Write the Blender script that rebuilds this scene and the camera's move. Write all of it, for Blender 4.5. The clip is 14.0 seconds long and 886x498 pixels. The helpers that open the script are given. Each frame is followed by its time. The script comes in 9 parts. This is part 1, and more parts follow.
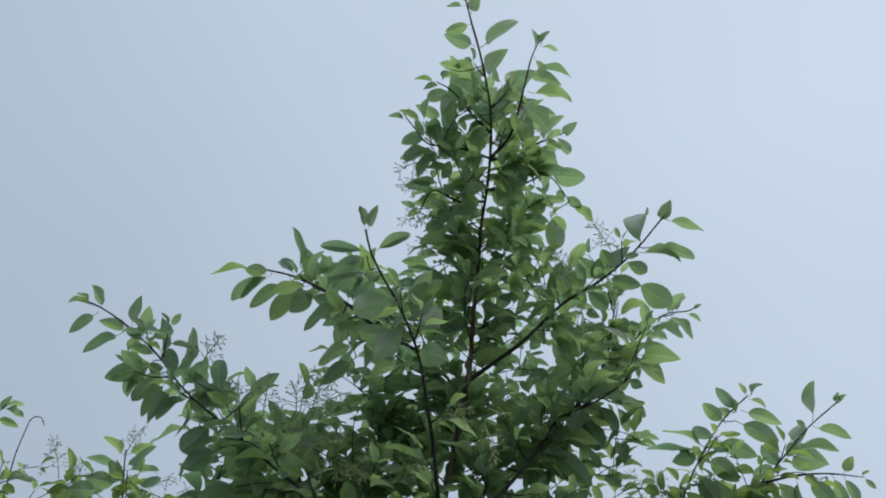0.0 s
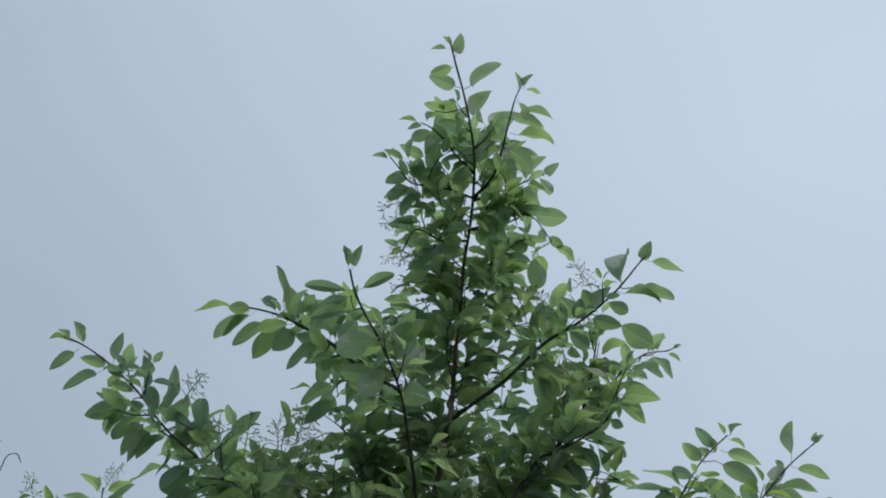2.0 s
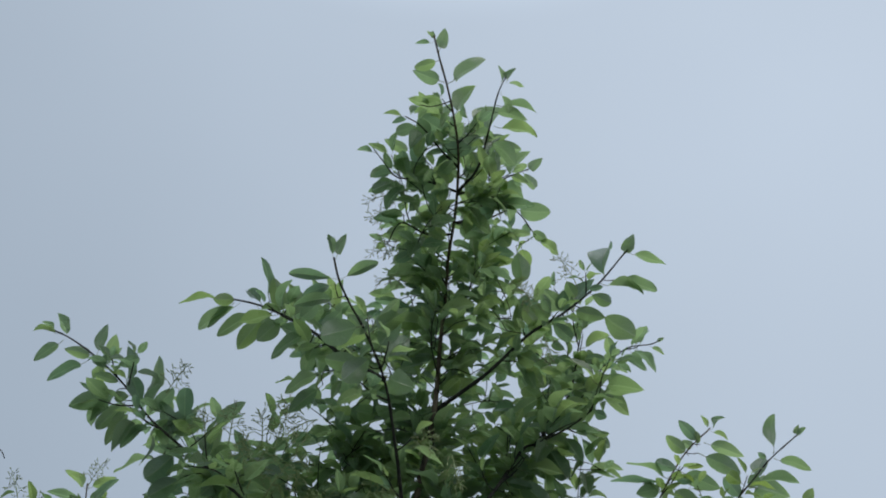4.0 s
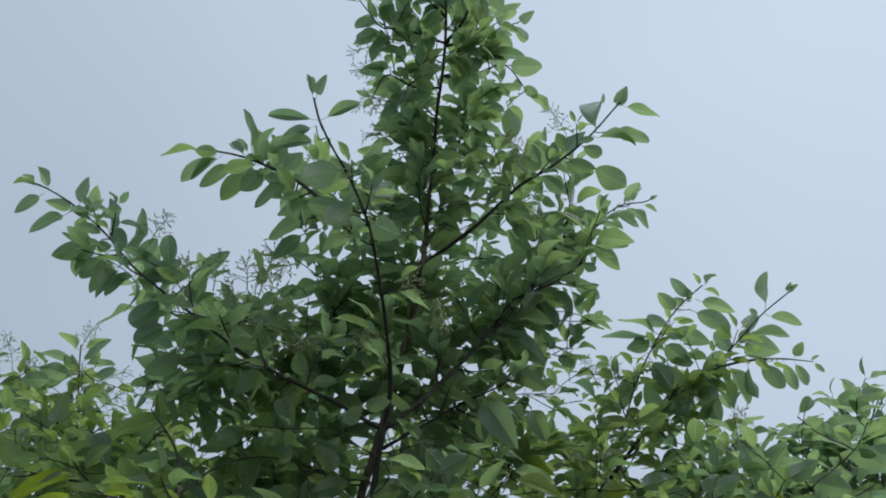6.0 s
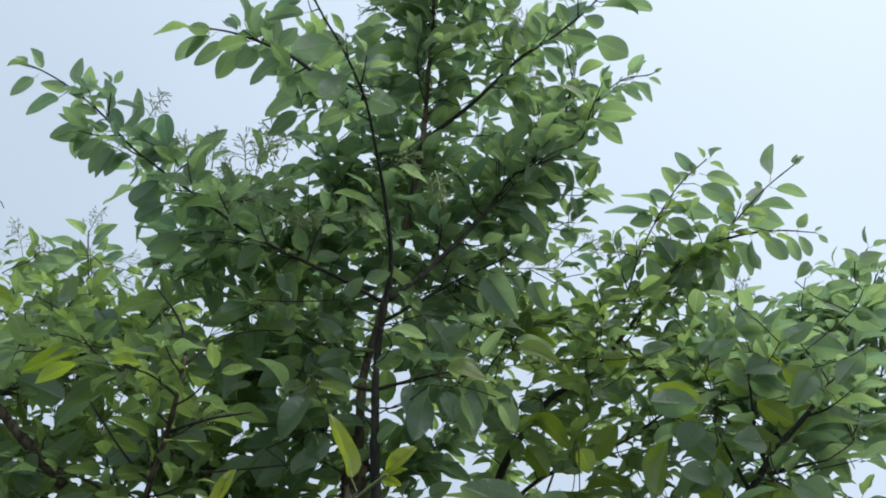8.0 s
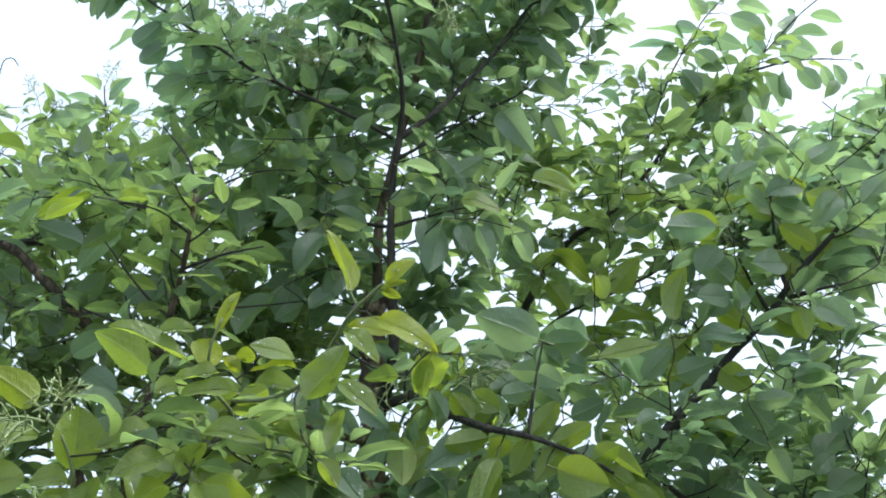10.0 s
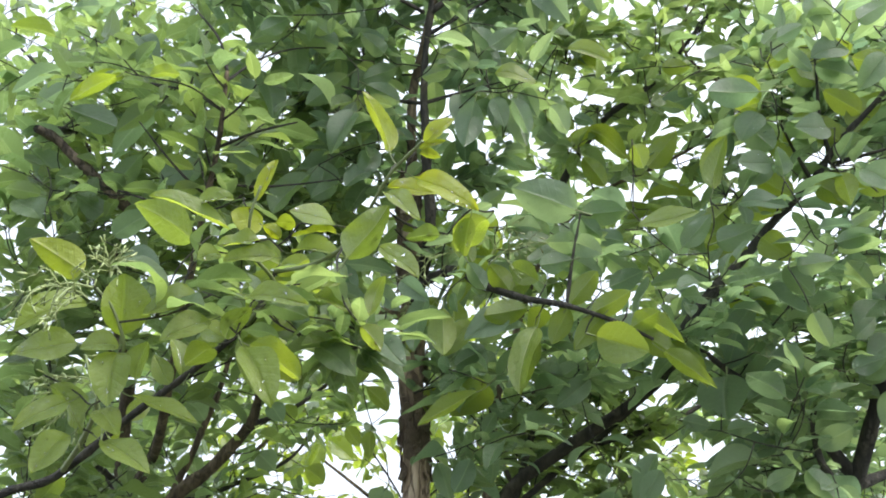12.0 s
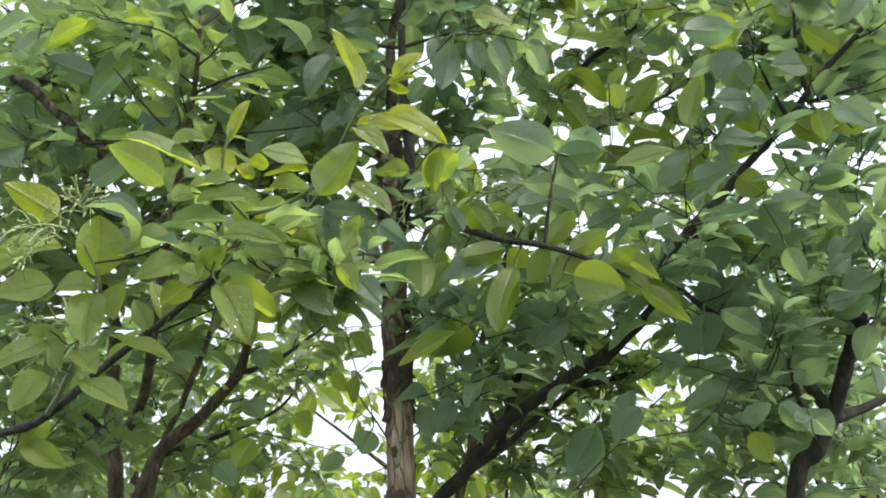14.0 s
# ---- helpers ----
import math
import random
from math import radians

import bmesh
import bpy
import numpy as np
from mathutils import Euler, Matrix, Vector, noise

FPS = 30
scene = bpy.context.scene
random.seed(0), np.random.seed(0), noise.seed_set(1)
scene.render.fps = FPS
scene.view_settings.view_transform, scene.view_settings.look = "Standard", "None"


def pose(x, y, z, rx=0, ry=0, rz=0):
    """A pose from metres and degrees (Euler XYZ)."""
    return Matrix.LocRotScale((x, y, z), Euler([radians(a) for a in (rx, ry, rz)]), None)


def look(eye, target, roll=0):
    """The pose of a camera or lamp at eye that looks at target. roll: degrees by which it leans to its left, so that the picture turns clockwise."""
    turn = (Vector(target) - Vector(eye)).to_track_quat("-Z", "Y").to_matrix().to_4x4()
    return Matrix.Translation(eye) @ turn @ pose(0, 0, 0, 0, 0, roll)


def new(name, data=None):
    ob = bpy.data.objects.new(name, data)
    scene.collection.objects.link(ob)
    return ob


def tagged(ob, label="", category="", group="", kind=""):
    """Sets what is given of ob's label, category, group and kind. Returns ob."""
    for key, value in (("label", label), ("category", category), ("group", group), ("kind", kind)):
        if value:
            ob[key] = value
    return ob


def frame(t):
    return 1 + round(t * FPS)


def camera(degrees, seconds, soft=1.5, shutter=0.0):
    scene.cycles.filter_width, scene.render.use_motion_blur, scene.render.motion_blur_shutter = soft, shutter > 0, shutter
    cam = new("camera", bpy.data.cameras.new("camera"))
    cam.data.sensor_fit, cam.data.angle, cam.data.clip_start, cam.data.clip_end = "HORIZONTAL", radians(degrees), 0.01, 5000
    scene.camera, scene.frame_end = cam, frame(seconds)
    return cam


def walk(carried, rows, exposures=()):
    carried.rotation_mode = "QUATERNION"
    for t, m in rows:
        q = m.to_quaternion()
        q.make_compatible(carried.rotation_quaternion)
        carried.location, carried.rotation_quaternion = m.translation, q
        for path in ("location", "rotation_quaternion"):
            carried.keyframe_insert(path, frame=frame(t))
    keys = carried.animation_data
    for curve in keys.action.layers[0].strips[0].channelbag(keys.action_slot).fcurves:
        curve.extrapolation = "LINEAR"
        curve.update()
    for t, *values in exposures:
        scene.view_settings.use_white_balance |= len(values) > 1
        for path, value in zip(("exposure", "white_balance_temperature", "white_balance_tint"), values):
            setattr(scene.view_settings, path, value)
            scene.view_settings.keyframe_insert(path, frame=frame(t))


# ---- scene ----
# ---------------------------------------------------------------- camera
cam = camera(51.03, 14.0, soft=1.9)
PATH = [
    (0, (0.0810, -1.4394, 1.5500), (0.0351, 0.0415, 2.8935), 2.47),
    (0.5, (0.0863, -1.4494, 1.5493), (0.0458, 0.0024, 2.9243), 2.44),
    (1, (0.0840, -1.4524, 1.5472), (0.0544, -0.0124, 2.9348), 2.23),
    (1.5, (0.0804, -1.4528, 1.5479), (0.0606, -0.0180, 2.9410), 2.11),
    (2, (0.0755, -1.4544, 1.5495), (0.0708, -0.0234, 2.9468), 1.88),
    (4.5, (0.0871, -1.4268, 1.5122), (0.1100, -0.0125, 2.9262), 0.95),
    (5, (0.0926, -1.4070, 1.5050), (0.1169, 0.0612, 2.8629), 0.87),
    (5.5, (0.0990, -1.3797, 1.4873), (0.1219, 0.1483, 2.7776), 0.62),
    (6, (0.1123, -1.3628, 1.4764), (0.1319, 0.1972, 2.7278), 0.57),
    (6.5, (0.1285, -1.3585, 1.4666), (0.1422, 0.2279, 2.6844), 0.25),
    (7, (0.1375, -1.3527, 1.4613), (0.1441, 0.2729, 2.6263), 0.08),
    (7.5, (0.1317, -1.3470, 1.4573), (0.1316, 0.3124, 2.5736), 0.15),
    (7.7, (0.1326, -1.3471, 1.4561), (0.1292, 0.3257, 2.5524), 0.13),
    (9.8, (0.1679, -1.3019, 1.4199), (0.0893, 0.5095, 2.2640), -0.55),
    (10, (0.1706, -1.2998, 1.4189), (0.0733, 0.5230, 2.2363), -0.40),
    (10.5, (0.1632, -1.2921, 1.4080), (0.0418, 0.5648, 2.1408), -0.61),
    (11, (0.1595, -1.2827, 1.3962), (0.0198, 0.5930, 2.0759), -0.74),
    (11.5, (0.1596, -1.2775, 1.3896), (-0.0001, 0.6110, 2.0282), -0.77),
    (12, (0.1609, -1.2822, 1.3891), (-0.0083, 0.6120, 2.0083), -0.83),
    (12.5, (0.1650, -1.2834, 1.3833), (-0.0057, 0.6185, 1.9779), -1.04),
    (13, (0.1741, -1.2765, 1.3744), (0.0032, 0.6352, 1.9368), -1.22),
    (13.5, (0.1805, -1.2781, 1.3715), (0.0192, 0.6385, 1.9199), -1.55),
    (14, (0.1800, -1.2803, 1.3682), (0.0185, 0.6405, 1.9015), -1.78),
]

walk(cam, [(t, look(eye, target, roll)) for t, eye, target, roll in PATH],
     exposures=[(0.0, 0.0, 6500, 10), (1.0, -0.05, 6500, 10), (2.0, -0.12, 6500, 10), (4.5, -0.18, 6500, 10), (5.5, -0.08, 6500, 10), (6.5, 0.06, 6500, 10), (7.0, 0.12, 6500, 10), (7.7, 0.34, 6550, 10),
                (9.8, 1.2, 6400, 10), (10.5, 1.52, 6550, 12), (11.0, 1.64, 6750, 14), (12.0, 1.68, 7050, 15), (13.0, 1.34, 7300, 15), (14.0, 1.5, 7150, 15)])

# ---------------------------------------------------------------- sky and sun
SUN_ELEVATION, SUN_TURN = radians(52), radians(95)     # turn: from straight ahead (+y) to the right
sun_way = Vector((math.sin(SUN_TURN) * math.cos(SUN_ELEVATION), math.cos(SUN_TURN) * math.cos(SUN_ELEVATION), math.sin(SUN_ELEVATION)))

world = bpy.data.worlds.new("overcast_sky")
scene.world = world
world.use_nodes = True
wn, wl = world.node_tree.nodes, world.node_tree.links
wn.clear()
sky = wn.new("ShaderNodeTexSky")
sky.sky_type, sky.sun_disc = "NISHITA", False
sky.sun_elevation, sky.sun_rotation = SUN_ELEVATION, SUN_TURN
sky.dust_density, sky.air_density = 6.0, 1.0
coord = wn.new("ShaderNodeTexCoord")
toward = wn.new("ShaderNodeVectorMath")
toward.operation = "DOT_PRODUCT"
toward.inputs[1].default_value = sun_way
wl.new(coord.outputs["Generated"], toward.inputs[0])
cloud = wn.new("ShaderNodeValToRGB")
cloud.color_ramp.interpolation = "EASE"
cloud.color_ramp.elements[0].position, cloud.color_ramp.elements[0].color = 0.0, (0.400, 0.485, 0.588, 1)
cloud.color_ramp.elements[1].position, cloud.color_ramp.elements[1].color = 0.90, (0.580, 0.680, 0.808, 1)
wl.new(toward.outputs["Value"], cloud.inputs["Fac"])
puff = wn.new("ShaderNodeTexNoise")
puff.inputs["Scale"].default_value, puff.inputs["Detail"].default_value = 2.2, 2.0
wl.new(coord.outputs["Generated"], puff.inputs["Vector"])
puff_range = wn.new("ShaderNodeMapRange")
puff_range.inputs["To Min"].default_value, puff_range.inputs["To Max"].default_value = 0.93, 1.07
wl.new(puff.outputs["Fac"], puff_range.inputs["Value"])
puffed = wn.new("ShaderNodeVectorMath")
puffed.operation = "SCALE"
wl.new(cloud.outputs["Color"], puffed.inputs[0])
height = wn.new("ShaderNodeSeparateXYZ")
wl.new(coord.outputs["Generated"], height.inputs[0])
zenith = wn.new("ShaderNodeMapRange")            # an overcast sky is brightest overhead
zenith.interpolation_type = "SMOOTHSTEP"
zenith.inputs["From Min"].default_value, zenith.inputs["From Max"].default_value = 0.85, 1.0
zenith.inputs["To Min"].default_value, zenith.inputs["To Max"].default_value = 1.0, 3.2
wl.new(height.outputs["Z"], zenith.inputs["Value"])
lift = wn.new("ShaderNodeMath")
lift.operation = "MULTIPLY"
wl.new(puff_range.outputs["Result"], lift.inputs[0])
wl.new(zenith.outputs["Result"], lift.inputs[1])
wl.new(lift.outputs[0], puffed.inputs["Scale"])
clear_part = wn.new("ShaderNodeBackground")
clear_part.inputs["Strength"].default_value = 0.003
wl.new(sky.outputs["Color"], clear_part.inputs["Color"])
cloud_part = wn.new("ShaderNodeBackground")
cloud_part.inputs["Strength"].default_value = 1.0
wl.new(puffed.outputs["Vector"], cloud_part.inputs["Color"])
both = wn.new("ShaderNodeAddShader")
wl.new(clear_part.outputs[0], both.inputs[0])
wl.new(cloud_part.outputs[0], both.inputs[1])
wl.new(both.outputs[0], wn.new("ShaderNodeOutputWorld").inputs["Surface"])

sun = new("sun", bpy.data.lights.new("sun", "SUN"))
sun.data.energy, sun.data.angle, sun.data.color = 1.5, radians(40), (1.0, 0.97, 0.92)
sun.matrix_world = look(sun_way * 20, (0, 0, 0))


# ---------------------------------------------------------------- materials
def material(name):
    m = bpy.data.materials.new(name)
    m.use_nodes = True
    m.node_tree.nodes.clear()
    return m, m.node_tree.nodes, m.node_tree.links


def math_node(nodes, links, op, a, b=None, clamp=False):
    n = nodes.new("ShaderNodeMath")
    n.operation, n.use_clamp = op, clamp
    for socket, v in zip(n.inputs, (a, b)):
        if v is None:
            continue
        if isinstance(v, (int, float)):
            socket.default_value = v
        else:
            links.new(v, socket)
    return n.outputs[0]


def mix_colour(nodes, links, fac, a, b, blend="MIX"):
    n = nodes.new("ShaderNodeMix")
    n.data_type, n.blend_type = "RGBA", blend
    for socket, v in zip((n.inputs[0], n.inputs[6], n.inputs[7]), (fac, a, b)):
        if isinstance(v, (int, float, tuple)):
            socket.default_value = v
        else:
            links.new(v, socket)
    return n.outputs[2]


def leaf_material(name, dark, light, glow, vein, through_part=0.42):
    """A leaf: pigment that varies from leaf to leaf, pale midrib and side veins, gloss, light coming through."""
    m, n, l = material(name)
    uv = n.new("ShaderNodeUVMap")
    split = n.new("ShaderNodeSeparateXYZ")
    l.new(uv.outputs[0], split.inputs[0])
    across = math_node(n, l, "ABSOLUTE", math_node(n, l, "SUBTRACT", split.outputs[0], 0.5))
    along = split.outputs[1]
    chance = math_node(n, l, "FRACT", math_node(n, l, "ADD", n.new("ShaderNodeObjectInfo").outputs["Random"],
                                                n.new("ShaderNodeNewGeometry").outputs["Random Per Island"]))
    rib = math_node(n, l, "SUBTRACT", 1.3, math_node(n, l, "DIVIDE", across, 0.034), True)
    wave = math_node(n, l, "SINE", math_node(n, l, "MULTIPLY", math_node(n, l, "SUBTRACT", along, math_node(n, l, "MULTIPLY", across, 0.55)), 52.0))
    side = math_node(n, l, "MULTIPLY", math_node(n, l, "POWER", math_node(n, l, "MAXIMUM", wave, 0.0), 5.0), 0.16)
    veins = math_node(n, l, "MAXIMUM", rib, side)
    spot = n.new("ShaderNodeTexNoise")
    spot.inputs["Scale"].default_value, spot.inputs["Detail"].default_value = 45.0, 3.0
    place = n.new("ShaderNodeTexCoord")
    l.new(place.outputs["Object"], spot.inputs["Vector"])
    fine = n.new("ShaderNodeTexNoise")
    fine.inputs["Scale"].default_value, fine.inputs["Detail"].default_value = 9.0, 4.0
    l.new(uv.outputs[0], fine.inputs["Vector"])
    shade = math_node(n, l, "ADD", math_node(n, l, "MULTIPLY", chance, 0.75), math_node(n, l, "MULTIPLY", math_node(n, l, "SUBTRACT", fine.outputs["Fac"], 0.5), 0.7), True)
    body = mix_colour(n, l, shade, dark, light)
    body = mix_colour(n, l, math_node(n, l, "MULTIPLY", veins, 0.42), body, vein)
    other = math_node(n, l, "FRACT", math_node(n, l, "MULTIPLY", chance, 7.31))
    golden = math_node(n, l, "POWER", other, 2.2)
    lit = mix_colour(n, l, math_node(n, l, "MULTIPLY", chance, 0.9), glow, (glow[0] * 0.42, glow[1] * 0.54, glow[2] * 0.72, 1))
    lit = mix_colour(n, l, math_node(n, l, "MULTIPLY", golden, 0.55), lit, (glow[0] * 1.12, glow[1] * 1.08, glow[2] * 0.5, 1))
    lit = mix_colour(n, l, math_node(n, l, "MULTIPLY", veins, 0.32), lit, tuple(min(0.9, v * 1.15 + 0.05) for v in glow[:3]) + (1,))
    pores = n.new("ShaderNodeTexNoise")
    pores.inputs["Scale"].default_value, pores.inputs["Detail"].default_value = 55.0, 3.0
    l.new(uv.outputs[0], pores.inputs["Vector"])
    body = mix_colour(n, l, math_node(n, l, "MULTIPLY", math_node(n, l, "SUBTRACT", pores.outputs["Fac"], 0.35, True), 0.55), body, dark)
    skin = n.new("ShaderNodeBsdfPrincipled")
    l.new(body, skin.inputs["Base Color"])
    rough = n.new("ShaderNodeMapRange")
    rough.inputs["To Min"].default_value, rough.inputs["To Max"].default_value = 0.20, 0.40
    l.new(spot.outputs["Fac"], rough.inputs["Value"])
    l.new(rough.outputs[0], skin.inputs["Roughness"])
    skin.inputs["Specular IOR Level"].default_value = 0.9
    bump = n.new("ShaderNodeBump")
    bump.inputs["Strength"].default_value, bump.inputs["Distance"].default_value = 0.6, 0.0035
    l.new(math_node(n, l, "ADD", math_node(n, l, "MULTIPLY", veins, -1.0), math_node(n, l, "ADD", fine.outputs["Fac"], math_node(n, l, "MULTIPLY", pores.outputs["Fac"], 0.35))), bump.inputs["Height"])
    l.new(bump.outputs[0], skin.inputs["Normal"])
    clear = n.new("ShaderNodeBsdfTranslucent")
    l.new(lit, clear.inputs["Color"])
    mix = n.new("ShaderNodeMixShader")
    mix.inputs[0].default_value = through_part
    l.new(skin.outputs[0], mix.inputs[1])
    l.new(clear.outputs[0], mix.inputs[2])
    l.new(mix.outputs[0], n.new("ShaderNodeOutputMaterial").inputs["Surface"])
    return m


def bark_material(name, dark, mid, pale, scale, grain=(1, 1, 0.3)):
    m, n, l = material(name)
    place = n.new("ShaderNodeTexCoord")
    stretch = n.new("ShaderNodeMapping")
    stretch.inputs["Scale"].default_value = grain
    l.new(place.outputs["Object"], stretch.inputs["Vector"])
    big = n.new("ShaderNodeTexNoise")
    big.inputs["Scale"].default_value, big.inputs["Detail"].default_value, big.inputs["Roughness"].default_value = scale, 6.0, 0.65
    l.new(stretch.outputs[0], big.inputs["Vector"])
    warp = n.new("ShaderNodeVectorMath")
    warp.operation = "MULTIPLY_ADD"
    l.new(big.outputs["Color"], warp.inputs[0])
    warp.inputs[1].default_value = (0.02, 0.02, 0.02)
    l.new(stretch.outputs[0], warp.inputs[2])
    crack = n.new("ShaderNodeTexVoronoi")
    crack.feature = "DISTANCE_TO_EDGE"
    crack.inputs["Scale"].default_value = scale * 2.4
    l.new(warp.outputs[0], crack.inputs["Vector"])
    fine = n.new("ShaderNodeTexNoise")
    fine.inputs["Scale"].default_value, fine.inputs["Detail"].default_value = scale * 7.0, 5.0
    l.new(stretch.outputs[0], fine.inputs["Vector"])
    ramp = n.new("ShaderNodeValToRGB")
    e = ramp.color_ramp.elements
    e[0].position, e[0].color = 0.36, dark
    e[1].position, e[1].color = 0.64, pale
    e.new(0.5).color = mid
    l.new(big.outputs["Fac"], ramp.inputs["Fac"])
    gap = math_node(n, l, "ADD", math_node(n, l, "MULTIPLY", crack.outputs["Distance"], 9.0), math_node(n, l, "MULTIPLY", big.outputs["Fac"], 0.75), True)
    colour = mix_colour(n, l, gap, tuple(v * 0.75 for v in dark[:3]) + (1,), ramp.outputs[0])
    colour = mix_colour(n, l, math_node(n, l, "MULTIPLY", fine.outputs["Fac"], 0.5), colour, tuple(v * 0.8 for v in dark[:3]) + (1,))
    skin = n.new("ShaderNodeBsdfPrincipled")
    l.new(colour, skin.inputs["Base Color"])
    skin.inputs["Roughness"].default_value = 0.85
    bump = n.new("ShaderNodeBump")
    bump.inputs["Strength"].default_value, bump.inputs["Distance"].default_value = 1.0, 0.006
    l.new(math_node(n, l, "ADD", math_node(n, l, "ADD", gap, big.outputs["Fac"]), math_node(n, l, "MULTIPLY", fine.outputs["Fac"], 0.5)), bump.inputs["Height"])
    l.new(bump.outputs[0], skin.inputs["Normal"])
    l.new(skin.outputs[0], n.new("ShaderNodeOutputMaterial").inputs["Surface"])
    return m


def ground_material():
    m, n, l = material("dark_damp_soil")
    place = n.new("ShaderNodeTexCoord")
    a, b = n.new("ShaderNodeTexNoise"), n.new("ShaderNodeTexNoise")
    a.inputs["Scale"].default_value, b.inputs["Scale"].default_value, b.inputs["Detail"].default_value = 0.6, 30.0, 8.0
    l.new(place.outputs["Object"], a.inputs["Vector"])
    l.new(place.outputs["Object"], b.inputs["Vector"])
    c = mix_colour(n, l, b.outputs["Fac"], (0.045, 0.042, 0.028, 1), (0.095, 0.085, 0.060, 1))
    c = mix_colour(n, l, math_node(n, l, "MULTIPLY", a.outputs["Fac"], 0.6), c, (0.060, 0.085, 0.032, 1))
    skin = n.new("ShaderNodeBsdfPrincipled")
    l.new(c, skin.inputs["Base Color"])
    skin.inputs["Roughness"].default_value = 0.95
    bump = n.new("ShaderNodeBump")
    bump.inputs["Distance"].default_value = 0.05
    l.new(b.outputs["Fac"], bump.inputs["Height"])
    l.new(bump.outputs[0], skin.inputs["Normal"])
    l.new(skin.outputs[0], n.new("ShaderNodeOutputMaterial").inputs["Surface"])
    return m


def plain_material(name, colour, rough=0.6):
    m, n, l = material(name)
    place = n.new("ShaderNodeTexCoord")
    a = n.new("ShaderNodeTexNoise")
    a.inputs["Scale"].default_value = 60.0
    l.new(place.outputs["Object"], a.inputs["Vector"])
    c = mix_colour(n, l, a.outputs["Fac"], tuple(v * 0.7 for v in colour[:3]) + (1,), tuple(min(1, v * 1.25) for v in colour[:3]) + (1,))
    skin = n.new("ShaderNodeBsdfPrincipled")
    l.new(c, skin.inputs["Base Color"])
    skin.inputs["Roughness"].default_value = rough
    l.new(skin.outputs[0], n.new("ShaderNodeOutputMaterial").inputs["Surface"])
    return m


LEAF = [leaf_material("mature_leaf", (0.045, 0.094, 0.056, 1), (0.126, 0.198, 0.098, 1), (0.46, 0.65, 0.27, 1), (0.20, 0.27, 0.17, 1), 0.50),
        leaf_material("new_leaf", (0.092, 0.148, 0.022, 1), (0.190, 0.252, 0.036, 1), (0.55, 0.70, 0.07, 1), (0.24, 0.30, 0.11, 1), 0.42),
        leaf_material("young_leaf", (0.215, 0.268, 0.012, 1), (0.330, 0.380, 0.016, 1), (0.62, 0.70, 0.035, 1), (0.37, 0.41, 0.09, 1), 0.44),
        leaf_material("summer_leaf", (0.043, 0.087, 0.038, 1), (0.114, 0.175, 0.064, 1), (0.43, 0.59, 0.17, 1), (0.20, 0.28, 0.15, 1), 0.50)]
STALK = plain_material("green_leaf_stalk", (0.15, 0.19, 0.075, 1))
TWIG = bark_material("dark_twig_bark", (0.020, 0.020, 0.016, 1), (0.040, 0.038, 0.028, 1), (0.085, 0.075, 0.055, 1), 60.0)
LIMB_BARK = bark_material("olive_brown_limb_bark", (0.058, 0.045, 0.029, 1), (0.135, 0.103, 0.064, 1), (0.25, 0.195, 0.125, 1), 45.0)
BARK = bark_material("peeling_brown_bark", (0.110, 0.080, 0.055, 1), (0.33, 0.245, 0.165, 1), (0.56, 0.455, 0.335, 1), 38.0, (1, 1, 0.22))
def water_material():
    m, n, l = material("rain_water")
    clear = n.new("ShaderNodeBsdfTransparent")
    gloss = n.new("ShaderNodeBsdfGlossy")
    gloss.inputs["Roughness"].default_value = 0.06
    rim = n.new("ShaderNodeFresnel")
    rim.inputs["IOR"].default_value = 1.45
    mix = n.new("ShaderNodeMixShader")
    l.new(rim.outputs[0], mix.inputs[0])
    l.new(clear.outputs[0], mix.inputs[1])
    l.new(gloss.outputs[0], mix.inputs[2])
    l.new(mix.outputs[0], n.new("ShaderNodeOutputMaterial").inputs["Surface"])
    return m


WATER = water_material()
BUD = plain_material("pale_green_buds", (0.27, 0.33, 0.13, 1), 0.4)


# ---------------------------------------------------------------- building blocks
def curve_points(points, per=6):
    """Catmull-Rom through the points."""
    p = [Vector(q) for q in points]
    p = [p[0] * 2 - p[1]] + p + [p[-1] * 2 - p[-2]]
    out = []
    for i in range(1, len(p) - 2):
        a, b, c, d = p[i - 1:i + 3]
        for k in range(per):
            t = k / per
            out.append(0.5 * (2 * b + (c - a) * t + (2 * a - 5 * b + 4 * c - d) * t * t + (3 * b - a - 3 * c + d) * t ** 3))
    return out + [p[-2]]


def tube(line, radii, sides, rough=0.0):
    """Rings along a line: vertices and faces as lists, closed at both ends."""
    verts, faces = [], []
    side = Vector((1, 0.1, 0.2))
    for i, p in enumerate(line):
        way = (line[min(i + 1, len(line) - 1)] - line[max(i - 1, 0)]).normalized()
        side = (side - way * side.dot(way)).normalized()
        other = way.cross(side)
        for k in range(sides):
            a = 2 * math.pi * k / sides
            out = side * math.cos(a) + other * math.sin(a)
            r = radii[i]
            if rough:
                r *= 1 + rough * noise.noise((p + out * r) * 55) + 0.6 * rough * noise.noise((p + out * r) * 170)
            verts.append(p + out * r)
        if i:
            for k in range(sides):
                a, b = (i - 1) * sides + k, (i - 1) * sides + (k + 1) % sides
                faces.append((a, b, b + sides, a + sides))
    faces.append(tuple(range(sides - 1, -1, -1)))
    faces.append(tuple(range(len(verts) - sides, len(verts))))
    return verts, faces


def mesh_of(name, verts, faces, *materials):
    me = bpy.data.meshes.new(name)
    me.from_pydata(verts, [], faces)
    me.polygons.foreach_set("use_smooth", [True] * len(me.polygons))
    for m in materials:
        me.materials.append(m)
    me.update()
    return me


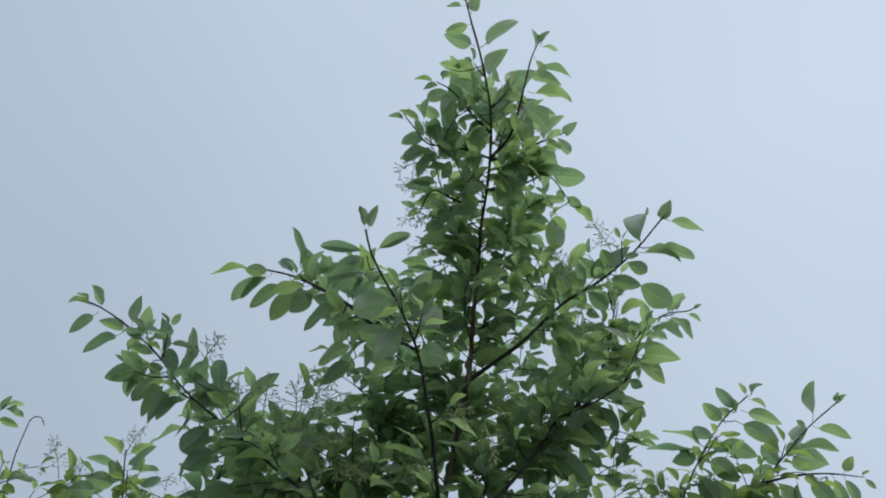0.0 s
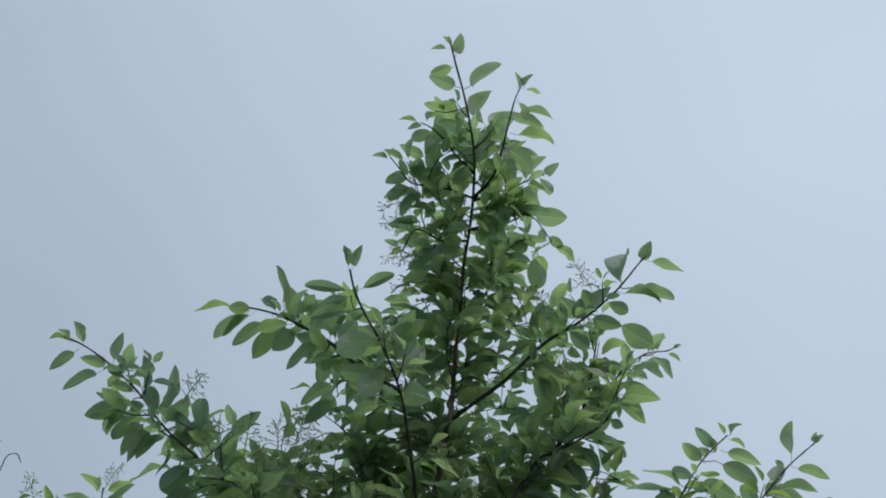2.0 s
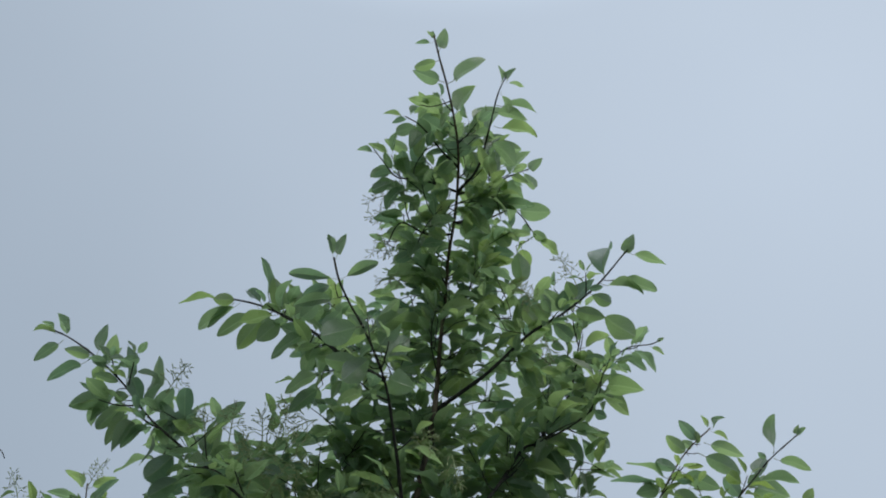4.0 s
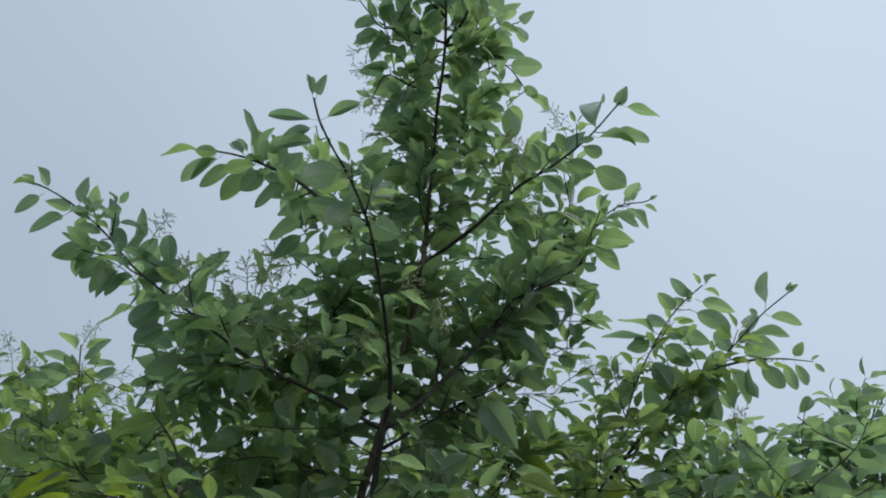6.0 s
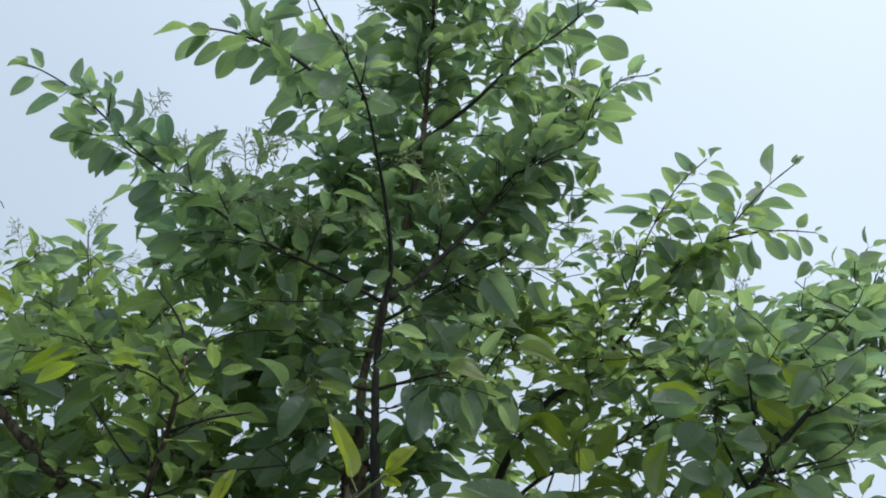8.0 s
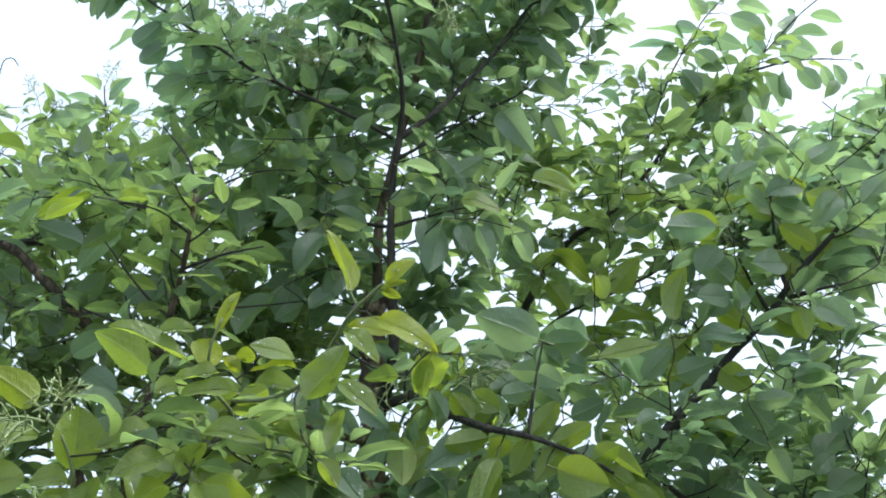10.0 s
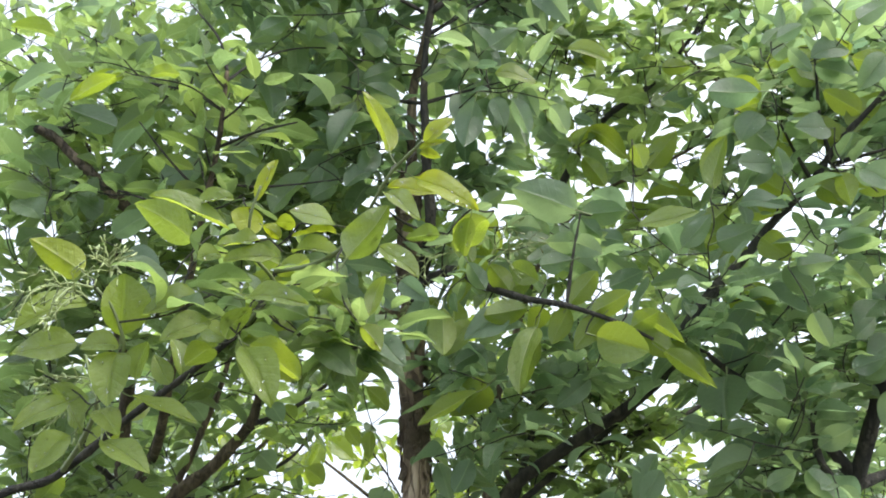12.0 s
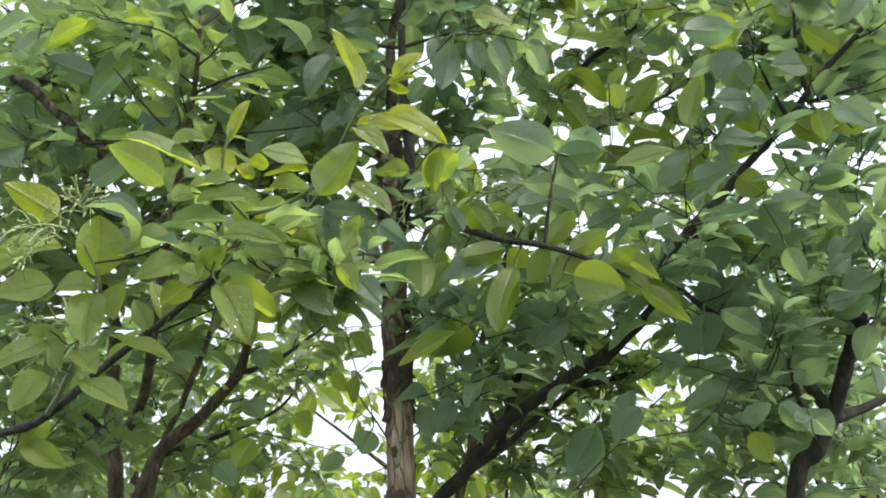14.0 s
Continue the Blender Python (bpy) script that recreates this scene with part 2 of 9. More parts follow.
def part(name, me, parent, label="", kind=""):
    """A mesh, given in world places, as a part of a thing that stands at its base."""
    ob = new(name, me)
    ob.parent = parent
    ob.matrix_parent_inverse = Matrix.Translation(-parent.location)
    return tagged(ob, label, "", "", kind)


def tree_at(x, y, label):
    ob = new("tree", None)
    ob.location = (x, y, 0)
    ob.empty_display_size = 0.2
    return tagged(ob, label, "tree", "young broad-leaved trees")


PET = 0.18          # the share of a leaf's length that is its stalk


def leaf_shape(seed, rows=10, toothed=False):
    """One unit leaf: along +y from 0 to 1, half a unit wide to either side, its face to +z: keeled along the midrib, arched, with a wavy margin."""
    rnd = random.Random(seed)
    keel, arch, curl = rnd.uniform(0.06, 0.32), rnd.uniform(-0.02, 0.11), rnd.uniform(-0.05, 0.08)
    twist, wave, skew = rnd.uniform(-0.5, 0.5), rnd.uniform(0.012, 0.042), rnd.uniform(-0.05, 0.05)
    widest, tip = rnd.uniform(0.66, 0.90), rnd.uniform(0.74, 1.06)
    beat = rnd.uniform(6, 12)
    verts, faces, uvs, mats = [], [], [], []
    half = 3
    outline = lambda t: (t ** widest * (1 - t) ** tip) ** 0.86
    peak = max(outline(k / 40) for k in range(1, 40))
    for i in range(rows + 1):
        t = i / rows
        w = max(0.012, outline(t) / peak) * 0.5 if t < 1 else 0.004
        if toothed and 0.1 < t < 0.97 and i % 2:
            w *= 1.045
        z0 = arch * 4 * t * (1 - t) + curl * math.sin(2 * math.pi * t) * 0.5
        for k in range(-half, half + 1):
            q = (-1, -0.55, -0.09, 0, 0.09, 0.55, 1)[k + half]
            x = q * w
            y = PET + (1 - PET) * t - 0.035 * abs(q) * math.sin(math.pi * t)
            z = z0 + keel * max(0.0, abs(x) - 0.01) + wave * math.sin(beat * t + 2.2 * q + seed) * q * q + twist * (t - 0.5) * x * 0.4
            verts.append((x + skew * math.sin(math.pi * t), y, z))
            uvs.append((0.5 + x, t))
    n = 2 * half + 1
    for i in range(rows):
        for k in range(n - 1):
            a = i * n + k
            faces.append((a, a + 1, a + n + 1, a + n))
            mats.append(0)
    first, sides = len(verts), 4
    for i in range(4):
        y, r = (PET + 0.02) * i / 3, 0.013 if i else 0.019
        for k in range(sides):
            a = 2 * math.pi * k / sides
            verts.append((r * 1.6 * math.cos(a), y, 0.6 * r * math.sin(a) - 0.02 * math.sin(math.pi * i / 3)))
            uvs.append((0.5, 0.0))
        if i:
            for k in range(sides):
                a, b = first + (i - 1) * sides + k, first + (i - 1) * sides + (k + 1) % sides
                faces.append((a, b, b + sides, a + sides))
                mats.append(1)
    return np.array(verts), faces, np.array(uvs), mats


SHAPES = [leaf_shape(s) for s in range(20)]
TOOTHED = [leaf_shape(s, 30, True) for s in range(20)]


def leaf_mesh(shape, skin):
    verts, faces, uvs, mats = TOOTHED[shape]
    me = mesh_of("leaf", [tuple(v) for v in verts], faces, LEAF[skin], STALK)
    me.polygons.foreach_set("material_index", mats)
    layer = me.uv_layers.new(name="UVMap")
    order = np.array([v for f in faces for v in f])
    layer.data.foreach_set("uv", uvs[order].ravel())
    return me


LEAF_MESH = {(s, k): leaf_mesh(s, k) for s in range(len(SHAPES)) for k in range(3)}


def leaf_frame(base, tip, width, roll):
    """The pose of a leaf from its foot and tip: its face is turned up, then rolled about its length."""
    base, tip = Vector(base), Vector(tip)
    length = (tip - base).length
    a = (tip - base) / length
    up = Vector((0, 0, 1)) if abs(a.z) < 0.98 else Vector((0, 1, 0))
    n = (up - a * up.dot(a)).normalized()
    n.rotate(Matrix.Rotation(radians(roll), 3, a))
    u = a.cross(n)
    m = Matrix((u * width, a * length, n * length)).transposed().to_4x4()
    m.translation = base
    return m


LINES = {}          # limb -> its line
WOOD = {}           # tree -> sampled places along its limbs, for the fine twigs to spring from
pick = random.Random(5)


def limb(tree, kind, points, r0, r1, taper=1.0, skin=None):
    """A tapered trunk, limb or twig along a line."""
    line = curve_points(points)
    count = len(line) - 1
    run = [0.0]
    for a, b in zip(line, line[1:]):
        run.append(run[-1] + (b - a).length)
    radii = [r1 + (r0 - r1) * (1 - s / run[-1]) ** taper for s in run]
    if r0 < 0.02:                                   # leaf scars swell the thin wood here and there
        radii = [r * (1 + 0.22 * max(0.0, math.sin(s * 90)) ** 6) for r, s in zip(radii, run)]
    thick = r0 > 0.012
    line = [p + Vector((noise.noise(p * 9), noise.noise(p * 9 + Vector((7, 0, 0))), 0)) * min(0.004, radii[i]) for i, p in enumerate(line)]
    verts, faces = tube(line, radii, 14 if thick else 7, 0.10 if thick else 0.05)
    ob = part(kind, mesh_of(kind, verts, faces, skin or STALK if skin or kind == "shoot" else BARK if kind == "trunk" and tree is tree_main else LIMB_BARK if r0 > 0.0095 and tree is not tree_right else TWIG), tree)
    WOOD.setdefault(tree, []).extend((p, radii[i]) for i, p in enumerate(line) if p.z > 1.0)
    LINES[ob] = line
    return ob


SPARE = {}           # tree -> vertices, faces of its fine twigs; leaf rows


def fine_twig(tree, line, r):
    verts, faces = SPARE.setdefault(tree, ([], [], []))[:2]
    v, f = tube(line, [r + (0.0009 - r) * i / (len(line) - 1) for i in range(len(line))], 5)
    faces.extend(tuple(k + len(verts) for k in face) for face in f)
    verts.extend(v)


def drop_mesh():
    bm = bmesh.new()
    bmesh.ops.create_uvsphere(bm, u_segments=10, v_segments=6, radius=1.0)
    for v in bm.verts:
        v.co.z = v.co.z * (0.75 if v.co.z > 0 else 0.2)
    me = bpy.data.meshes.new("water_drop")
    bm.to_mesh(me)
    bm.free()
    me.polygons.foreach_set("use_smooth", [True] * len(me.polygons))
    me.materials.append(WATER)
    return me


DROP = drop_mesh()


def leaves(branch, rows, wet=0, alone=False):
    """Single leaves on a branch: foot, tip, width, roll, and leaf tone: how young it is, on a few the light behind it.
    A short twig joins a foot that stands off the wood.
    wet: how many rain drops stand on each leaf; alone: the joining twigs bear no leaves of their own."""
    tree = branch.parent
    off = lambda row: min((q[0] - Vector(row[0])).length for q in WOOD[tree])
    for base, tip, width, roll, young in sorted(rows, key=off):
        shape = pick.randrange(len(SHAPES))
        ob = new("leaf", LEAF_MESH[shape, young])
        ob.parent = branch
        m = ob.matrix_basis = leaf_frame(base, tip, width, roll)
        for _ in range(wet):
            row, col = pick.randrange(6, 26), pick.choice((1, 2, 4, 5))
            a, b = TOOTHED[shape][0][row * 7 + col], TOOTHED[shape][0][row * 7 + 7 + col]
            at = m @ Vector(a + (b - a) * pick.random())
            bead = new("water_drop", DROP)
            bead.parent = branch
            turn = m.to_3x3().normalized().to_4x4()
            turn.translation = at
            bead.matrix_basis = turn @ Matrix.Diagonal((*[pick.choice((0.0009, 0.0012, 0.0015, 0.0022))] * 3, 1))
        foot = Vector(base)
        wood = min(WOOD[tree], key=lambda q: (q[0] - foot).length + 0.6 * max(0.0, q[0].z - foot.z))
        gap = foot - wood[0]
        if gap.length > 0.012:
            bow = Vector((pick.uniform(-1, 1), pick.uniform(-1, 1), pick.uniform(-0.9, 0.3))) * gap.length * 0.12
            line = curve_points([wood[0], wood[0] + gap * 0.5 + bow, foot + gap * 0.001], 4)
            r = min(wood[1] * 0.75, 0.0010 + 0.0035 * gap.length)
            fine_twig(tree, line, r)
            WOOD[tree].extend((p, max(0.001, r * (1 - 0.08 * i))) for i, p in enumerate(line[2:]))
            if gap.length > 0.05 and not alone:
                SPARE[tree][2].extend(spray(pick, line, min(0.075, 0.8 * (Vector(tip) - foot).length), 0.030, 0.25)[:-2])


def flake_mesh(seed):
    """A thin curling plate of bark, about one unit high, its back on the x-z plane."""
    rnd = random.Random(seed)
    verts, faces = [], []
    for i in range(4):
        z = i / 3
        half = (0.30, 0.42, 0.36, 0.12)[i] * rnd.uniform(0.7, 1.2)
        lift = (0.30, 0.06, 0.02, 0.16)[i] * rnd.uniform(0.5, 1.2)
        verts += [(-half, -lift - 0.05, z), (half, -lift, z), (half, -lift + 0.07, z), (-half, -lift + 0.02, z)]
    for i in range(3):
        for k in range(4):
            a, b = i * 4 + k, i * 4 + (k + 1) % 4
            faces.append((a, b, b + 4, a + 4))
    faces += [(3, 2, 1, 0), (12, 13, 14, 15)]
    return mesh_of("bark_flake", verts, faces, BARK)


def peel(trunk, points, count, low, high, radius):
    """Bark plates that lift off a trunk between two heights."""
    meshes = [flake_mesh(s) for s in range(6)]
    line = [p for p in curve_points(points, 40) if low < p.z < high]
    rnd = random.Random(8)
    for k in range(count):
        p = line[rnd.randrange(len(line))]
        a = rnd.uniform(0, 2 * math.pi)
        ob = new("bark_flake", rnd.choice(meshes))
        ob.parent = trunk
        size = rnd.uniform(0.008, 0.027)
        m = Matrix.Translation(p) @ Matrix.Rotation(a, 4, "Z") @ Matrix.Translation((0, -radius(p.z), 0)) @ Matrix.Rotation(rnd.uniform(-0.4, 0.4), 4, "Y")
        ob.matrix_basis = m @ Matrix.Diagonal((size * 0.8, size * 0.7, size * rnd.choice((1, 1, -1)), 1))


def joined_leaves(name, rows, tree, skin=0):
    """Many leaves as one mesh: foot, tip, width, roll."""
    groups = [[] for _ in SHAPES]
    for row in rows:
        groups[pick.randrange(len(SHAPES))].append(np.array(leaf_frame(*row)))
    vs, fs, us, ms, start = [], [], [], [], 0
    for (verts, faces, uvs, mats), frames in zip(SHAPES, groups):
        if not frames:
            continue
        m = np.stack(frames)
        v = np.einsum("nij,vj->nvi", m[:, :3, :3], verts) + m[:, None, :3, 3]
        f = np.array(faces)
        fs.append((f[None] + (start + np.arange(len(m)) * len(verts))[:, None, None]).reshape(-1, 4))
        us.append(np.tile(uvs[f].reshape(-1, 2), (len(m), 1)))
        ms.append(np.tile(mats, len(m)))
        vs.append(v.reshape(-1, 3))
        start += len(m) * len(verts)
    me = bpy.data.meshes.new(name)
    v, f = np.concatenate(vs), np.concatenate(fs)
    me.vertices.add(len(v))
    me.vertices.foreach_set("co", v.ravel())
    me.loops.add(f.size)
    me.loops.foreach_set("vertex_index", f.ravel())
    me.polygons.add(len(f))
    me.polygons.foreach_set("loop_start", np.arange(len(f)) * 4)
    me.polygons.foreach_set("material_index", np.concatenate(ms))
    me.update(calc_edges=True)
    me.uv_layers.new(name="UVMap").data.foreach_set("uv", np.concatenate(us).ravel())
    me.polygons.foreach_set("use_smooth", [True] * len(f))
    me.materials.append(LEAF[skin])
    me.materials.append(STALK)
    me.validate()
    return part(name, me, tree, "", "stuff")


def spray(rnd, line, leaf_len, spacing, bare=0.3, droop=0.0):
    """Opposite leaf pairs, each turned a quarter against the last, along a twig; a small tuft ends it. droop: how far they hang."""
    rows = []
    run = sum((b - a).length for a, b in zip(line, line[1:]))
    pairs = max(2, int(run * (1 - bare) / spacing))
    turn = rnd.uniform(0, math.pi)
    for k in range(pairs + 1):
        s = bare + (1 - bare) * k / pairs
        x = s * (len(line) - 1)
        i = min(int(x), len(line) - 2)
        foot = line[i].lerp(line[i + 1], x - i)
        way = (line[i + 1] - line[i]).normalized()
        side = way.orthogonal().normalized()
        side.rotate(Matrix.Rotation(turn + k * math.pi / 2 + rnd.uniform(-0.3, 0.3), 3, way))
        side.z *= 0.5                               # the blades spread towards the level
        side.normalize()
        size = leaf_len * rnd.uniform(0.75, 1.15) * (0.65 + 0.35 * math.sin(math.pi * min(1, 0.25 + 0.75 * (1 - s) / (1 - bare + 1e-6) + 0.15)))
        for sign in (1, -1):
            if rnd.random() < 0.10:
                continue
            lean = rnd.uniform(0.35, 0.75) if k < pairs else 1.3
            d = side * sign + way * lean
            d.z = d.z * 0.7 + rnd.uniform(-0.55, 0.15) - (droop * rnd.random() if droop else 0.0)
            d.normalize()
            rows.append((foot, foot + d * size * (1.0 if k < pairs else 0.6), size * rnd.uniform(0.33, 0.46) * (1.0 if k < pairs else 0.5) * (1 + 0.12 * droop), rnd.gauss(0, 28 + 12 * droop)))
    return rows


def clump(tree, centre, size, count, leaf_len, spacing=0.032, reach=0.20):
    """Fine leafy twigs that grow from the nearest limb into a rounded clump of the crown."""
    rnd = random.Random(int(abs(centre[0]) * 9973 + abs(centre[2]) * 7919 + count))
    limbs, rows = WOOD[tree], SPARE.setdefault(tree, ([], [], []))[2]
    for _ in range(round(count * (0.95 if centre[1] > 1 else 1.22 if centre[2] > 2.05 else 1.4))):
        d = Vector((rnd.gauss(0, 1), rnd.gauss(0, 1), rnd.gauss(0, 1))).normalized() * rnd.random() ** 0.4
        goal = Vector(centre) + Vector((d.x * size[0], d.y * size[1], d.z * size[2]))
        near = min(limbs, key=lambda q: (q[0] - goal).length + 0.6 * max(0.0, q[0].z - goal.z + 0.04) + max(0.0, 0.07 - (q[0] - goal).length) * 4)
        start = near[0]
        gap = goal - start
        if gap.length < 0.05:
            gap = gap.normalized() * 0.07
            goal = start + gap
        bow = Vector((rnd.uniform(-1, 1), rnd.uniform(-1, 1), rnd.uniform(-0.2, 1.0))) * gap.length * 0.13
        line = curve_points([start, start + gap * 0.45 + bow, goal], 5)
        r = min(near[1] * 0.8, 0.0012 + 0.0022 * gap.length)
        fine_twig(tree, line, r)
        limbs.extend((p, max(0.001, r * (1 - 0.08 * i))) for i, p in enumerate(line[2:], 2))
        rows += spray(rnd, line, leaf_len, spacing, max(0.12, 1 - reach / gap.length), 1.8 if centre[1] > 1 else 0.0)


def dress(branch, first, last, step, length, leaf_len, seed=0):
    """Short leafy side twigs all round a limb, from one share of its length to another."""
    rnd = random.Random(seed + 100)
    tree, line = branch.parent, LINES[branch]
    run = sum((b - a).length for a, b in zip(line, line[1:]))
    rows = SPARE.setdefault(tree, ([], [], []))[2]
    s = first
    turn = rnd.uniform(0, 6.28)
    while s < last:
        x = s * (len(line) - 1)
        i = min(int(x), len(line) - 2)
        foot, way = line[i].lerp(line[i + 1], x - i), (line[i + 1] - line[i]).normalized()
        side = way.orthogonal().normalized()
        side.rotate(Matrix.Rotation(turn, 3, way))
        turn += 2.4
        d = (side + way * rnd.uniform(0.4, 0.9)).normalized() * length * rnd.uniform(0.5, 1.2)
        d.z = d.z * 0.6 + 0.2 * d.length
        twig = curve_points([foot, foot + d * 0.5 + Vector((0, 0, -0.08 * d.length)), foot + d], 4)
        fine_twig(tree, twig, 0.0016)
        rows += spray(rnd, twig, leaf_len, 0.028, 0.3)
        WOOD[tree].extend((p, 0.0012) for p in twig[2:])
        s += step / run * rnd.uniform(0.7, 1.3)


def clothe(tree, skin=0, open_to=()):
    """Joins the clumps of a tree into its fine twigs and its foliage; open_to: limbs that stand free on one side, above which height, and how widely."""
    verts, faces, rows = SPARE[tree]
    for branch, low, room in open_to:               # little grows on the open, southern side of these limbs
        bare = np.array([tuple(p) for p in LINES[branch] if p.z > low])[:, None]
        middle = np.array([tuple(r[0] * 0.45 + r[1] * 0.55) for r in rows])[None]
        south = np.array((0.0, -0.76, -0.65))
        reach = (middle - bare) @ south
        aside = np.linalg.norm(middle - bare - reach[..., None] * south, axis=2)
        crowded = ((reach > 0) & (reach < 0.3) & (aside < room)).any(axis=0)
        rows = [r for r, c in zip(rows, crowded) if not c]
    part("fine_twig_work", mesh_of("fine_twig_work", verts, faces, TWIG), tree, "", "stuff")
    joined_leaves("foliage", rows, tree, skin)


def panicle(branch, base, tip, spread):
    """A loose, budding flower cluster: thin forked stalks with small pale buds."""
    rnd = random.Random(int(abs(base[0]) * 9973 + base[2] * 7919))
    base, tip = Vector(base), Vector(tip)
    way = tip - base
    verts, faces = [], []

    def add(line, r0, r1, sides=4):
        v, f = tube(line, [r0 + (r1 - r0) * i / (len(line) - 1) for i in range(len(line))], sides)
        faces.extend(tuple(k + len(verts) for k in face) for face in f)
        verts.extend(v)

    big = max(0.8, spread / 0.036)
    boughs = 6 if spread < 0.029 else 4

    def bud(p, d):
        add([p, p + d * 0.5 + Vector((0, 0, 0.001)), p + d], 0.0005 * big, 0.0004 * big, 4)
        q = d.normalized() * 0.0078 * big
        add([p + d, p + d + q * 0.3, p + d + q * 0.7, p + d + q], 0.0004, 0.0007, 5)
        add([p + d + q * 0.1, p + d + q * 0.35, p + d + q * 0.75, p + d + q * 1.05], 0.0012 * big, 0.0008 * big, 5)

    add(curve_points([base, base + way * 0.35 + Vector((0, 0, 0.10 * way.length)), base + way * 0.75 + Vector((0, 0, 0.06 * way.length)), tip], 3), 0.0012 * big, 0.0007 * big)
    for k in range(boughs):
        s = 0.25 + 0.75 * k / (boughs - 1)
        for sign in (1, -1):
            side = way.orthogonal().normalized()
            side.rotate(Matrix.Rotation(k * 1.6 + rnd.uniform(-0.5, 0.5), 3, way.normalized()))
            d = (side * sign * spread * (1.25 - s) + way.normalized() * spread * 0.4) * rnd.uniform(0.6, 1.1)
            p = base + way * s + Vector((0, 0, 0.07 * way.length * math.sin(math.pi * s)))
            drop = Vector((0, 0, -0.45 * d.length * rnd.uniform(0.2, 1.3)))
            bough = curve_points([p, p + d * 0.5 - drop * 0.2, p + d * 0.85 + drop * 0.35, p + d + drop], 2)
            add(bough, 0.0008 * big, 0.0005 * big)
            for q in (bough[3], bough[-1], bough[-1]):
                e = (d.normalized() + Vector((rnd.uniform(-1, 1), rnd.uniform(-1, 1), rnd.uniform(-1.3, 0.5)))).normalized() * rnd.uniform(0.004, 0.010)
                bud(q, e)
    ob = new("flower_panicle", mesh_of("flower_panicle", verts, faces, BUD))
    ob.parent = branch
    return tagged(ob, "loose pale green panicle of small flower buds")


def whorl(branch, centre, size):
    """A star of thin bare flower stalks that stand out from one point."""
    rnd = random.Random(int(abs(centre[0]) * 9973 + centre[2] * 7919))
    verts, faces = [], []
    c = Vector(centre)
    for k in range(13):
        d = Vector((rnd.gauss(0, 1), rnd.gauss(0, 0.6), rnd.gauss(0.1, 1))).normalized() * size * rnd.uniform(0.6, 1.1)
        v, f = tube([c, c + d * 0.5 + Vector((0, 0, 0.04 * size)), c + d], [0.0007, 0.0005, 0.0004], 4)
        faces.extend(tuple(q + len(verts) for q in face) for face in f)
        verts.extend(v)
    wood = min(WOOD[branch.parent], key=lambda q: (q[0] - c).length)
    fine_twig(branch.parent, curve_points([wood[0], wood[0].lerp(c, 0.5) + Vector((0, 0, 0.01)), c], 4), 0.0012)
    ob = new("flower_stalk", mesh_of("flower_stalk", verts, faces, TWIG))
    ob.parent = branch
    return tagged(ob, "star of thin dark bare flower stalks")


# ---------------------------------------------------------------- ground
def ground_sheet():
    verts, faces = [], []
    radii = [0, 1, 2, 4, 8, 16, 40, 120, 400, 1500, 4000]
    for r in radii[1:]:
        for k in range(32):
            a = 2 * math.pi * k / 32
            x, y = r * math.cos(a), r * math.sin(a)
            verts.append((x, y, 0.03 * noise.noise(Vector((x, y, 0)) * 0.7) if r < 100 else 0.0))
    faces.append(tuple(range(32)))
    for i in range(len(radii) - 2):
        for k in range(32):
            a, b = i * 32 + k, i * 32 + (k + 1) % 32
            faces.append((a, a + 32, b + 32, b))
    ob = new("ground", mesh_of("ground", verts, faces, ground_material()))
    return tagged(ob, "dark damp soil with thin green grass", "ground", "", "structure")


ground_sheet()

# ---------------------------------------------------------------- the trees
tree_main = tree_at(0.02, 0.03, "slender young tree with peeling brown bark and a tall leafy leader")
tree_left = tree_at(-0.52, 0.36, "forked young tree with brown limbs and broad green leaves")
tree_right = tree_at(0.53, 0.12, "young tree with dark forked limbs and broad dark leaves")
tree_rear = tree_at(-0.03, 0.42, "leaning young tree with a dark slanting stem behind the others")
tree_far_left = tree_at(-1.15, 1.75, "bushy young tree with light green leaves in the row behind")
tree_far_mid = tree_at(0.05, 2.15, "young tree with pale backlit leaves in the row behind")
tree_far_right = tree_at(1.25, 1.85, "bushy young tree with small leaves in the row behind")
trunk = limb(tree_main, "trunk", [(0.02, 0.03, 0), (0.01, 0.01, 0.7), (0.005, 0, 1.437), (0.003, 0, 1.542), (0.002, 0, 1.653), (-0.002, 0, 1.779), (-0.003, 0, 1.885), (0.003, -0.02, 1.911)], 0.034, 0.0145, 1.0)
peel(trunk, [(0.01, 0.01, 0.7), (0.005, 0, 1.437), (0.003, 0, 1.542), (0.002, 0, 1.653), (-0.002, 0, 1.779), (-0.003, 0, 1.885), (0.003, -0.02, 1.911)], 300, 1.34, 2.1, lambda z: 0.0205 - 0.011 * (z - 1.4))
leader = limb(tree_main, "limb", [(-0.003, 0, 1.871), (0.003, -0.02, 1.911), (0.006, -0.02, 2.041), (0.03, -0.03, 2.164), (0.056, -0.03, 2.27), (0.089, -0.05, 2.454), (0.099, -0.06, 2.582), (0.106, -0.07, 2.71), (0.113, -0.12, 2.799), (0.123, -0.19, 2.855), (0.128, -0.27, 2.914), (0.115, -0.35, 2.961), (0.1, -0.41, 2.987), (0.085, -0.45, 3.011), (0.072, -0.48, 3.047)], 0.0078, 0.0017, 1.2, LIMB_BARK)
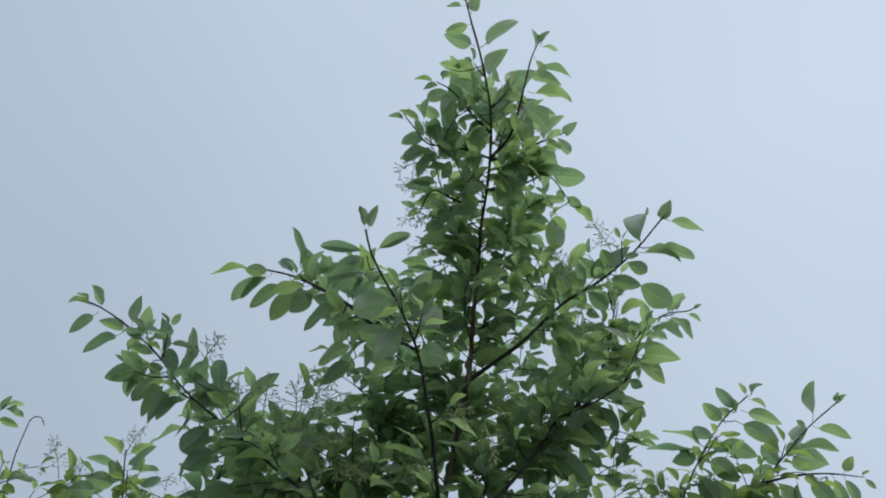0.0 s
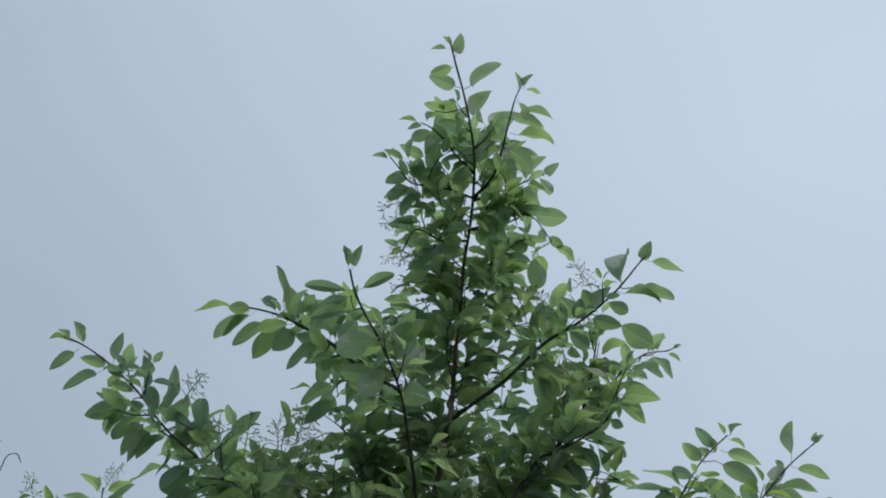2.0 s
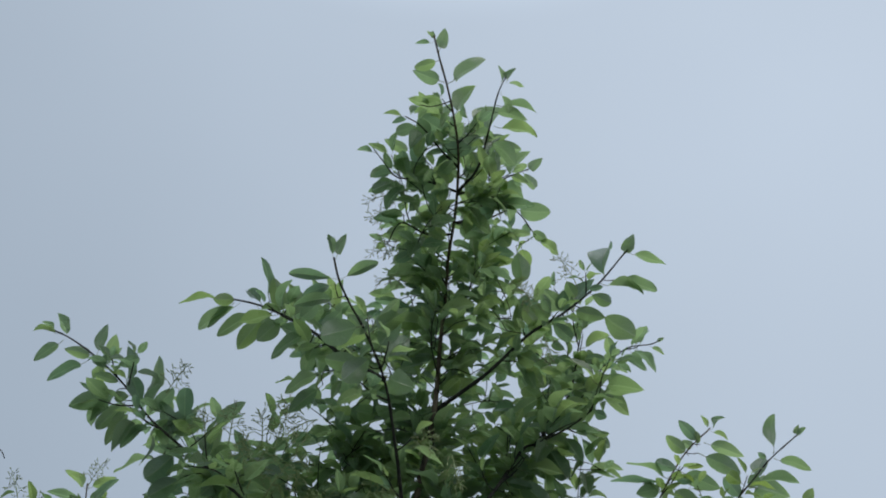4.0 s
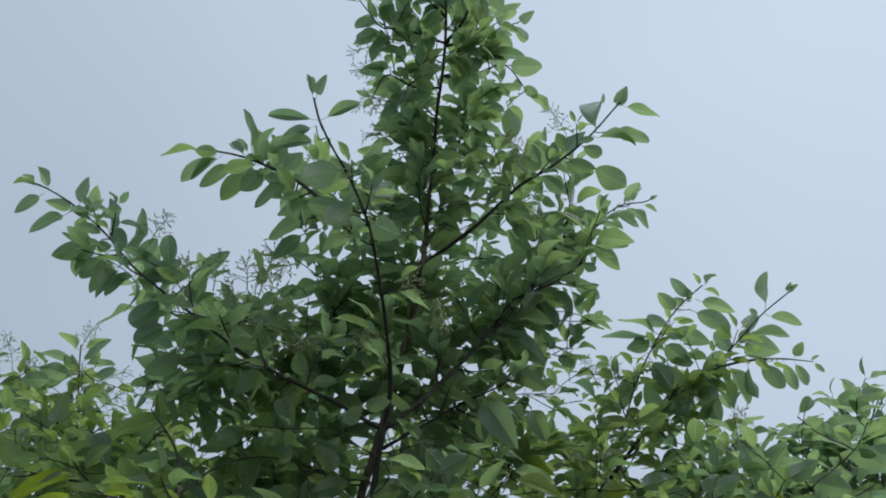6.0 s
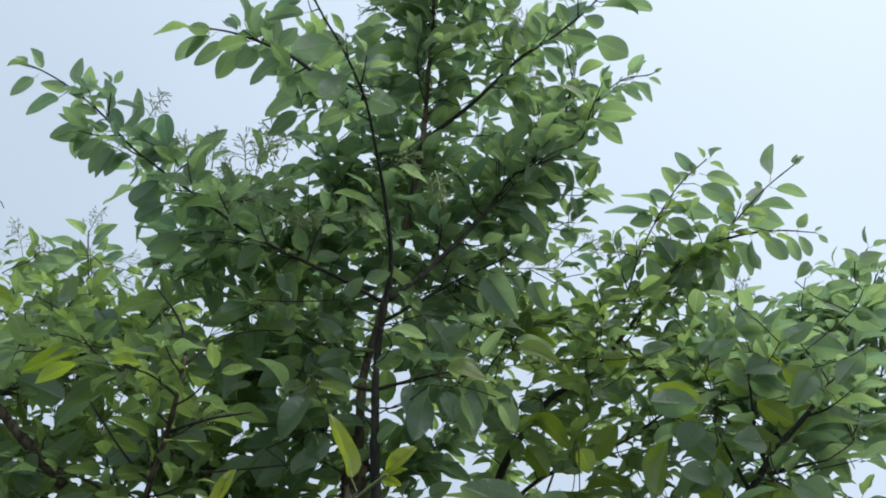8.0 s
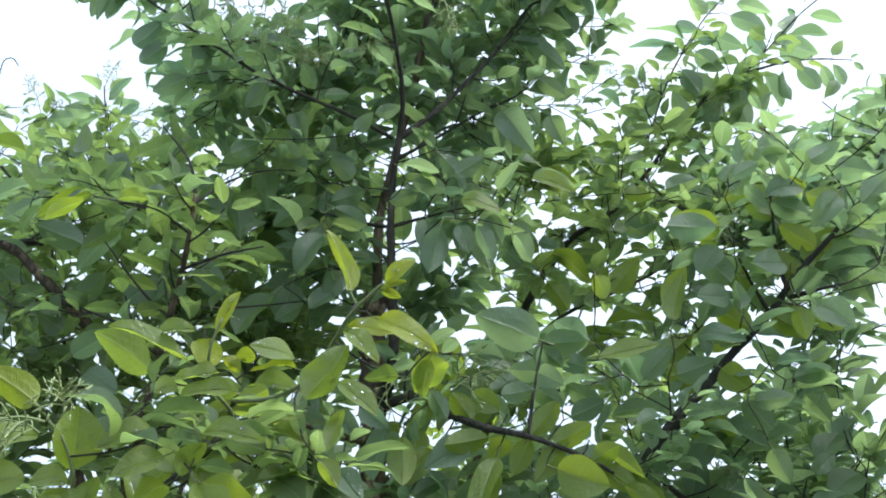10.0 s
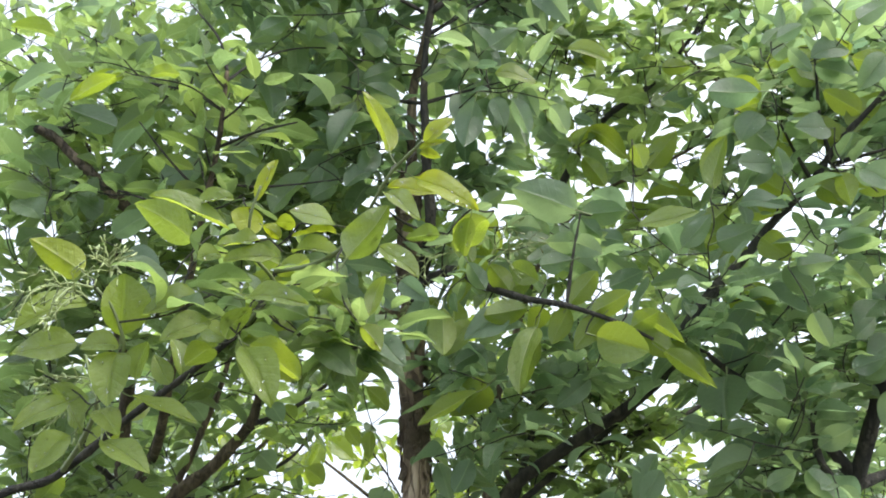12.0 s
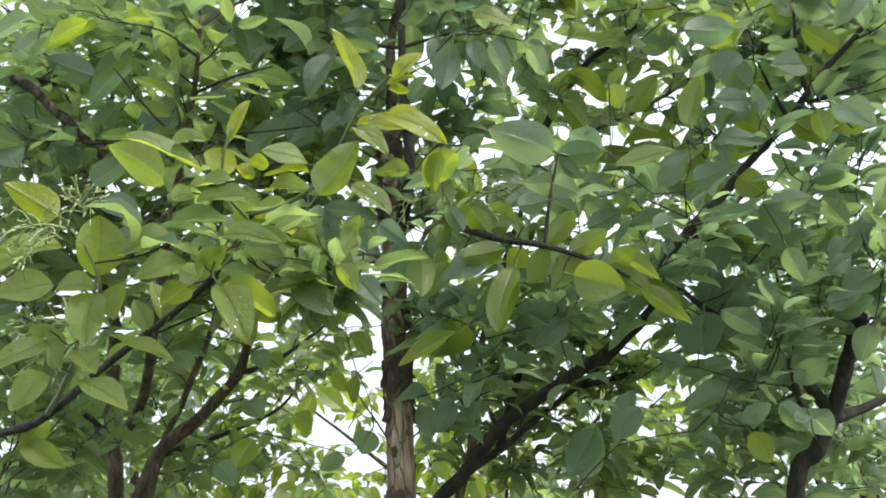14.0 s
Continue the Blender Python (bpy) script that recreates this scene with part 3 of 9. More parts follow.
leaves(leader, [
    ((0.083, -0.458, 3.026), (0.094, -0.472, 3.088), 0.023, -28, 0),
    ((0.072, -0.471, 3.038), (0.037, -0.466, 3.041), 0.010, 1, 0),
    ((0.074, -0.476, 3.043), (0.07, -0.478, 3.069), 0.009, 7, 0),
    ((0.074, -0.476, 3.043), (0.059, -0.479, 3.064), 0.009, 9, 0),
    ((0.086, -0.45, 3.011), (0.037, -0.437, 3.002), 0.021, 33, 0),
    ((0.095, -0.415, 2.989), (0.034, -0.418, 3.022), 0.027, 39, 0),
    ((0.101, -0.415, 2.986), (0.174, -0.401, 3.095), 0.037, -12, 0),
    ((0.114, -0.358, 2.963), (0.158, -0.361, 3.057), 0.036, -26, 0),
    ((0.107, -0.358, 2.964), (0.025, -0.354, 3.018), 0.035, 11, 0),
])
leaves(leader, [
    ((0.12, -0.316, 2.944), (0.046, -0.335, 2.992), 0.044, 39, 0),
    ((0.145, -0.31, 2.963), (0.223, -0.27, 3.107), 0.059, -42, 0),
    ((0.13, -0.292, 2.931), (0.176, -0.281, 3.016), 0.034, -45, 0),
    ((0.049, -0.384, 2.958), (0.034, -0.394, 2.918), 0.015, 50, 0),
    ((0.126, -0.268, 2.917), (0.065, -0.214, 2.925), 0.044, 36, 0),
    ((0.129, -0.251, 2.903), (0.196, -0.216, 2.979), 0.037, -63, 0),
    ((0.126, -0.2, 2.861), (0.069, -0.242, 2.769), 0.041, 67, 0),
    ((0.123, -0.183, 2.846), (0.192, -0.145, 2.856), 0.040, -42, 0),
])
stem = limb(tree_main, "limb", [(0.004, -0.01, 1.717), (0.027, -0.06, 1.776), (0.038, -0.09, 1.84), (0.035, -0.1, 1.912), (0.03, -0.1, 1.992), (0.033, -0.1, 2.064), (0.041, -0.11, 2.13), (0.05, -0.14, 2.187), (0.047, -0.18, 2.232), (0.029, -0.26, 2.32), (0.013, -0.31, 2.372), (-0.017, -0.36, 2.421), (-0.036, -0.4, 2.432), (-0.049, -0.43, 2.442), (-0.055, -0.445, 2.45), (-0.062, -0.462, 2.472)], 0.0098, 0.0016, 1.9, TWIG)
leaves(stem, [
    ((-0.063, -0.462, 2.469), (-0.075, -0.467, 2.515), 0.012, -102, 0),
    ((-0.06, -0.462, 2.469), (-0.049, -0.462, 2.522), 0.015, -55, 0),
    ((-0.054, -0.445, 2.444), (-0.13, -0.435, 2.462), 0.017, -117, 0),
    ((-0.052, -0.445, 2.444), (0.002, -0.445, 2.48), 0.018, 117, 0),
    ((-0.056, -0.41, 2.439), (-0.118, -0.42, 2.413), 0.020, -115, 0),
    ((-0.062, -0.42, 2.458), (-0.109, -0.42, 2.433), 0.017, -118, 0),
    ((-0.018, -0.375, 2.416), (-0.074, -0.414, 2.361), 0.039, 70, 0),
    ((-0.009, -0.359, 2.408), (-0.044, -0.376, 2.437), 0.025, 48, 0),
    ((0, -0.338, 2.393), (-0.043, -0.364, 2.321), 0.036, 86, 0),
])
leaves(stem, [
    ((0.009, -0.322, 2.384), (0.048, -0.291, 2.464), 0.034, 84, 0),
    ((0.014, -0.312, 2.371), (0.06, -0.252, 2.394), 0.039, -55, 0),
    ((-0.009, -0.322, 2.382), (-0.074, -0.341, 2.378), 0.029, 54, 0),
    ((-0.006, -0.365, 2.411), (0.048, -0.362, 2.463), 0.029, -59, 0),
    ((0.001, -0.338, 2.396), (0.036, -0.357, 2.455), 0.030, -44, 0),
    ((0.043, -0.182, 2.052), (0.107, -0.168, 2.043), 0.025, -10, 0),
    ((0.057, -0.16, 2.038), (0.114, -0.153, 2.025), 0.028, -60, 0),
    ((0.023, -0.129, 2.017), (0.073, -0.136, 2.027), 0.025, -59, 0),
    ((-0.048, -0.136, 1.677), (-0.024, -0.134, 1.645), 0.019, -85, 0),
])
leaves(stem, [
    ((-0.038, -0.126, 1.726), (0.001, -0.134, 1.684), 0.026, 86, 0),
    ((0.063, -0.13, 1.606), (0.108, -0.118, 1.633), 0.023, -85, 0),
    ((0.099, -0.136, 2.098), (0.137, -0.136, 2.051), 0.027, -71, 0),
    ((0.111, -0.181, 1.966), (0.092, -0.183, 1.886), 0.037, 86, 0),
])
limb_l = limb(tree_main, "limb", [(0.033, -0.11, 2.135), (-0.026, -0.14, 2.157), (-0.085, -0.16, 2.179), (-0.15, -0.19, 2.2), (-0.202, -0.2, 2.234), (-0.259, -0.2, 2.28), (-0.351, -0.21, 2.351), (-0.412, -0.21, 2.419), (-0.469, -0.22, 2.466), (-0.521, -0.22, 2.502), (-0.564, -0.22, 2.523)], 0.003, 0.0013, 1.3)
leaves(limb_l, [
    ((-0.522, -0.22, 2.503), (-0.555, -0.222, 2.553), 0.021, 45, 0),
    ((-0.538, -0.22, 2.511), (-0.585, -0.221, 2.514), 0.013, -6, 0),
    ((-0.546, -0.22, 2.516), (-0.578, -0.218, 2.538), 0.011, 27, 0),
    ((-0.529, -0.22, 2.497), (-0.565, -0.218, 2.453), 0.020, 28, 0),
    ((-0.466, -0.22, 2.466), (-0.465, -0.219, 2.535), 0.019, 46, 0),
    ((-0.468, -0.22, 2.466), (-0.523, -0.218, 2.481), 0.020, 59, 0),
    ((-0.477, -0.22, 2.456), (-0.538, -0.204, 2.424), 0.025, -0, 0),
    ((-0.462, -0.219, 2.465), (-0.436, -0.244, 2.424), 0.024, 58, 0),
    ((-0.404, -0.21, 2.413), (-0.422, -0.214, 2.494), 0.023, 36, 0),
])
leaves(limb_l, [
    ((-0.369, -0.21, 2.391), (-0.37, -0.203, 2.483), 0.026, -24, 0),
    ((-0.412, -0.21, 2.419), (-0.46, -0.218, 2.431), 0.018, 25, 0),
    ((-0.424, -0.21, 2.399), (-0.482, -0.22, 2.366), 0.030, 56, 0),
    ((-0.416, -0.21, 2.408), (-0.452, -0.194, 2.357), 0.022, -7, 0),
    ((-0.398, -0.21, 2.386), (-0.431, -0.211, 2.331), 0.023, 51, 0),
    ((-0.387, -0.21, 2.372), (-0.409, -0.21, 2.303), 0.025, 25, 0),
    ((-0.375, -0.21, 2.358), (-0.389, -0.231, 2.278), 0.024, -36, 0),
    ((-0.355, -0.21, 2.351), (-0.384, -0.215, 2.295), 0.022, 29, 0),
    ((-0.343, -0.209, 2.336), (-0.35, -0.208, 2.271), 0.025, 58, 0),
])
leaves(limb_l, [
    ((-0.297, -0.204, 2.301), (-0.331, -0.226, 2.237), 0.036, 85, 0),
    ((-0.257, -0.203, 2.339), (-0.213, -0.2, 2.397), 0.026, -35, 0),
    ((-0.37, -0.21, 2.377), (-0.402, -0.208, 2.432), 0.025, -88, 0),
    ((-0.357, -0.21, 2.361), (-0.323, -0.225, 2.4), 0.023, -38, 0),
    ((-0.335, -0.208, 2.337), (-0.284, -0.205, 2.372), 0.026, -56, 0),
    ((-0.324, -0.207, 2.328), (-0.266, -0.21, 2.349), 0.025, -54, 0),
    ((-0.357, -0.21, 2.361), (-0.35, -0.206, 2.424), 0.027, 87, 0),
    ((-0.308, -0.205, 2.314), (-0.345, -0.213, 2.386), 0.028, 57, 0),
    ((-0.323, -0.207, 2.323), (-0.302, -0.203, 2.368), 0.021, -70, 0),
])
leaves(limb_l, [
    ((-0.265, -0.201, 2.289), (-0.244, -0.194, 2.36), 0.029, -83, 0),
    ((-0.393, -0.21, 2.397), (-0.409, -0.234, 2.375), 0.018, 79, 0),
    ((-0.24, -0.218, 2.186), (-0.295, -0.222, 2.158), 0.029, 56, 0),
    ((-0.185, -0.187, 2.209), (-0.262, -0.181, 2.199), 0.034, 55, 0),
    ((-0.277, -0.216, 2.249), (-0.321, -0.221, 2.211), 0.029, 56, 0),
    ((-0.138, -0.188, 2.095), (-0.18, -0.204, 2.063), 0.026, 70, 0),
    ((-0.116, -0.143, 2.175), (-0.086, -0.153, 2.109), 0.028, 76, 0),
    ((-0.011, -0.212, 2.082), (0.017, -0.214, 2.116), 0.021, -63, 0),
    ((0.012, -0.207, 2.116), (0.055, -0.205, 2.128), 0.021, -60, 0),
])
leaves(limb_l, [
    ((-0.211, -0.192, 2.283), (-0.25, -0.208, 2.223), 0.032, 72, 0),
    ((-0.128, -0.216, 2.176), (-0.163, -0.21, 2.134), 0.027, 54, 0),
])
limb_r = limb(tree_main, "limb", [(0.043, -0.11, 2.135), (0.109, -0.08, 2.212), (0.193, -0.05, 2.33), (0.25, -0.03, 2.428), (0.28, -0.03, 2.444), (0.34, -0.02, 2.487), (0.384, -0.02, 2.525)], 0.0045, 0.0015)
leaves(limb_r, [
    ((0.384, -0.02, 2.525), (0.406, -0.041, 2.497), 0.019, -83, 0),
    ((0.378, -0.02, 2.519), (0.392, -0.03, 2.547), 0.017, -53, 0),
    ((0.356, -0.02, 2.5), (0.41, -0.016, 2.449), 0.027, -56, 0),
    ((0.323, -0.023, 2.473), (0.358, -0.009, 2.413), 0.025, -23, 0),
    ((0.29, -0.028, 2.451), (0.324, -0.032, 2.373), 0.036, -75, 0),
    ((0.34, -0.02, 2.487), (0.372, -0.034, 2.522), 0.025, -58, 0),
    ((0.301, -0.027, 2.458), (0.269, -0.058, 2.387), 0.030, -61, 0),
    ((0.323, -0.023, 2.477), (0.312, -0.052, 2.507), 0.025, 10, 0),
    ((0.28, -0.03, 2.444), (0.235, -0.079, 2.44), 0.034, 44, 0),
])
leaves(limb_r, [
    ((0.274, -0.03, 2.438), (0.299, -0.008, 2.395), 0.030, -34, 0),
    ((0.356, -0.02, 2.5), (0.385, 0.005, 2.493), 0.021, -38, 0),
])
limb_rb = limb(tree_main, "limb", [(0.035, -0.1, 2.104), (0.091, -0.06, 2.162), (0.156, -0.03, 2.221), (0.222, 0, 2.272)], 0.003, 0.0015)
leaves(limb_rb, [
    ((0.19, -0.06, 2.224), (0.244, -0.089, 2.115), 0.046, 85, 0),
    ((0.268, -0.053, 2.213), (0.291, -0.066, 2.141), 0.031, 79, 0),
    ((0.228, -0.057, 2.098), (0.299, -0.078, 2.066), 0.023, -38, 0),
    ((0.21, -0.008, 2.049), (0.237, 0.002, 2.007), 0.025, -57, 0),
    ((0.23, -0.044, 2.37), (0.305, -0.02, 2.309), 0.035, -50, 0),
    ((0.251, -0.022, 2.299), (0.304, -0.013, 2.262), 0.029, -55, 0),
    ((0.157, 0.013, 2.222), (0.202, 0.027, 2.178), 0.031, -57, 0),
    ((0.117, -0.057, 2.276), (0.172, -0.066, 2.232), 0.031, -68, 0),
    ((0.152, -0.011, 2.19), (0.108, 0.006, 2.126), 0.037, 57, 0),
])
limb_x = limb(tree_main, "limb", [(0.027, -0.1, 1.994), (-0.012, -0.1, 2.002), (-0.052, -0.11, 2.011), (-0.084, -0.12, 2.018)], 0.003, 0.0012)
leaves(limb_x, [
    ((-0.086, -0.138, 1.932), (-0.062, -0.13, 1.987), 0.027, -87, 0),
    ((-0.066, -0.123, 1.982), (-0.029, -0.11, 1.935), 0.030, -68, 0),
    ((0.084, -0.136, 2), (0.097, -0.148, 1.916), 0.037, 49, 0),
    ((-0.013, -0.139, 2.047), (-0.056, -0.131, 2.095), 0.027, 83, 0),
    ((0.004, -0.11, 2.053), (-0.053, -0.117, 2.029), 0.030, 67, 0),
    ((0.12, -0.153, 2.042), (0.168, -0.148, 2.077), 0.027, -70, 0),
    ((0.067, -0.082, 2.095), (0.118, -0.081, 2.131), 0.029, -67, 0),
])
limb_y = limb(tree_main, "limb", [(0.03, -0.1, 1.994), (0.077, -0.08, 2.017), (0.136, -0.06, 2.041)], 0.003, 0.0012)
limb_ru = limb(tree_main, "limb", [(0.096, -0.05, 2.495), (0.138, -0.07, 2.519), (0.188, -0.1, 2.545), (0.259, -0.13, 2.609), (0.321, -0.15, 2.644), (0.394, -0.16, 2.714), (0.451, -0.16, 2.792), (0.478, -0.16, 2.828)], 0.0042, 0.0015, 1.5)
leaves(limb_ru, [
    ((0.451, -0.16, 2.792), (0.477, -0.173, 2.84), 0.024, -58, 0),
    ((0.463, -0.16, 2.802), (0.536, -0.154, 2.777), 0.022, -8, 0),
    ((0.406, -0.16, 2.729), (0.441, -0.118, 2.854), 0.048, 3, 0),
    ((0.428, -0.16, 2.727), (0.501, -0.174, 2.689), 0.029, -21, 0),
    ((0.4, -0.16, 2.717), (0.477, -0.164, 2.688), 0.023, 2, 0),
    ((0.39, -0.155, 2.646), (0.445, -0.181, 2.571), 0.043, -70, 0),
    ((0.343, -0.153, 2.663), (0.392, -0.151, 2.736), 0.031, -54, 0),
    ((0.332, -0.151, 2.65), (0.29, -0.172, 2.686), 0.031, 38, 0),
    ((0.321, -0.15, 2.644), (0.326, -0.176, 2.683), 0.026, -16, 0),
])
leaves(limb_ru, [
    ((0.337, -0.152, 2.656), (0.4, -0.161, 2.631), 0.027, -51, 0),
    ((0.311, -0.147, 2.64), (0.263, -0.164, 2.65), 0.027, 44, 0),
    ((0.29, -0.14, 2.631), (0.274, -0.096, 2.626), 0.027, 29, 0),
    ((0.354, -0.154, 2.675), (0.332, -0.182, 2.699), 0.024, 21, 0),
    ((0.376, -0.158, 2.694), (0.411, -0.176, 2.652), 0.025, -68, 0),
    ((0.249, -0.126, 2.601), (0.211, -0.094, 2.639), 0.027, 71, 0),
    ((0.228, -0.117, 2.582), (0.268, -0.152, 2.531), 0.031, -79, 0),
    ((0.3, -0.143, 2.636), (0.338, -0.143, 2.592), 0.027, -56, 0),
    ((0.28, -0.137, 2.62), (0.252, -0.131, 2.685), 0.027, 75, 0),
])
limb_ru_b = limb(tree_main, "limb", [(0.292, -0.02, 2.468), (0.319, 0.02, 2.569), (0.358, 0.04, 2.611), (0.409, 0.06, 2.654), (0.446, 0.07, 2.705), (0.499, 0.08, 2.758), (0.549, 0.085, 2.773), (0.572, 0.085, 2.786)], 0.004, 0.0012, 1.6)
leaves(limb_ru_b, [
    ((0.562, 0.085, 2.781), (0.581, 0.082, 2.79), 0.008, -58, 0),
    ((0.546, 0.085, 2.769), (0.573, 0.078, 2.74), 0.011, -27, 0),
    ((0.517, 0.082, 2.76), (0.551, 0.091, 2.704), 0.023, -5, 0),
    ((0.484, 0.077, 2.741), (0.526, 0.066, 2.689), 0.024, -26, 0),
    ((0.429, 0.065, 2.679), (0.495, 0.048, 2.624), 0.033, -61, 0),
    ((0.418, 0.06, 2.642), (0.473, 0.055, 2.569), 0.032, -42, 0),
    ((0.47, 0.074, 2.723), (0.448, 0.112, 2.754), 0.026, 74, 0),
    ((0.446, 0.07, 2.705), (0.408, 0.03, 2.688), 0.028, 49, 0),
    ((0.376, 0.047, 2.623), (0.429, 0.04, 2.607), 0.027, -55, 0),
])
leaves(limb_ru_b, [
    ((0.363, 0.042, 2.612), (0.332, 0.026, 2.654), 0.029, 41, 0),
    ((0.396, 0.055, 2.643), (0.376, 0.079, 2.709), 0.027, -70, 0),
    ((0.357, 0.04, 2.611), (0.385, 0.036, 2.557), 0.026, -69, 0),
    ((0.409, 0.06, 2.654), (0.356, 0.072, 2.606), 0.029, 62, 0),
])
limb_ru_c = limb(tree_main, "limb", [(0.276, -0.02, 2.444), (0.333, 0.02, 2.544), (0.362, 0.03, 2.617), (0.381, 0.03, 2.701), (0.402, 0.03, 2.805)], 0.003, 0.0012)
leaves(limb_ru_c, [
    ((0.38, 0.03, 2.686), (0.433, 0.019, 2.68), 0.020, -53, 0),
    ((0.375, 0.03, 2.658), (0.329, -0.003, 2.66), 0.029, 42, 0),
    ((0.398, 0.03, 2.79), (0.378, 0.053, 2.762), 0.023, 39, 0),
    ((0.393, 0.03, 2.759), (0.429, 0.043, 2.817), 0.024, 74, 0),
    ((0.362, 0.03, 2.617), (0.326, 0.072, 2.66), 0.031, 77, 0),
    ((0.384, 0.03, 2.715), (0.404, 0.024, 2.655), 0.025, -81, 0),
    ((0.333, 0.02, 2.544), (0.296, -0.028, 2.541), 0.032, 37, 0),
])
limb_lm = limb(tree_main, "limb", [(0.014, -0.3, 2.373), (-0.02, -0.28, 2.409), (-0.06, -0.26, 2.45), (-0.111, -0.25, 2.503), (-0.159, -0.24, 2.543), (-0.213, -0.23, 2.577), (-0.254, -0.23, 2.588), (-0.284, -0.23, 2.591)], 0.004, 0.0014)
leaves(limb_lm, [
    ((-0.277, -0.23, 2.59), (-0.355, -0.223, 2.584), 0.022, -16, 0),
    ((-0.251, -0.23, 2.588), (-0.291, -0.246, 2.575), 0.023, 53, 0),
    ((-0.258, -0.23, 2.582), (-0.312, -0.216, 2.53), 0.027, 14, 0),
    ((-0.248, -0.23, 2.582), (-0.298, -0.213, 2.538), 0.019, 4, 0),
    ((-0.219, -0.231, 2.562), (-0.273, -0.233, 2.504), 0.028, 25, 0),
    ((-0.2, -0.233, 2.554), (-0.24, -0.214, 2.492), 0.031, 39, 0),
    ((-0.165, -0.239, 2.546), (-0.202, -0.247, 2.484), 0.031, 68, 0),
    ((-0.196, -0.234, 2.584), (-0.222, -0.254, 2.669), 0.026, -2, 0),
    ((-0.209, -0.231, 2.579), (-0.245, -0.206, 2.633), 0.024, -57, 0),
])
leaves(limb_lm, [
    ((-0.165, -0.239, 2.546), (-0.192, -0.259, 2.617), 0.029, 52, 0),
    ((-0.143, -0.243, 2.531), (-0.166, -0.256, 2.607), 0.028, 29, 0),
    ((-0.123, -0.248, 2.508), (-0.171, -0.254, 2.442), 0.028, 20, 0),
    ((-0.1, -0.252, 2.489), (-0.118, -0.228, 2.461), 0.023, 21, 0),
    ((-0.143, -0.243, 2.531), (-0.108, -0.254, 2.566), 0.025, -45, 0),
    ((-0.101, -0.252, 2.496), (-0.067, -0.267, 2.538), 0.028, -42, 0),
    ((-0.06, -0.26, 2.45), (-0.112, -0.213, 2.484), 0.033, 62, 0),
    ((-0.084, -0.265, 2.413), (-0.137, -0.274, 2.362), 0.026, 28, 0),
    ((-0.082, -0.27, 2.383), (-0.132, -0.254, 2.34), 0.024, 30, 0),
])
leaves(limb_lm, [
    ((-0.218, -0.23, 2.577), (-0.196, -0.213, 2.541), 0.023, -48, 0),
    ((-0.08, -0.256, 2.47), (-0.044, -0.282, 2.491), 0.027, -37, 0),
])
side_a = limb(tree_main, "twig", [(0.128, -0.23, 2.885), (0.161, -0.3, 2.873), (0.178, -0.38, 2.884), (0.192, -0.45, 2.907), (0.205, -0.48, 2.92)], 0.003, 0.001)
leaves(side_a, [
    ((0.205, -0.472, 2.914), (0.226, -0.471, 2.96), 0.014, -22, 0),
    ((0.205, -0.472, 2.914), (0.237, -0.476, 2.896), 0.010, -1, 0),
    ((0.198, -0.466, 2.914), (0.193, -0.476, 2.96), 0.013, -42, 0),
    ((0.197, -0.454, 2.908), (0.209, -0.447, 2.854), 0.019, 4, 0),
    ((0.181, -0.42, 2.898), (0.247, -0.423, 2.868), 0.026, -3, 0),
    ((0.19, -0.432, 2.9), (0.263, -0.425, 2.889), 0.021, 27, 0),
    ((0.188, -0.395, 2.885), (0.268, -0.38, 2.874), 0.029, 2, 0),
    ((0.174, -0.356, 2.88), (0.242, -0.35, 2.875), 0.027, -39, 0),
    ((0.17, -0.332, 2.876), (0.218, -0.303, 2.972), 0.039, -48, 0),
])
leaves(side_a, [
    ((0.178, -0.369, 2.881), (0.226, -0.375, 2.797), 0.034, -29, 0),
])
side_b = limb(tree_main, "twig", [(0.128, -0.23, 2.885), (0.077, -0.26, 2.877), (0.039, -0.28, 2.863), (0.007, -0.28, 2.868), (-0.015, -0.3, 2.884), (-0.035, -0.32, 2.899)], 0.0025, 0.001)
leaves(side_b, [
    ((-0.032, -0.316, 2.895), (-0.069, -0.311, 2.908), 0.014, 3, 0),
    ((-0.033, -0.318, 2.898), (-0.045, -0.319, 2.92), 0.009, 18, 0),
    ((-0.032, -0.319, 2.9), (-0.029, -0.315, 2.93), 0.008, 7, 0),
    ((-0.01, -0.295, 2.88), (-0.041, -0.288, 2.858), 0.019, 41, 0),
    ((0.007, -0.28, 2.857), (-0.035, -0.292, 2.81), 0.023, 58, 0),
    ((0.037, -0.28, 2.941), (-0.02, -0.294, 2.965), 0.022, 40, 0),
    ((0.065, -0.269, 2.929), (0.017, -0.279, 2.883), 0.026, 54, 0),
    ((0.076, -0.263, 2.92), (0.056, -0.234, 2.87), 0.033, 23, 0),
])
side_c = limb(tree_main, "twig", [(0.127, -0.27, 2.914), (0.091, -0.3, 2.928), (0.052, -0.34, 2.949), (0.022, -0.36, 2.953)], 0.0025, 0.001)
leaves(side_c, [
    ((0.022, -0.36, 2.953), (-0.02, -0.363, 2.955), 0.012, -5, 0),
    ((0.03, -0.355, 2.953), (-0.003, -0.353, 2.94), 0.013, 7, 0),
    ((0.047, -0.344, 2.949), (0.005, -0.35, 2.914), 0.024, 48, 0),
    ((0.063, -0.329, 2.943), (0.034, -0.353, 2.862), 0.031, -54, 0),
    ((0.074, -0.318, 2.939), (0.046, -0.35, 2.959), 0.026, 25, 0),
])
side_d = limb(tree_main, "twig", [(0.123, -0.18, 2.849), (0.181, -0.15, 2.89), (0.249, -0.12, 2.958), (0.295, -0.1, 2.904)], 0.0025, 0.001)
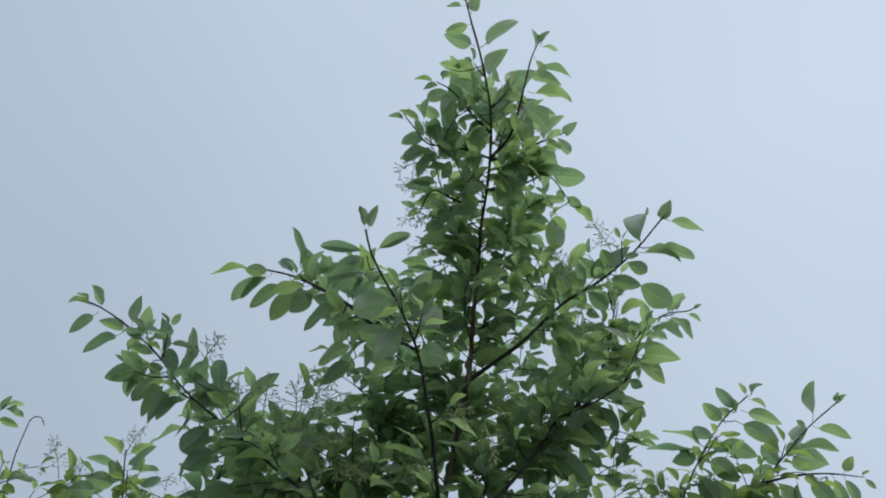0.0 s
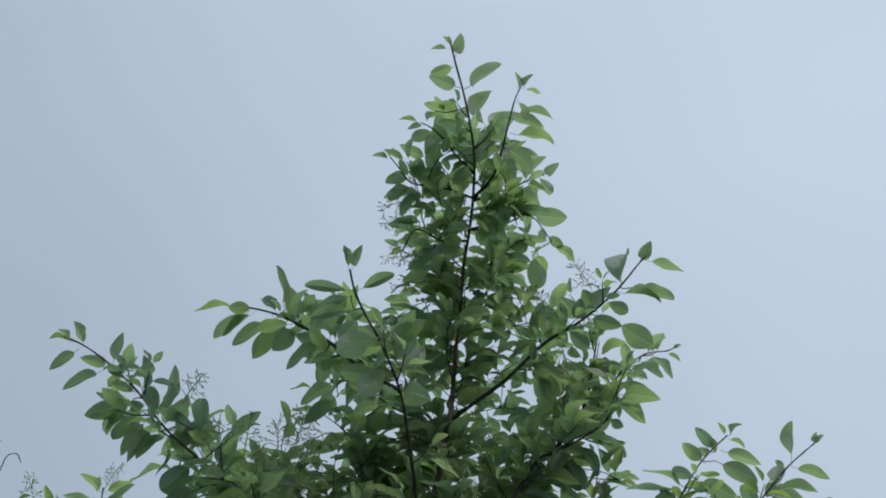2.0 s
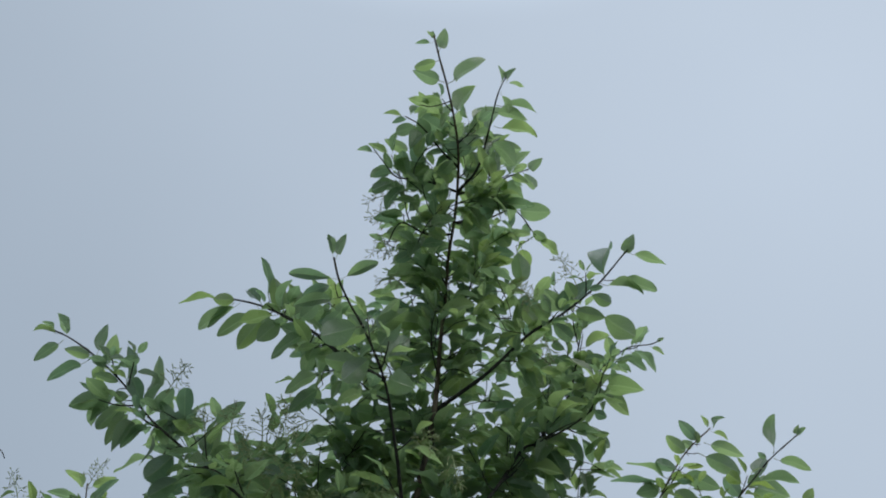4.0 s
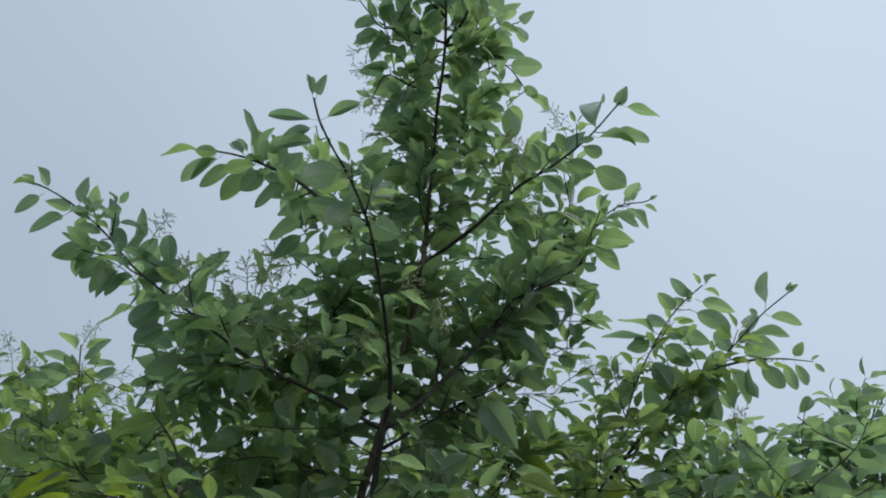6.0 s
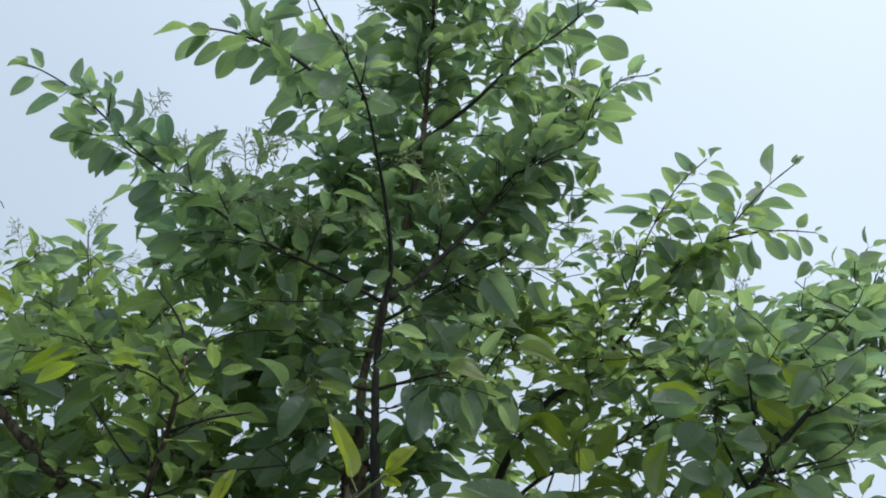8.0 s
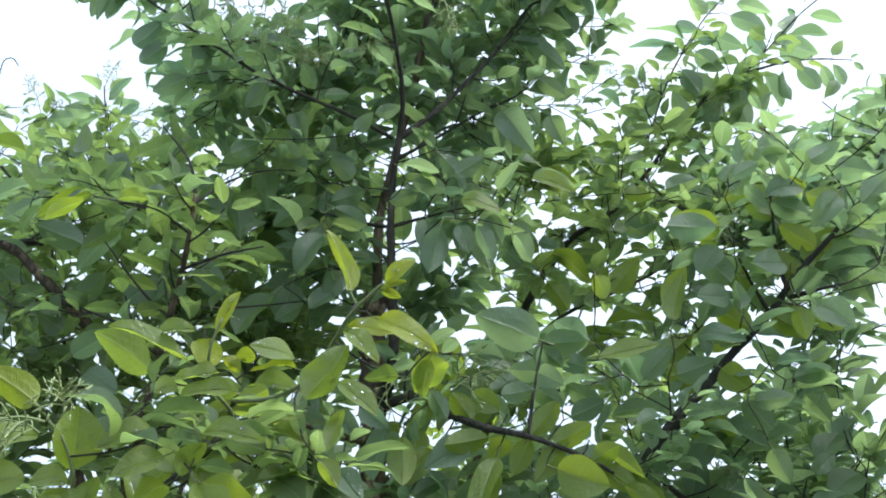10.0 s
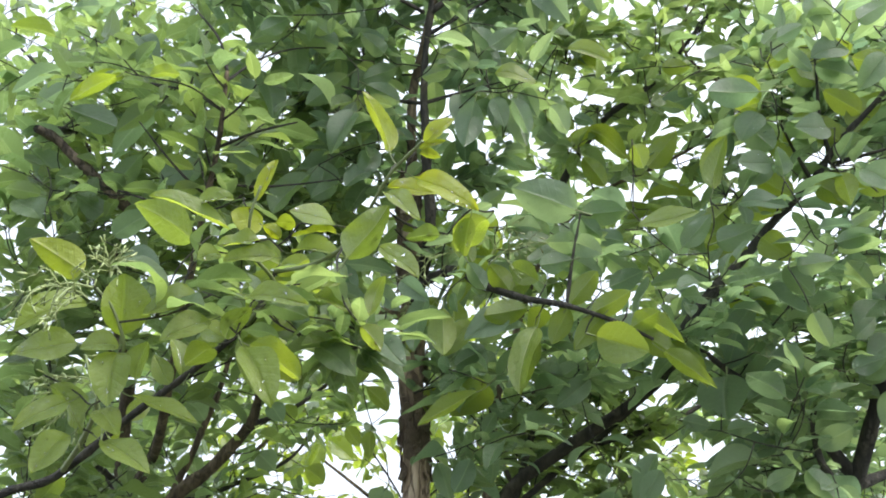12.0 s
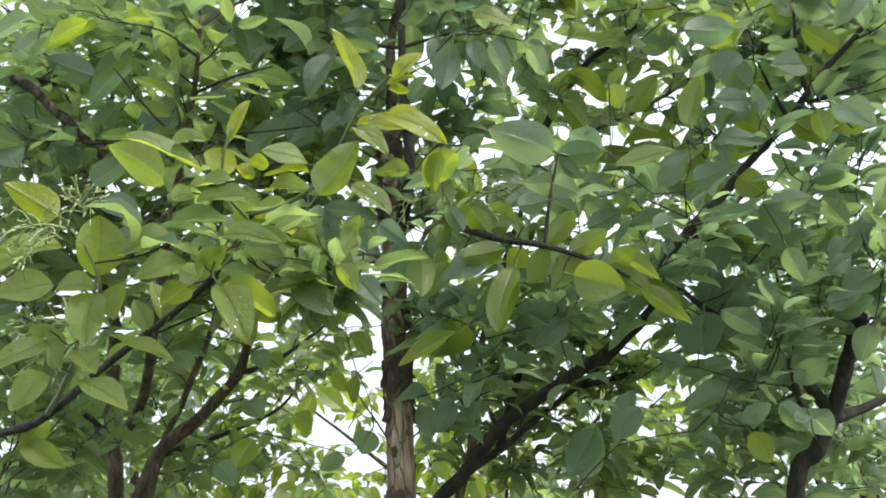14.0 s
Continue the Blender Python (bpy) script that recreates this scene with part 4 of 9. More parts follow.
leaves(side_d, [
    ((0.249, -0.12, 2.958), (0.326, -0.128, 2.947), 0.040, -44, 0),
    ((0.272, -0.111, 2.934), (0.281, -0.089, 2.915), 0.017, -10, 0),
    ((0.294, -0.1, 2.896), (0.338, -0.099, 2.849), 0.023, -22, 0),
    ((0.252, -0.103, 2.868), (0.264, -0.088, 2.784), 0.038, -27, 0),
    ((0.283, -0.105, 2.916), (0.317, -0.102, 2.887), 0.021, -46, 0),
    ((0.193, -0.145, 2.896), (0.237, -0.131, 2.84), 0.034, -44, 0),
    ((0.217, -0.134, 2.925), (0.268, -0.123, 2.998), 0.031, -53, 0),
])
side_e = limb(tree_main, "twig", [(0.119, -0.17, 2.828), (0.069, -0.2, 2.796), (0.02, -0.22, 2.805), (-0.004, -0.22, 2.744)], 0.0025, 0.001)
leaves(side_e, [
    ((0.024, -0.22, 2.828), (-0.036, -0.205, 2.83), 0.026, 43, 0),
    ((0.036, -0.214, 2.804), (-0.006, -0.211, 2.783), 0.019, 46, 0),
    ((0.058, -0.204, 2.792), (0.04, -0.222, 2.708), 0.031, -39, 0),
    ((0.069, -0.2, 2.789), (0.017, -0.189, 2.753), 0.024, 46, 0),
    ((0.09, -0.187, 2.81), (0.055, -0.151, 2.909), 0.039, -42, 0),
    ((0.049, -0.203, 2.748), (0.013, -0.194, 2.726), 0.021, 45, 0),
])
side_f = limb(tree_main, "twig", [(0.127, -0.22, 2.888), (0.191, -0.2, 2.945), (0.25, -0.19, 2.994), (0.282, -0.18, 3.024)], 0.0025, 0.001)
leaves(side_f, [
    ((0.273, -0.183, 3.011), (0.31, -0.182, 3.057), 0.021, -59, 0),
    ((0.263, -0.186, 3.008), (0.29, -0.182, 2.961), 0.021, -49, 0),
    ((0.226, -0.194, 2.974), (0.281, -0.208, 3.046), 0.032, -14, 0),
    ((0.191, -0.2, 2.945), (0.242, -0.179, 2.912), 0.034, -37, 0),
    ((0.226, -0.194, 2.971), (0.262, -0.168, 2.949), 0.028, -29, 0),
])
low_st = limb(tree_main, "limb", [(0.001, -0.02, 1.706), (-0.021, -0.05, 1.702), (-0.045, -0.09, 1.698), (-0.074, -0.14, 1.702), (-0.094, -0.18, 1.707)], 0.0105, 0.0022, 1.4, LIMB_BARK)
low_r = limb(tree_main, "limb", [(0.006, -0.02, 1.748), (0.071, -0.1, 1.746), (0.11, -0.15, 1.71), (0.16, -0.18, 1.682), (0.213, -0.2, 1.665), (0.272, -0.21, 1.639), (0.307, -0.22, 1.617)], 0.008, 0.002)
leaves(low_r, [
    ((0.076, -0.176, 1.789), (0.099, -0.173, 1.732), 0.029, -82, 1),
    ((0.064, -0.205, 1.68), (0.064, -0.212, 1.608), 0.035, -14, 1),
    ((0.047, -0.2, 1.702), (0.026, -0.192, 1.617), 0.033, 26, 0),
    ((0.091, -0.206, 1.73), (0.115, -0.202, 1.689), 0.023, -78, 0),
    ((0.005, -0.203, 1.71), (0.048, -0.212, 1.674), 0.025, 89, 0),
    ((0.053, -0.057, 1.737), (-0.001, -0.042, 1.646), 0.040, 29, 1),
    ((0.064, -0.074, 1.731), (0.048, -0.068, 1.636), 0.043, 62, 1),
    ((0.148, -0.136, 1.79), (0.054, -0.062, 1.797), 0.058, 68, 1),
    ((0.068, -0.02, 1.614), (0, -0.019, 1.573), 0.031, 79, 1),
])
leaves(low_r, [
    ((0.115, -0.17, 1.579), (0.031, -0.194, 1.53), 0.028, 41, 1),
    ((0.124, -0.176, 1.586), (0.063, -0.133, 1.548), 0.042, 62, 1),
    ((0.179, -0.188, 1.66), (0.151, -0.218, 1.559), 0.041, -7, 1),
    ((0.231, -0.206, 1.63), (0.296, -0.258, 1.595), 0.047, 89, 1),
    ((0.305, -0.22, 1.613), (0.375, -0.208, 1.56), 0.025, -43, 1),
    ((0.281, -0.213, 1.657), (0.34, -0.235, 1.607), 0.023, -47, 1),
    ((0.177, -0.183, 1.671), (0.112, -0.2, 1.657), 0.030, 78, 1),
    ((0.151, -0.171, 1.684), (0.12, -0.188, 1.724), 0.028, 59, 1),
    ((0.187, -0.189, 1.673), (0.165, -0.154, 1.644), 0.027, 38, 1),
])
leaves(low_r, [
    ((0.207, -0.2, 1.657), (0.249, -0.213, 1.703), 0.027, -70, 1),
    ((0.23, -0.204, 1.649), (0.285, -0.223, 1.674), 0.027, -71, 1),
    ((0.259, -0.206, 1.657), (0.217, -0.196, 1.612), 0.029, 74, 1),
    ((0.277, -0.213, 1.629), (0.313, -0.239, 1.645), 0.026, -66, 1),
    ((0.188, -0.186, 1.696), (0.144, -0.154, 1.733), 0.030, -84, 1),
    ((0.124, -0.163, 1.69), (0.175, -0.137, 1.722), 0.031, -88, 1),
    ((0.288, -0.217, 1.63), (0.333, -0.208, 1.598), 0.029, -69, 1),
    ((0.218, -0.2, 1.671), (0.191, -0.187, 1.622), 0.027, 63, 1),
    ((-0.02, -0.039, 1.829), (0.044, -0.038, 1.826), 0.025, -39, 1),
])
leaves(low_r, [
    ((0.128, -0.14, 1.759), (0.064, -0.126, 1.685), 0.038, 29, 1),
    ((0.102, -0.151, 1.67), (0.06, -0.169, 1.616), 0.028, -83, 1),
    ((0.192, -0.112, 2.016), (0.124, -0.105, 2.035), 0.027, 29, 0),
    ((0.142, -0.086, 2.018), (0.128, -0.085, 1.96), 0.027, 80, 0),
    ((0.153, -0.125, 1.992), (0.173, -0.121, 1.91), 0.033, -72, 0),
    ((0.169, -0.09, 2.023), (0.191, -0.101, 1.961), 0.027, 76, 0),
    ((0.104, -0.069, 1.845), (0.142, -0.066, 1.869), 0.022, -73, 0),
    ((0.143, -0.13, 1.743), (0.194, -0.118, 1.777), 0.026, -82, 0),
    ((0.171, -0.129, 1.766), (0.211, -0.134, 1.742), 0.023, -77, 0),
])
leaves(low_r, [
    ((0.04, -0.082, 1.504), (0.057, -0.081, 1.452), 0.028, -89, 0),
    ((0.091, -0.096, 1.508), (0.064, -0.092, 1.458), 0.029, 78, 0),
    ((0.105, -0.103, 1.564), (0.14, -0.108, 1.552), 0.018, -85, 0),
    ((0.101, -0.126, 1.519), (0.12, -0.136, 1.55), 0.018, -61, 0),
    ((0.14, -0.083, 1.56), (0.176, -0.078, 1.541), 0.020, -80, 0),
    ((0.27, -0.097, 1.467), (0.228, -0.088, 1.398), 0.040, 82, 0),
    ((0.249, -0.111, 1.6), (0.194, -0.122, 1.556), 0.029, -89, 0),
    ((0.182, -0.109, 1.582), (0.237, -0.098, 1.619), 0.029, -89, 0),
    ((0.259, -0.137, 1.699), (0.313, -0.138, 1.723), 0.029, -77, 0),
])
leaves(low_r, [
    ((0.255, -0.12, 1.761), (0.315, -0.111, 1.716), 0.029, -68, 0),
])
low_r_up = limb(tree_main, "twig", [(0.213, -0.2, 1.666), (0.222, -0.2, 1.723), (0.234, -0.2, 1.781)], 0.0028, 0.0012)
leaves(low_r_up, [
    ((0.248, -0.2, 1.778), (0.151, -0.2, 1.82), 0.053, 70, 0),
    ((0.222, -0.2, 1.78), (0.293, -0.2, 1.783), 0.033, -70, 0),
    ((0.233, -0.2, 1.744), (0.191, -0.165, 1.758), 0.028, 78, 0),
    ((0.22, -0.2, 1.747), (0.255, -0.235, 1.717), 0.028, 85, 0),
    ((0.227, -0.2, 1.782), (0.26, -0.186, 1.754), 0.024, -58, 0),
    ((0.23, -0.2, 1.724), (0.182, -0.226, 1.709), 0.027, 79, 0),
    ((0.216, -0.2, 1.727), (0.258, -0.174, 1.707), 0.027, -58, 0),
], 6)
lt = limb(tree_left, "trunk", [(-0.52, 0.36, 0), (-0.53, 0.35, 0.8), (-0.539, 0.33, 1.4), (-0.549, 0.33, 1.477), (-0.555, 0.32, 1.575), (-0.544, 0.3, 1.684)], 0.02, 0.012)
lt_c = limb(tree_left, "limb", [(-0.53, 0.35, 1.25), (-0.502, 0.4, 1.461), (-0.421, 0.41, 1.542), (-0.358, 0.42, 1.614), (-0.344, 0.43, 1.668), (-0.323, 0.44, 1.756), (-0.277, 0.46, 1.826), (-0.208, 0.5, 1.916)], 0.017, 0.004)
lt_cb = limb(tree_left, "limb", [(-0.347, 0.42, 1.619), (-0.283, 0.46, 1.654), (-0.21, 0.5, 1.717), (-0.163, 0.52, 1.755)], 0.005, 0.002)
lt_d = limb(tree_left, "limb", [(-0.53, 0.36, 1.2), (-0.508, 0.44, 1.475), (-0.478, 0.46, 1.569), (-0.448, 0.47, 1.655), (-0.432, 0.48, 1.723), (-0.415, 0.5, 1.818)], 0.011, 0.004)
lt_a = limb(tree_left, "limb", [(-0.533, 0.3, 1.488), (-0.403, 0.1, 1.541), (-0.325, -0.05, 1.655), (-0.279, -0.14, 1.726), (-0.249, -0.19, 1.779), (-0.229, -0.22, 1.828), (-0.216, -0.24, 1.873), (-0.205, -0.26, 1.917), (-0.199, -0.27, 1.967)], 0.01, 0.0025)
leaves(lt_a, [
    ((-0.353, -0.199, 2.017), (-0.431, -0.217, 1.968), 0.036, 14, 1),
    ((-0.472, -0.173, 2.09), (-0.552, -0.183, 2.11), 0.031, 20, 1),
    ((-0.459, -0.171, 2.052), (-0.548, -0.164, 2.014), 0.027, 22, 0),
    ((-0.471, -0.114, 2.061), (-0.531, -0.125, 2.013), 0.037, 58, 0),
    ((-0.493, -0.134, 2.006), (-0.401, -0.14, 1.964), 0.039, -77, 0),
    ((-0.315, -0.122, 2.054), (-0.373, -0.12, 2.05), 0.016, 17, 0),
    ((-0.373, -0.169, 2.098), (-0.328, -0.18, 2.033), 0.030, 55, 0),
    ((-0.31, -0.188, 2.029), (-0.232, -0.191, 2.044), 0.022, -16, 0),
    ((-0.262, -0.159, 2.017), (-0.214, -0.17, 2.037), 0.025, -50, 0),
])
leaves(lt_a, [
    ((-0.282, -0.161, 1.969), (-0.237, -0.167, 1.939), 0.022, -81, 0),
    ((-0.254, -0.128, 2.035), (-0.197, -0.14, 2.001), 0.025, -61, 0),
    ((-0.343, -0.111, 2.02), (-0.413, -0.115, 1.932), 0.043, 28, 0),
    ((-0.461, -0.142, 1.955), (-0.539, -0.145, 1.956), 0.022, 28, 0),
    ((-0.546, -0.123, 1.955), (-0.473, -0.109, 1.893), 0.045, -84, 0),
    ((-0.397, -0.145, 1.867), (-0.356, -0.148, 1.916), 0.031, -54, 0),
    ((-0.313, -0.132, 1.868), (-0.28, -0.122, 1.921), 0.030, -74, 0),
    ((-0.229, -0.158, 1.939), (-0.189, -0.15, 1.868), 0.037, -84, 0),
    ((-0.474, -0.113, 1.882), (-0.406, -0.116, 1.835), 0.032, -89, 0),
])
leaves(lt_a, [
    ((-0.464, -0.172, 1.858), (-0.505, -0.181, 1.833), 0.023, 64, 0),
    ((-0.344, -0.133, 1.747), (-0.326, -0.129, 1.699), 0.024, 84, 0),
    ((-0.298, -0.113, 1.67), (-0.262, -0.105, 1.634), 0.025, -86, 0),
    ((-0.143, -0.141, 2.114), (-0.208, -0.155, 2.079), 0.028, 54, 0),
    ((-0.157, -0.139, 2.104), (-0.083, -0.154, 2.062), 0.036, -71, 0),
    ((-0.101, -0.104, 2.101), (-0.021, -0.09, 2.106), 0.031, -40, 0),
    ((-0.218, -0.088, 2.09), (-0.186, -0.103, 1.978), 0.045, 15, 0),
    ((-0.183, -0.091, 2.037), (-0.119, -0.099, 2.027), 0.025, -15, 0),
    ((-0.06, -0.126, 2.041), (-0.136, -0.117, 1.993), 0.036, 56, 0),
])
leaves(lt_a, [
    ((-0.049, -0.153, 1.973), (-0.085, -0.173, 1.89), 0.035, -58, 0),
    ((-0.042, -0.093, 2.07), (-0.072, -0.101, 2.022), 0.025, 76, 0),
    ((-0.058, -0.131, 2.019), (0.001, -0.13, 1.984), 0.028, -69, 0),
    ((-0.032, -0.106, 1.936), (-0.055, -0.124, 1.872), 0.029, -75, 0),
    ((-0.079, -0.133, 1.866), (-0.119, -0.136, 1.843), 0.023, 67, 0),
    ((-0.114, -0.121, 1.898), (-0.17, -0.138, 1.823), 0.036, 48, 0),
    ((-0.196, -0.113, 1.706), (-0.235, -0.1, 1.665), 0.028, 54, 0),
    ((-0.19, -0.129, 1.676), (-0.156, -0.129, 1.672), 0.016, -78, 0),
    ((-0.155, -0.15, 1.709), (-0.096, -0.16, 1.663), 0.033, 87, 0),
])
leaves(lt_a, [
    ((-0.105, -0.107, 1.731), (-0.046, -0.121, 1.704), 0.027, -85, 0),
    ((-0.099, -0.089, 1.767), (-0.016, -0.072, 1.753), 0.033, -28, 0),
    ((-0.273, -0.391, 1.905), (-0.318, -0.405, 1.869), 0.021, 28, 1),
    ((-0.266, -0.361, 1.915), (-0.217, -0.373, 1.908), 0.018, -31, 1),
])
lt_a1 = limb(tree_left, "limb", [(-0.215, -0.24, 1.877), (-0.187, -0.25, 1.882), (-0.155, -0.26, 1.887), (-0.106, -0.27, 1.891)], 0.0022, 0.001)
lt_a2 = limb(tree_left, "limb", [(-0.233, -0.22, 1.821), (-0.261, -0.23, 1.845), (-0.287, -0.24, 1.875), (-0.317, -0.25, 1.914)], 0.002, 0.001)
lt_a3 = limb(tree_left, "limb", [(-0.205, -0.26, 1.917), (-0.254, -0.23, 1.96), (-0.314, -0.2, 1.992), (-0.388, -0.18, 2.017), (-0.474, -0.16, 2.038)], 0.002, 0.0009)
lt_a4 = limb(tree_left, "limb", [(-0.249, -0.19, 1.779), (-0.293, -0.18, 1.816), (-0.353, -0.17, 1.847), (-0.429, -0.15, 1.875), (-0.487, -0.15, 1.887)], 0.002, 0.0009)
lt_a5 = limb(tree_left, "limb", [(-0.204, -0.26, 1.957), (-0.182, -0.2, 2.021), (-0.142, -0.15, 2.065), (-0.082, -0.13, 2.072)], 0.002, 0.0009)
lt_a6 = limb(tree_left, "limb", [(-0.226, -0.22, 1.843), (-0.188, -0.18, 1.846), (-0.138, -0.14, 1.863), (-0.081, -0.12, 1.876)], 0.002, 0.0009)
lt_a7 = limb(tree_left, "limb", [(-0.199, -0.27, 1.967), (-0.221, -0.25, 2.029), (-0.266, -0.24, 2.09)], 0.0025, 0.001)
lt_e = limb(tree_left, "limb", [(-0.53, 0.35, 0.9), (-0.56, 0.1, 1.2), (-0.454, -0.25, 1.424), (-0.358, -0.28, 1.473), (-0.283, -0.3, 1.524), (-0.208, -0.32, 1.571), (-0.154, -0.34, 1.605), (-0.121, -0.35, 1.629), (-0.09, -0.38, 1.674)], 0.009, 0.003)
leaves(lt_e, [
    ((-0.148, -0.343, 1.624), (-0.102, -0.344, 1.534), 0.038, 66, 1),
    ((-0.146, -0.345, 1.626), (-0.075, -0.337, 1.562), 0.037, -88, 1),
    ((-0.119, -0.371, 1.664), (-0.02, -0.395, 1.631), 0.030, -53, 1),
    ((-0.09, -0.377, 1.676), (-0.13, -0.381, 1.633), 0.026, 71, 1),
    ((-0.084, -0.38, 1.672), (-0.112, -0.408, 1.679), 0.022, 66, 1),
    ((-0.129, -0.35, 1.633), (-0.08, -0.34, 1.611), 0.026, -79, 1),
    ((-0.147, -0.34, 1.601), (-0.195, -0.316, 1.631), 0.024, -77, 1),
    ((-0.218, -0.317, 1.556), (-0.242, -0.321, 1.596), 0.022, -85, 1),
    ((-0.28, -0.302, 1.525), (-0.258, -0.287, 1.553), 0.021, 88, 1),
], 6)
leaves(lt_e, [
    ((-0.276, -0.299, 1.528), (-0.323, -0.292, 1.504), 0.025, 67, 1),
    ((-0.206, -0.323, 1.564), (-0.169, -0.333, 1.616), 0.025, -45, 1),
    ((-0.097, -0.361, 1.643), (-0.154, -0.364, 1.645), 0.024, 75, 1),
    ((-0.1, -0.374, 1.661), (-0.057, -0.391, 1.676), 0.024, -59, 1),
    ((-0.346, -0.281, 1.482), (-0.384, -0.273, 1.44), 0.025, 56, 1),
    ((-0.398, -0.269, 1.459), (-0.334, -0.265, 1.421), 0.028, 70, 1),
    ((-0.206, -0.319, 1.562), (-0.228, -0.31, 1.617), 0.023, -26, 1),
], 6)
lt_f = limb(tree_left, "shoot", [(-0.352, -0.28, 1.477), (-0.276, -0.38, 1.516), (-0.235, -0.45, 1.548), (-0.195, -0.5, 1.563), (-0.199, -0.52, 1.595), (-0.212, -0.53, 1.613)], 0.0032, 0.0013)
leaves(lt_f, [
    ((-0.23, -0.5, 1.63), (-0.296, -0.5, 1.672), 0.032, 75, 2),
    ((-0.199, -0.499, 1.564), (-0.196, -0.51, 1.631), 0.043, -142, 1),
    ((-0.222, -0.496, 1.613), (-0.283, -0.53, 1.577), 0.030, -58, 1),
    ((-0.228, -0.496, 1.574), (-0.283, -0.53, 1.556), 0.034, -61, 1),
    ((-0.194, -0.497, 1.568), (-0.226, -0.52, 1.561), 0.026, -56, 1),
    ((-0.201, -0.497, 1.571), (-0.196, -0.52, 1.51), 0.034, -2, 1),
    ((-0.197, -0.497, 1.528), (-0.116, -0.52, 1.494), 0.020, 29, 1),
    ((-0.119, -0.497, 1.612), (-0.172, -0.52, 1.589), 0.027, -59, 1),
    ((-0.11, -0.496, 1.592), (-0.151, -0.53, 1.563), 0.027, -54, 1),
], 6, True)
leaves(lt_f, [
    ((-0.093, -0.497, 1.574), (-0.053, -0.52, 1.506), 0.032, 34, 1),
    ((-0.091, -0.503, 1.57), (-0.04, -0.48, 1.536), 0.033, -31, 1),
    ((-0.099, -0.497, 1.608), (-0.024, -0.52, 1.593), 0.024, 57, 1),
    ((-0.232, -0.497, 1.524), (-0.278, -0.52, 1.493), 0.025, -59, 1),
    ((-0.108, -0.5, 1.564), (-0.081, -0.5, 1.598), 0.027, -26, 1),
    ((-0.108, -0.501, 1.565), (-0.142, -0.49, 1.55), 0.027, 30, 1),
    ((-0.22, -0.499, 1.515), (-0.189, -0.51, 1.487), 0.024, 32, 1),
    ((-0.184, -0.5, 1.529), (-0.173, -0.5, 1.57), 0.023, -29, 1),
    ((-0.231, -0.497, 1.496), (-0.257, -0.52, 1.456), 0.029, -50, 1),
], 6, True)
leaves(lt_f, [
    ((-0.217, -0.497, 1.49), (-0.154, -0.52, 1.453), 0.024, 41, 1),
    ((-0.267, -0.5, 1.543), (-0.226, -0.5, 1.491), 0.028, -67, 1),
], 6, True)
lt_g = limb(tree_left, "shoot", [(-0.136, -0.34, 1.619), (-0.083, -0.42, 1.638), (-0.092, -0.47, 1.658), (-0.087, -0.5, 1.681), (-0.075, -0.51, 1.71)], 0.0028, 0.0012)
leaves(lt_g, [
    ((-0.001, -0.486, 1.675), (-0.045, -0.52, 1.68), 0.024, -69, 1),
    ((0.001, -0.487, 1.668), (-0.044, -0.51, 1.659), 0.016, 12, 2),
    ((-0.042, -0.49, 1.679), (-0.065, -0.49, 1.68), 0.017, 40, 2),
    ((-0.058, -0.487, 1.653), (0.004, -0.51, 1.638), 0.021, 54, 1),
    ((0.024, -0.487, 1.661), (0.07, -0.51, 1.616), 0.022, 46, 1),
    ((-0.089, -0.49, 1.694), (-0.065, -0.49, 1.744), 0.014, 85, 2),
    ((-0.086, -0.49, 1.702), (-0.093, -0.49, 1.67), 0.032, 48, 2),
    ((-0.081, -0.49, 1.681), (-0.06, -0.49, 1.665), 0.014, -63, 2),
    ((-0.071, -0.487, 1.666), (-0.113, -0.51, 1.655), 0.018, -57, 1),
], 6, True)
leaves(lt_g, [
    ((-0.055, -0.487, 1.648), (-0.106, -0.51, 1.639), 0.021, -62, 1),
    ((-0.113, -0.487, 1.654), (-0.13, -0.51, 1.642), 0.020, -61, 1),
    ((-0.131, -0.49, 1.66), (-0.202, -0.49, 1.706), 0.038, 60, 1),
    ((-0.091, -0.487, 1.668), (-0.18, -0.51, 1.705), 0.023, -45, 1),
    ((-0.097, -0.49, 1.707), (-0.144, -0.49, 1.702), 0.019, -64, 1),
], 6, True)
leaves(lt_g, [
    ((-0.006, -0.42, 1.649), (-0.052, -0.44, 1.627), 0.022, -62, 1),
    ((0.008, -0.42, 1.597), (0.027, -0.42, 1.646), 0.018, -50, 1),
    ((-0.001, -0.42, 1.602), (0.023, -0.42, 1.571), 0.022, -65, 1),
    ((-0.062, -0.36, 1.6), (-0.009, -0.38, 1.555), 0.033, 58, 0),
    ((-0.028, -0.34, 1.616), (0.004, -0.34, 1.57), 0.033, 68, 0),
    ((-0.001, -0.34, 1.608), (0.038, -0.36, 1.568), 0.028, 44, 0),
    ((-0.059, -0.4, 1.637), (-0.007, -0.42, 1.611), 0.025, 46, 1),
], 6, True)
leaves(lt_g, [
    ((-0.36, -0.22, 1.765), (-0.302, -0.22, 1.805), 0.035, -34, 0),
    ((-0.341, -0.22, 1.754), (-0.277, -0.24, 1.717), 0.037, 56, 0),
    ((-0.452, -0.2, 1.801), (-0.499, -0.2, 1.835), 0.044, -54, 0),
    ((-0.273, -0.15, 1.904), (-0.316, -0.17, 1.861), 0.041, -76, 0),
    ((-0.105, -0.1, 1.924), (-0.116, -0.1, 1.852), 0.048, -177, 0),
    ((-0.037, -0.12, 1.89), (-0.072, -0.14, 1.857), 0.033, -53, 0),
], 2, True)
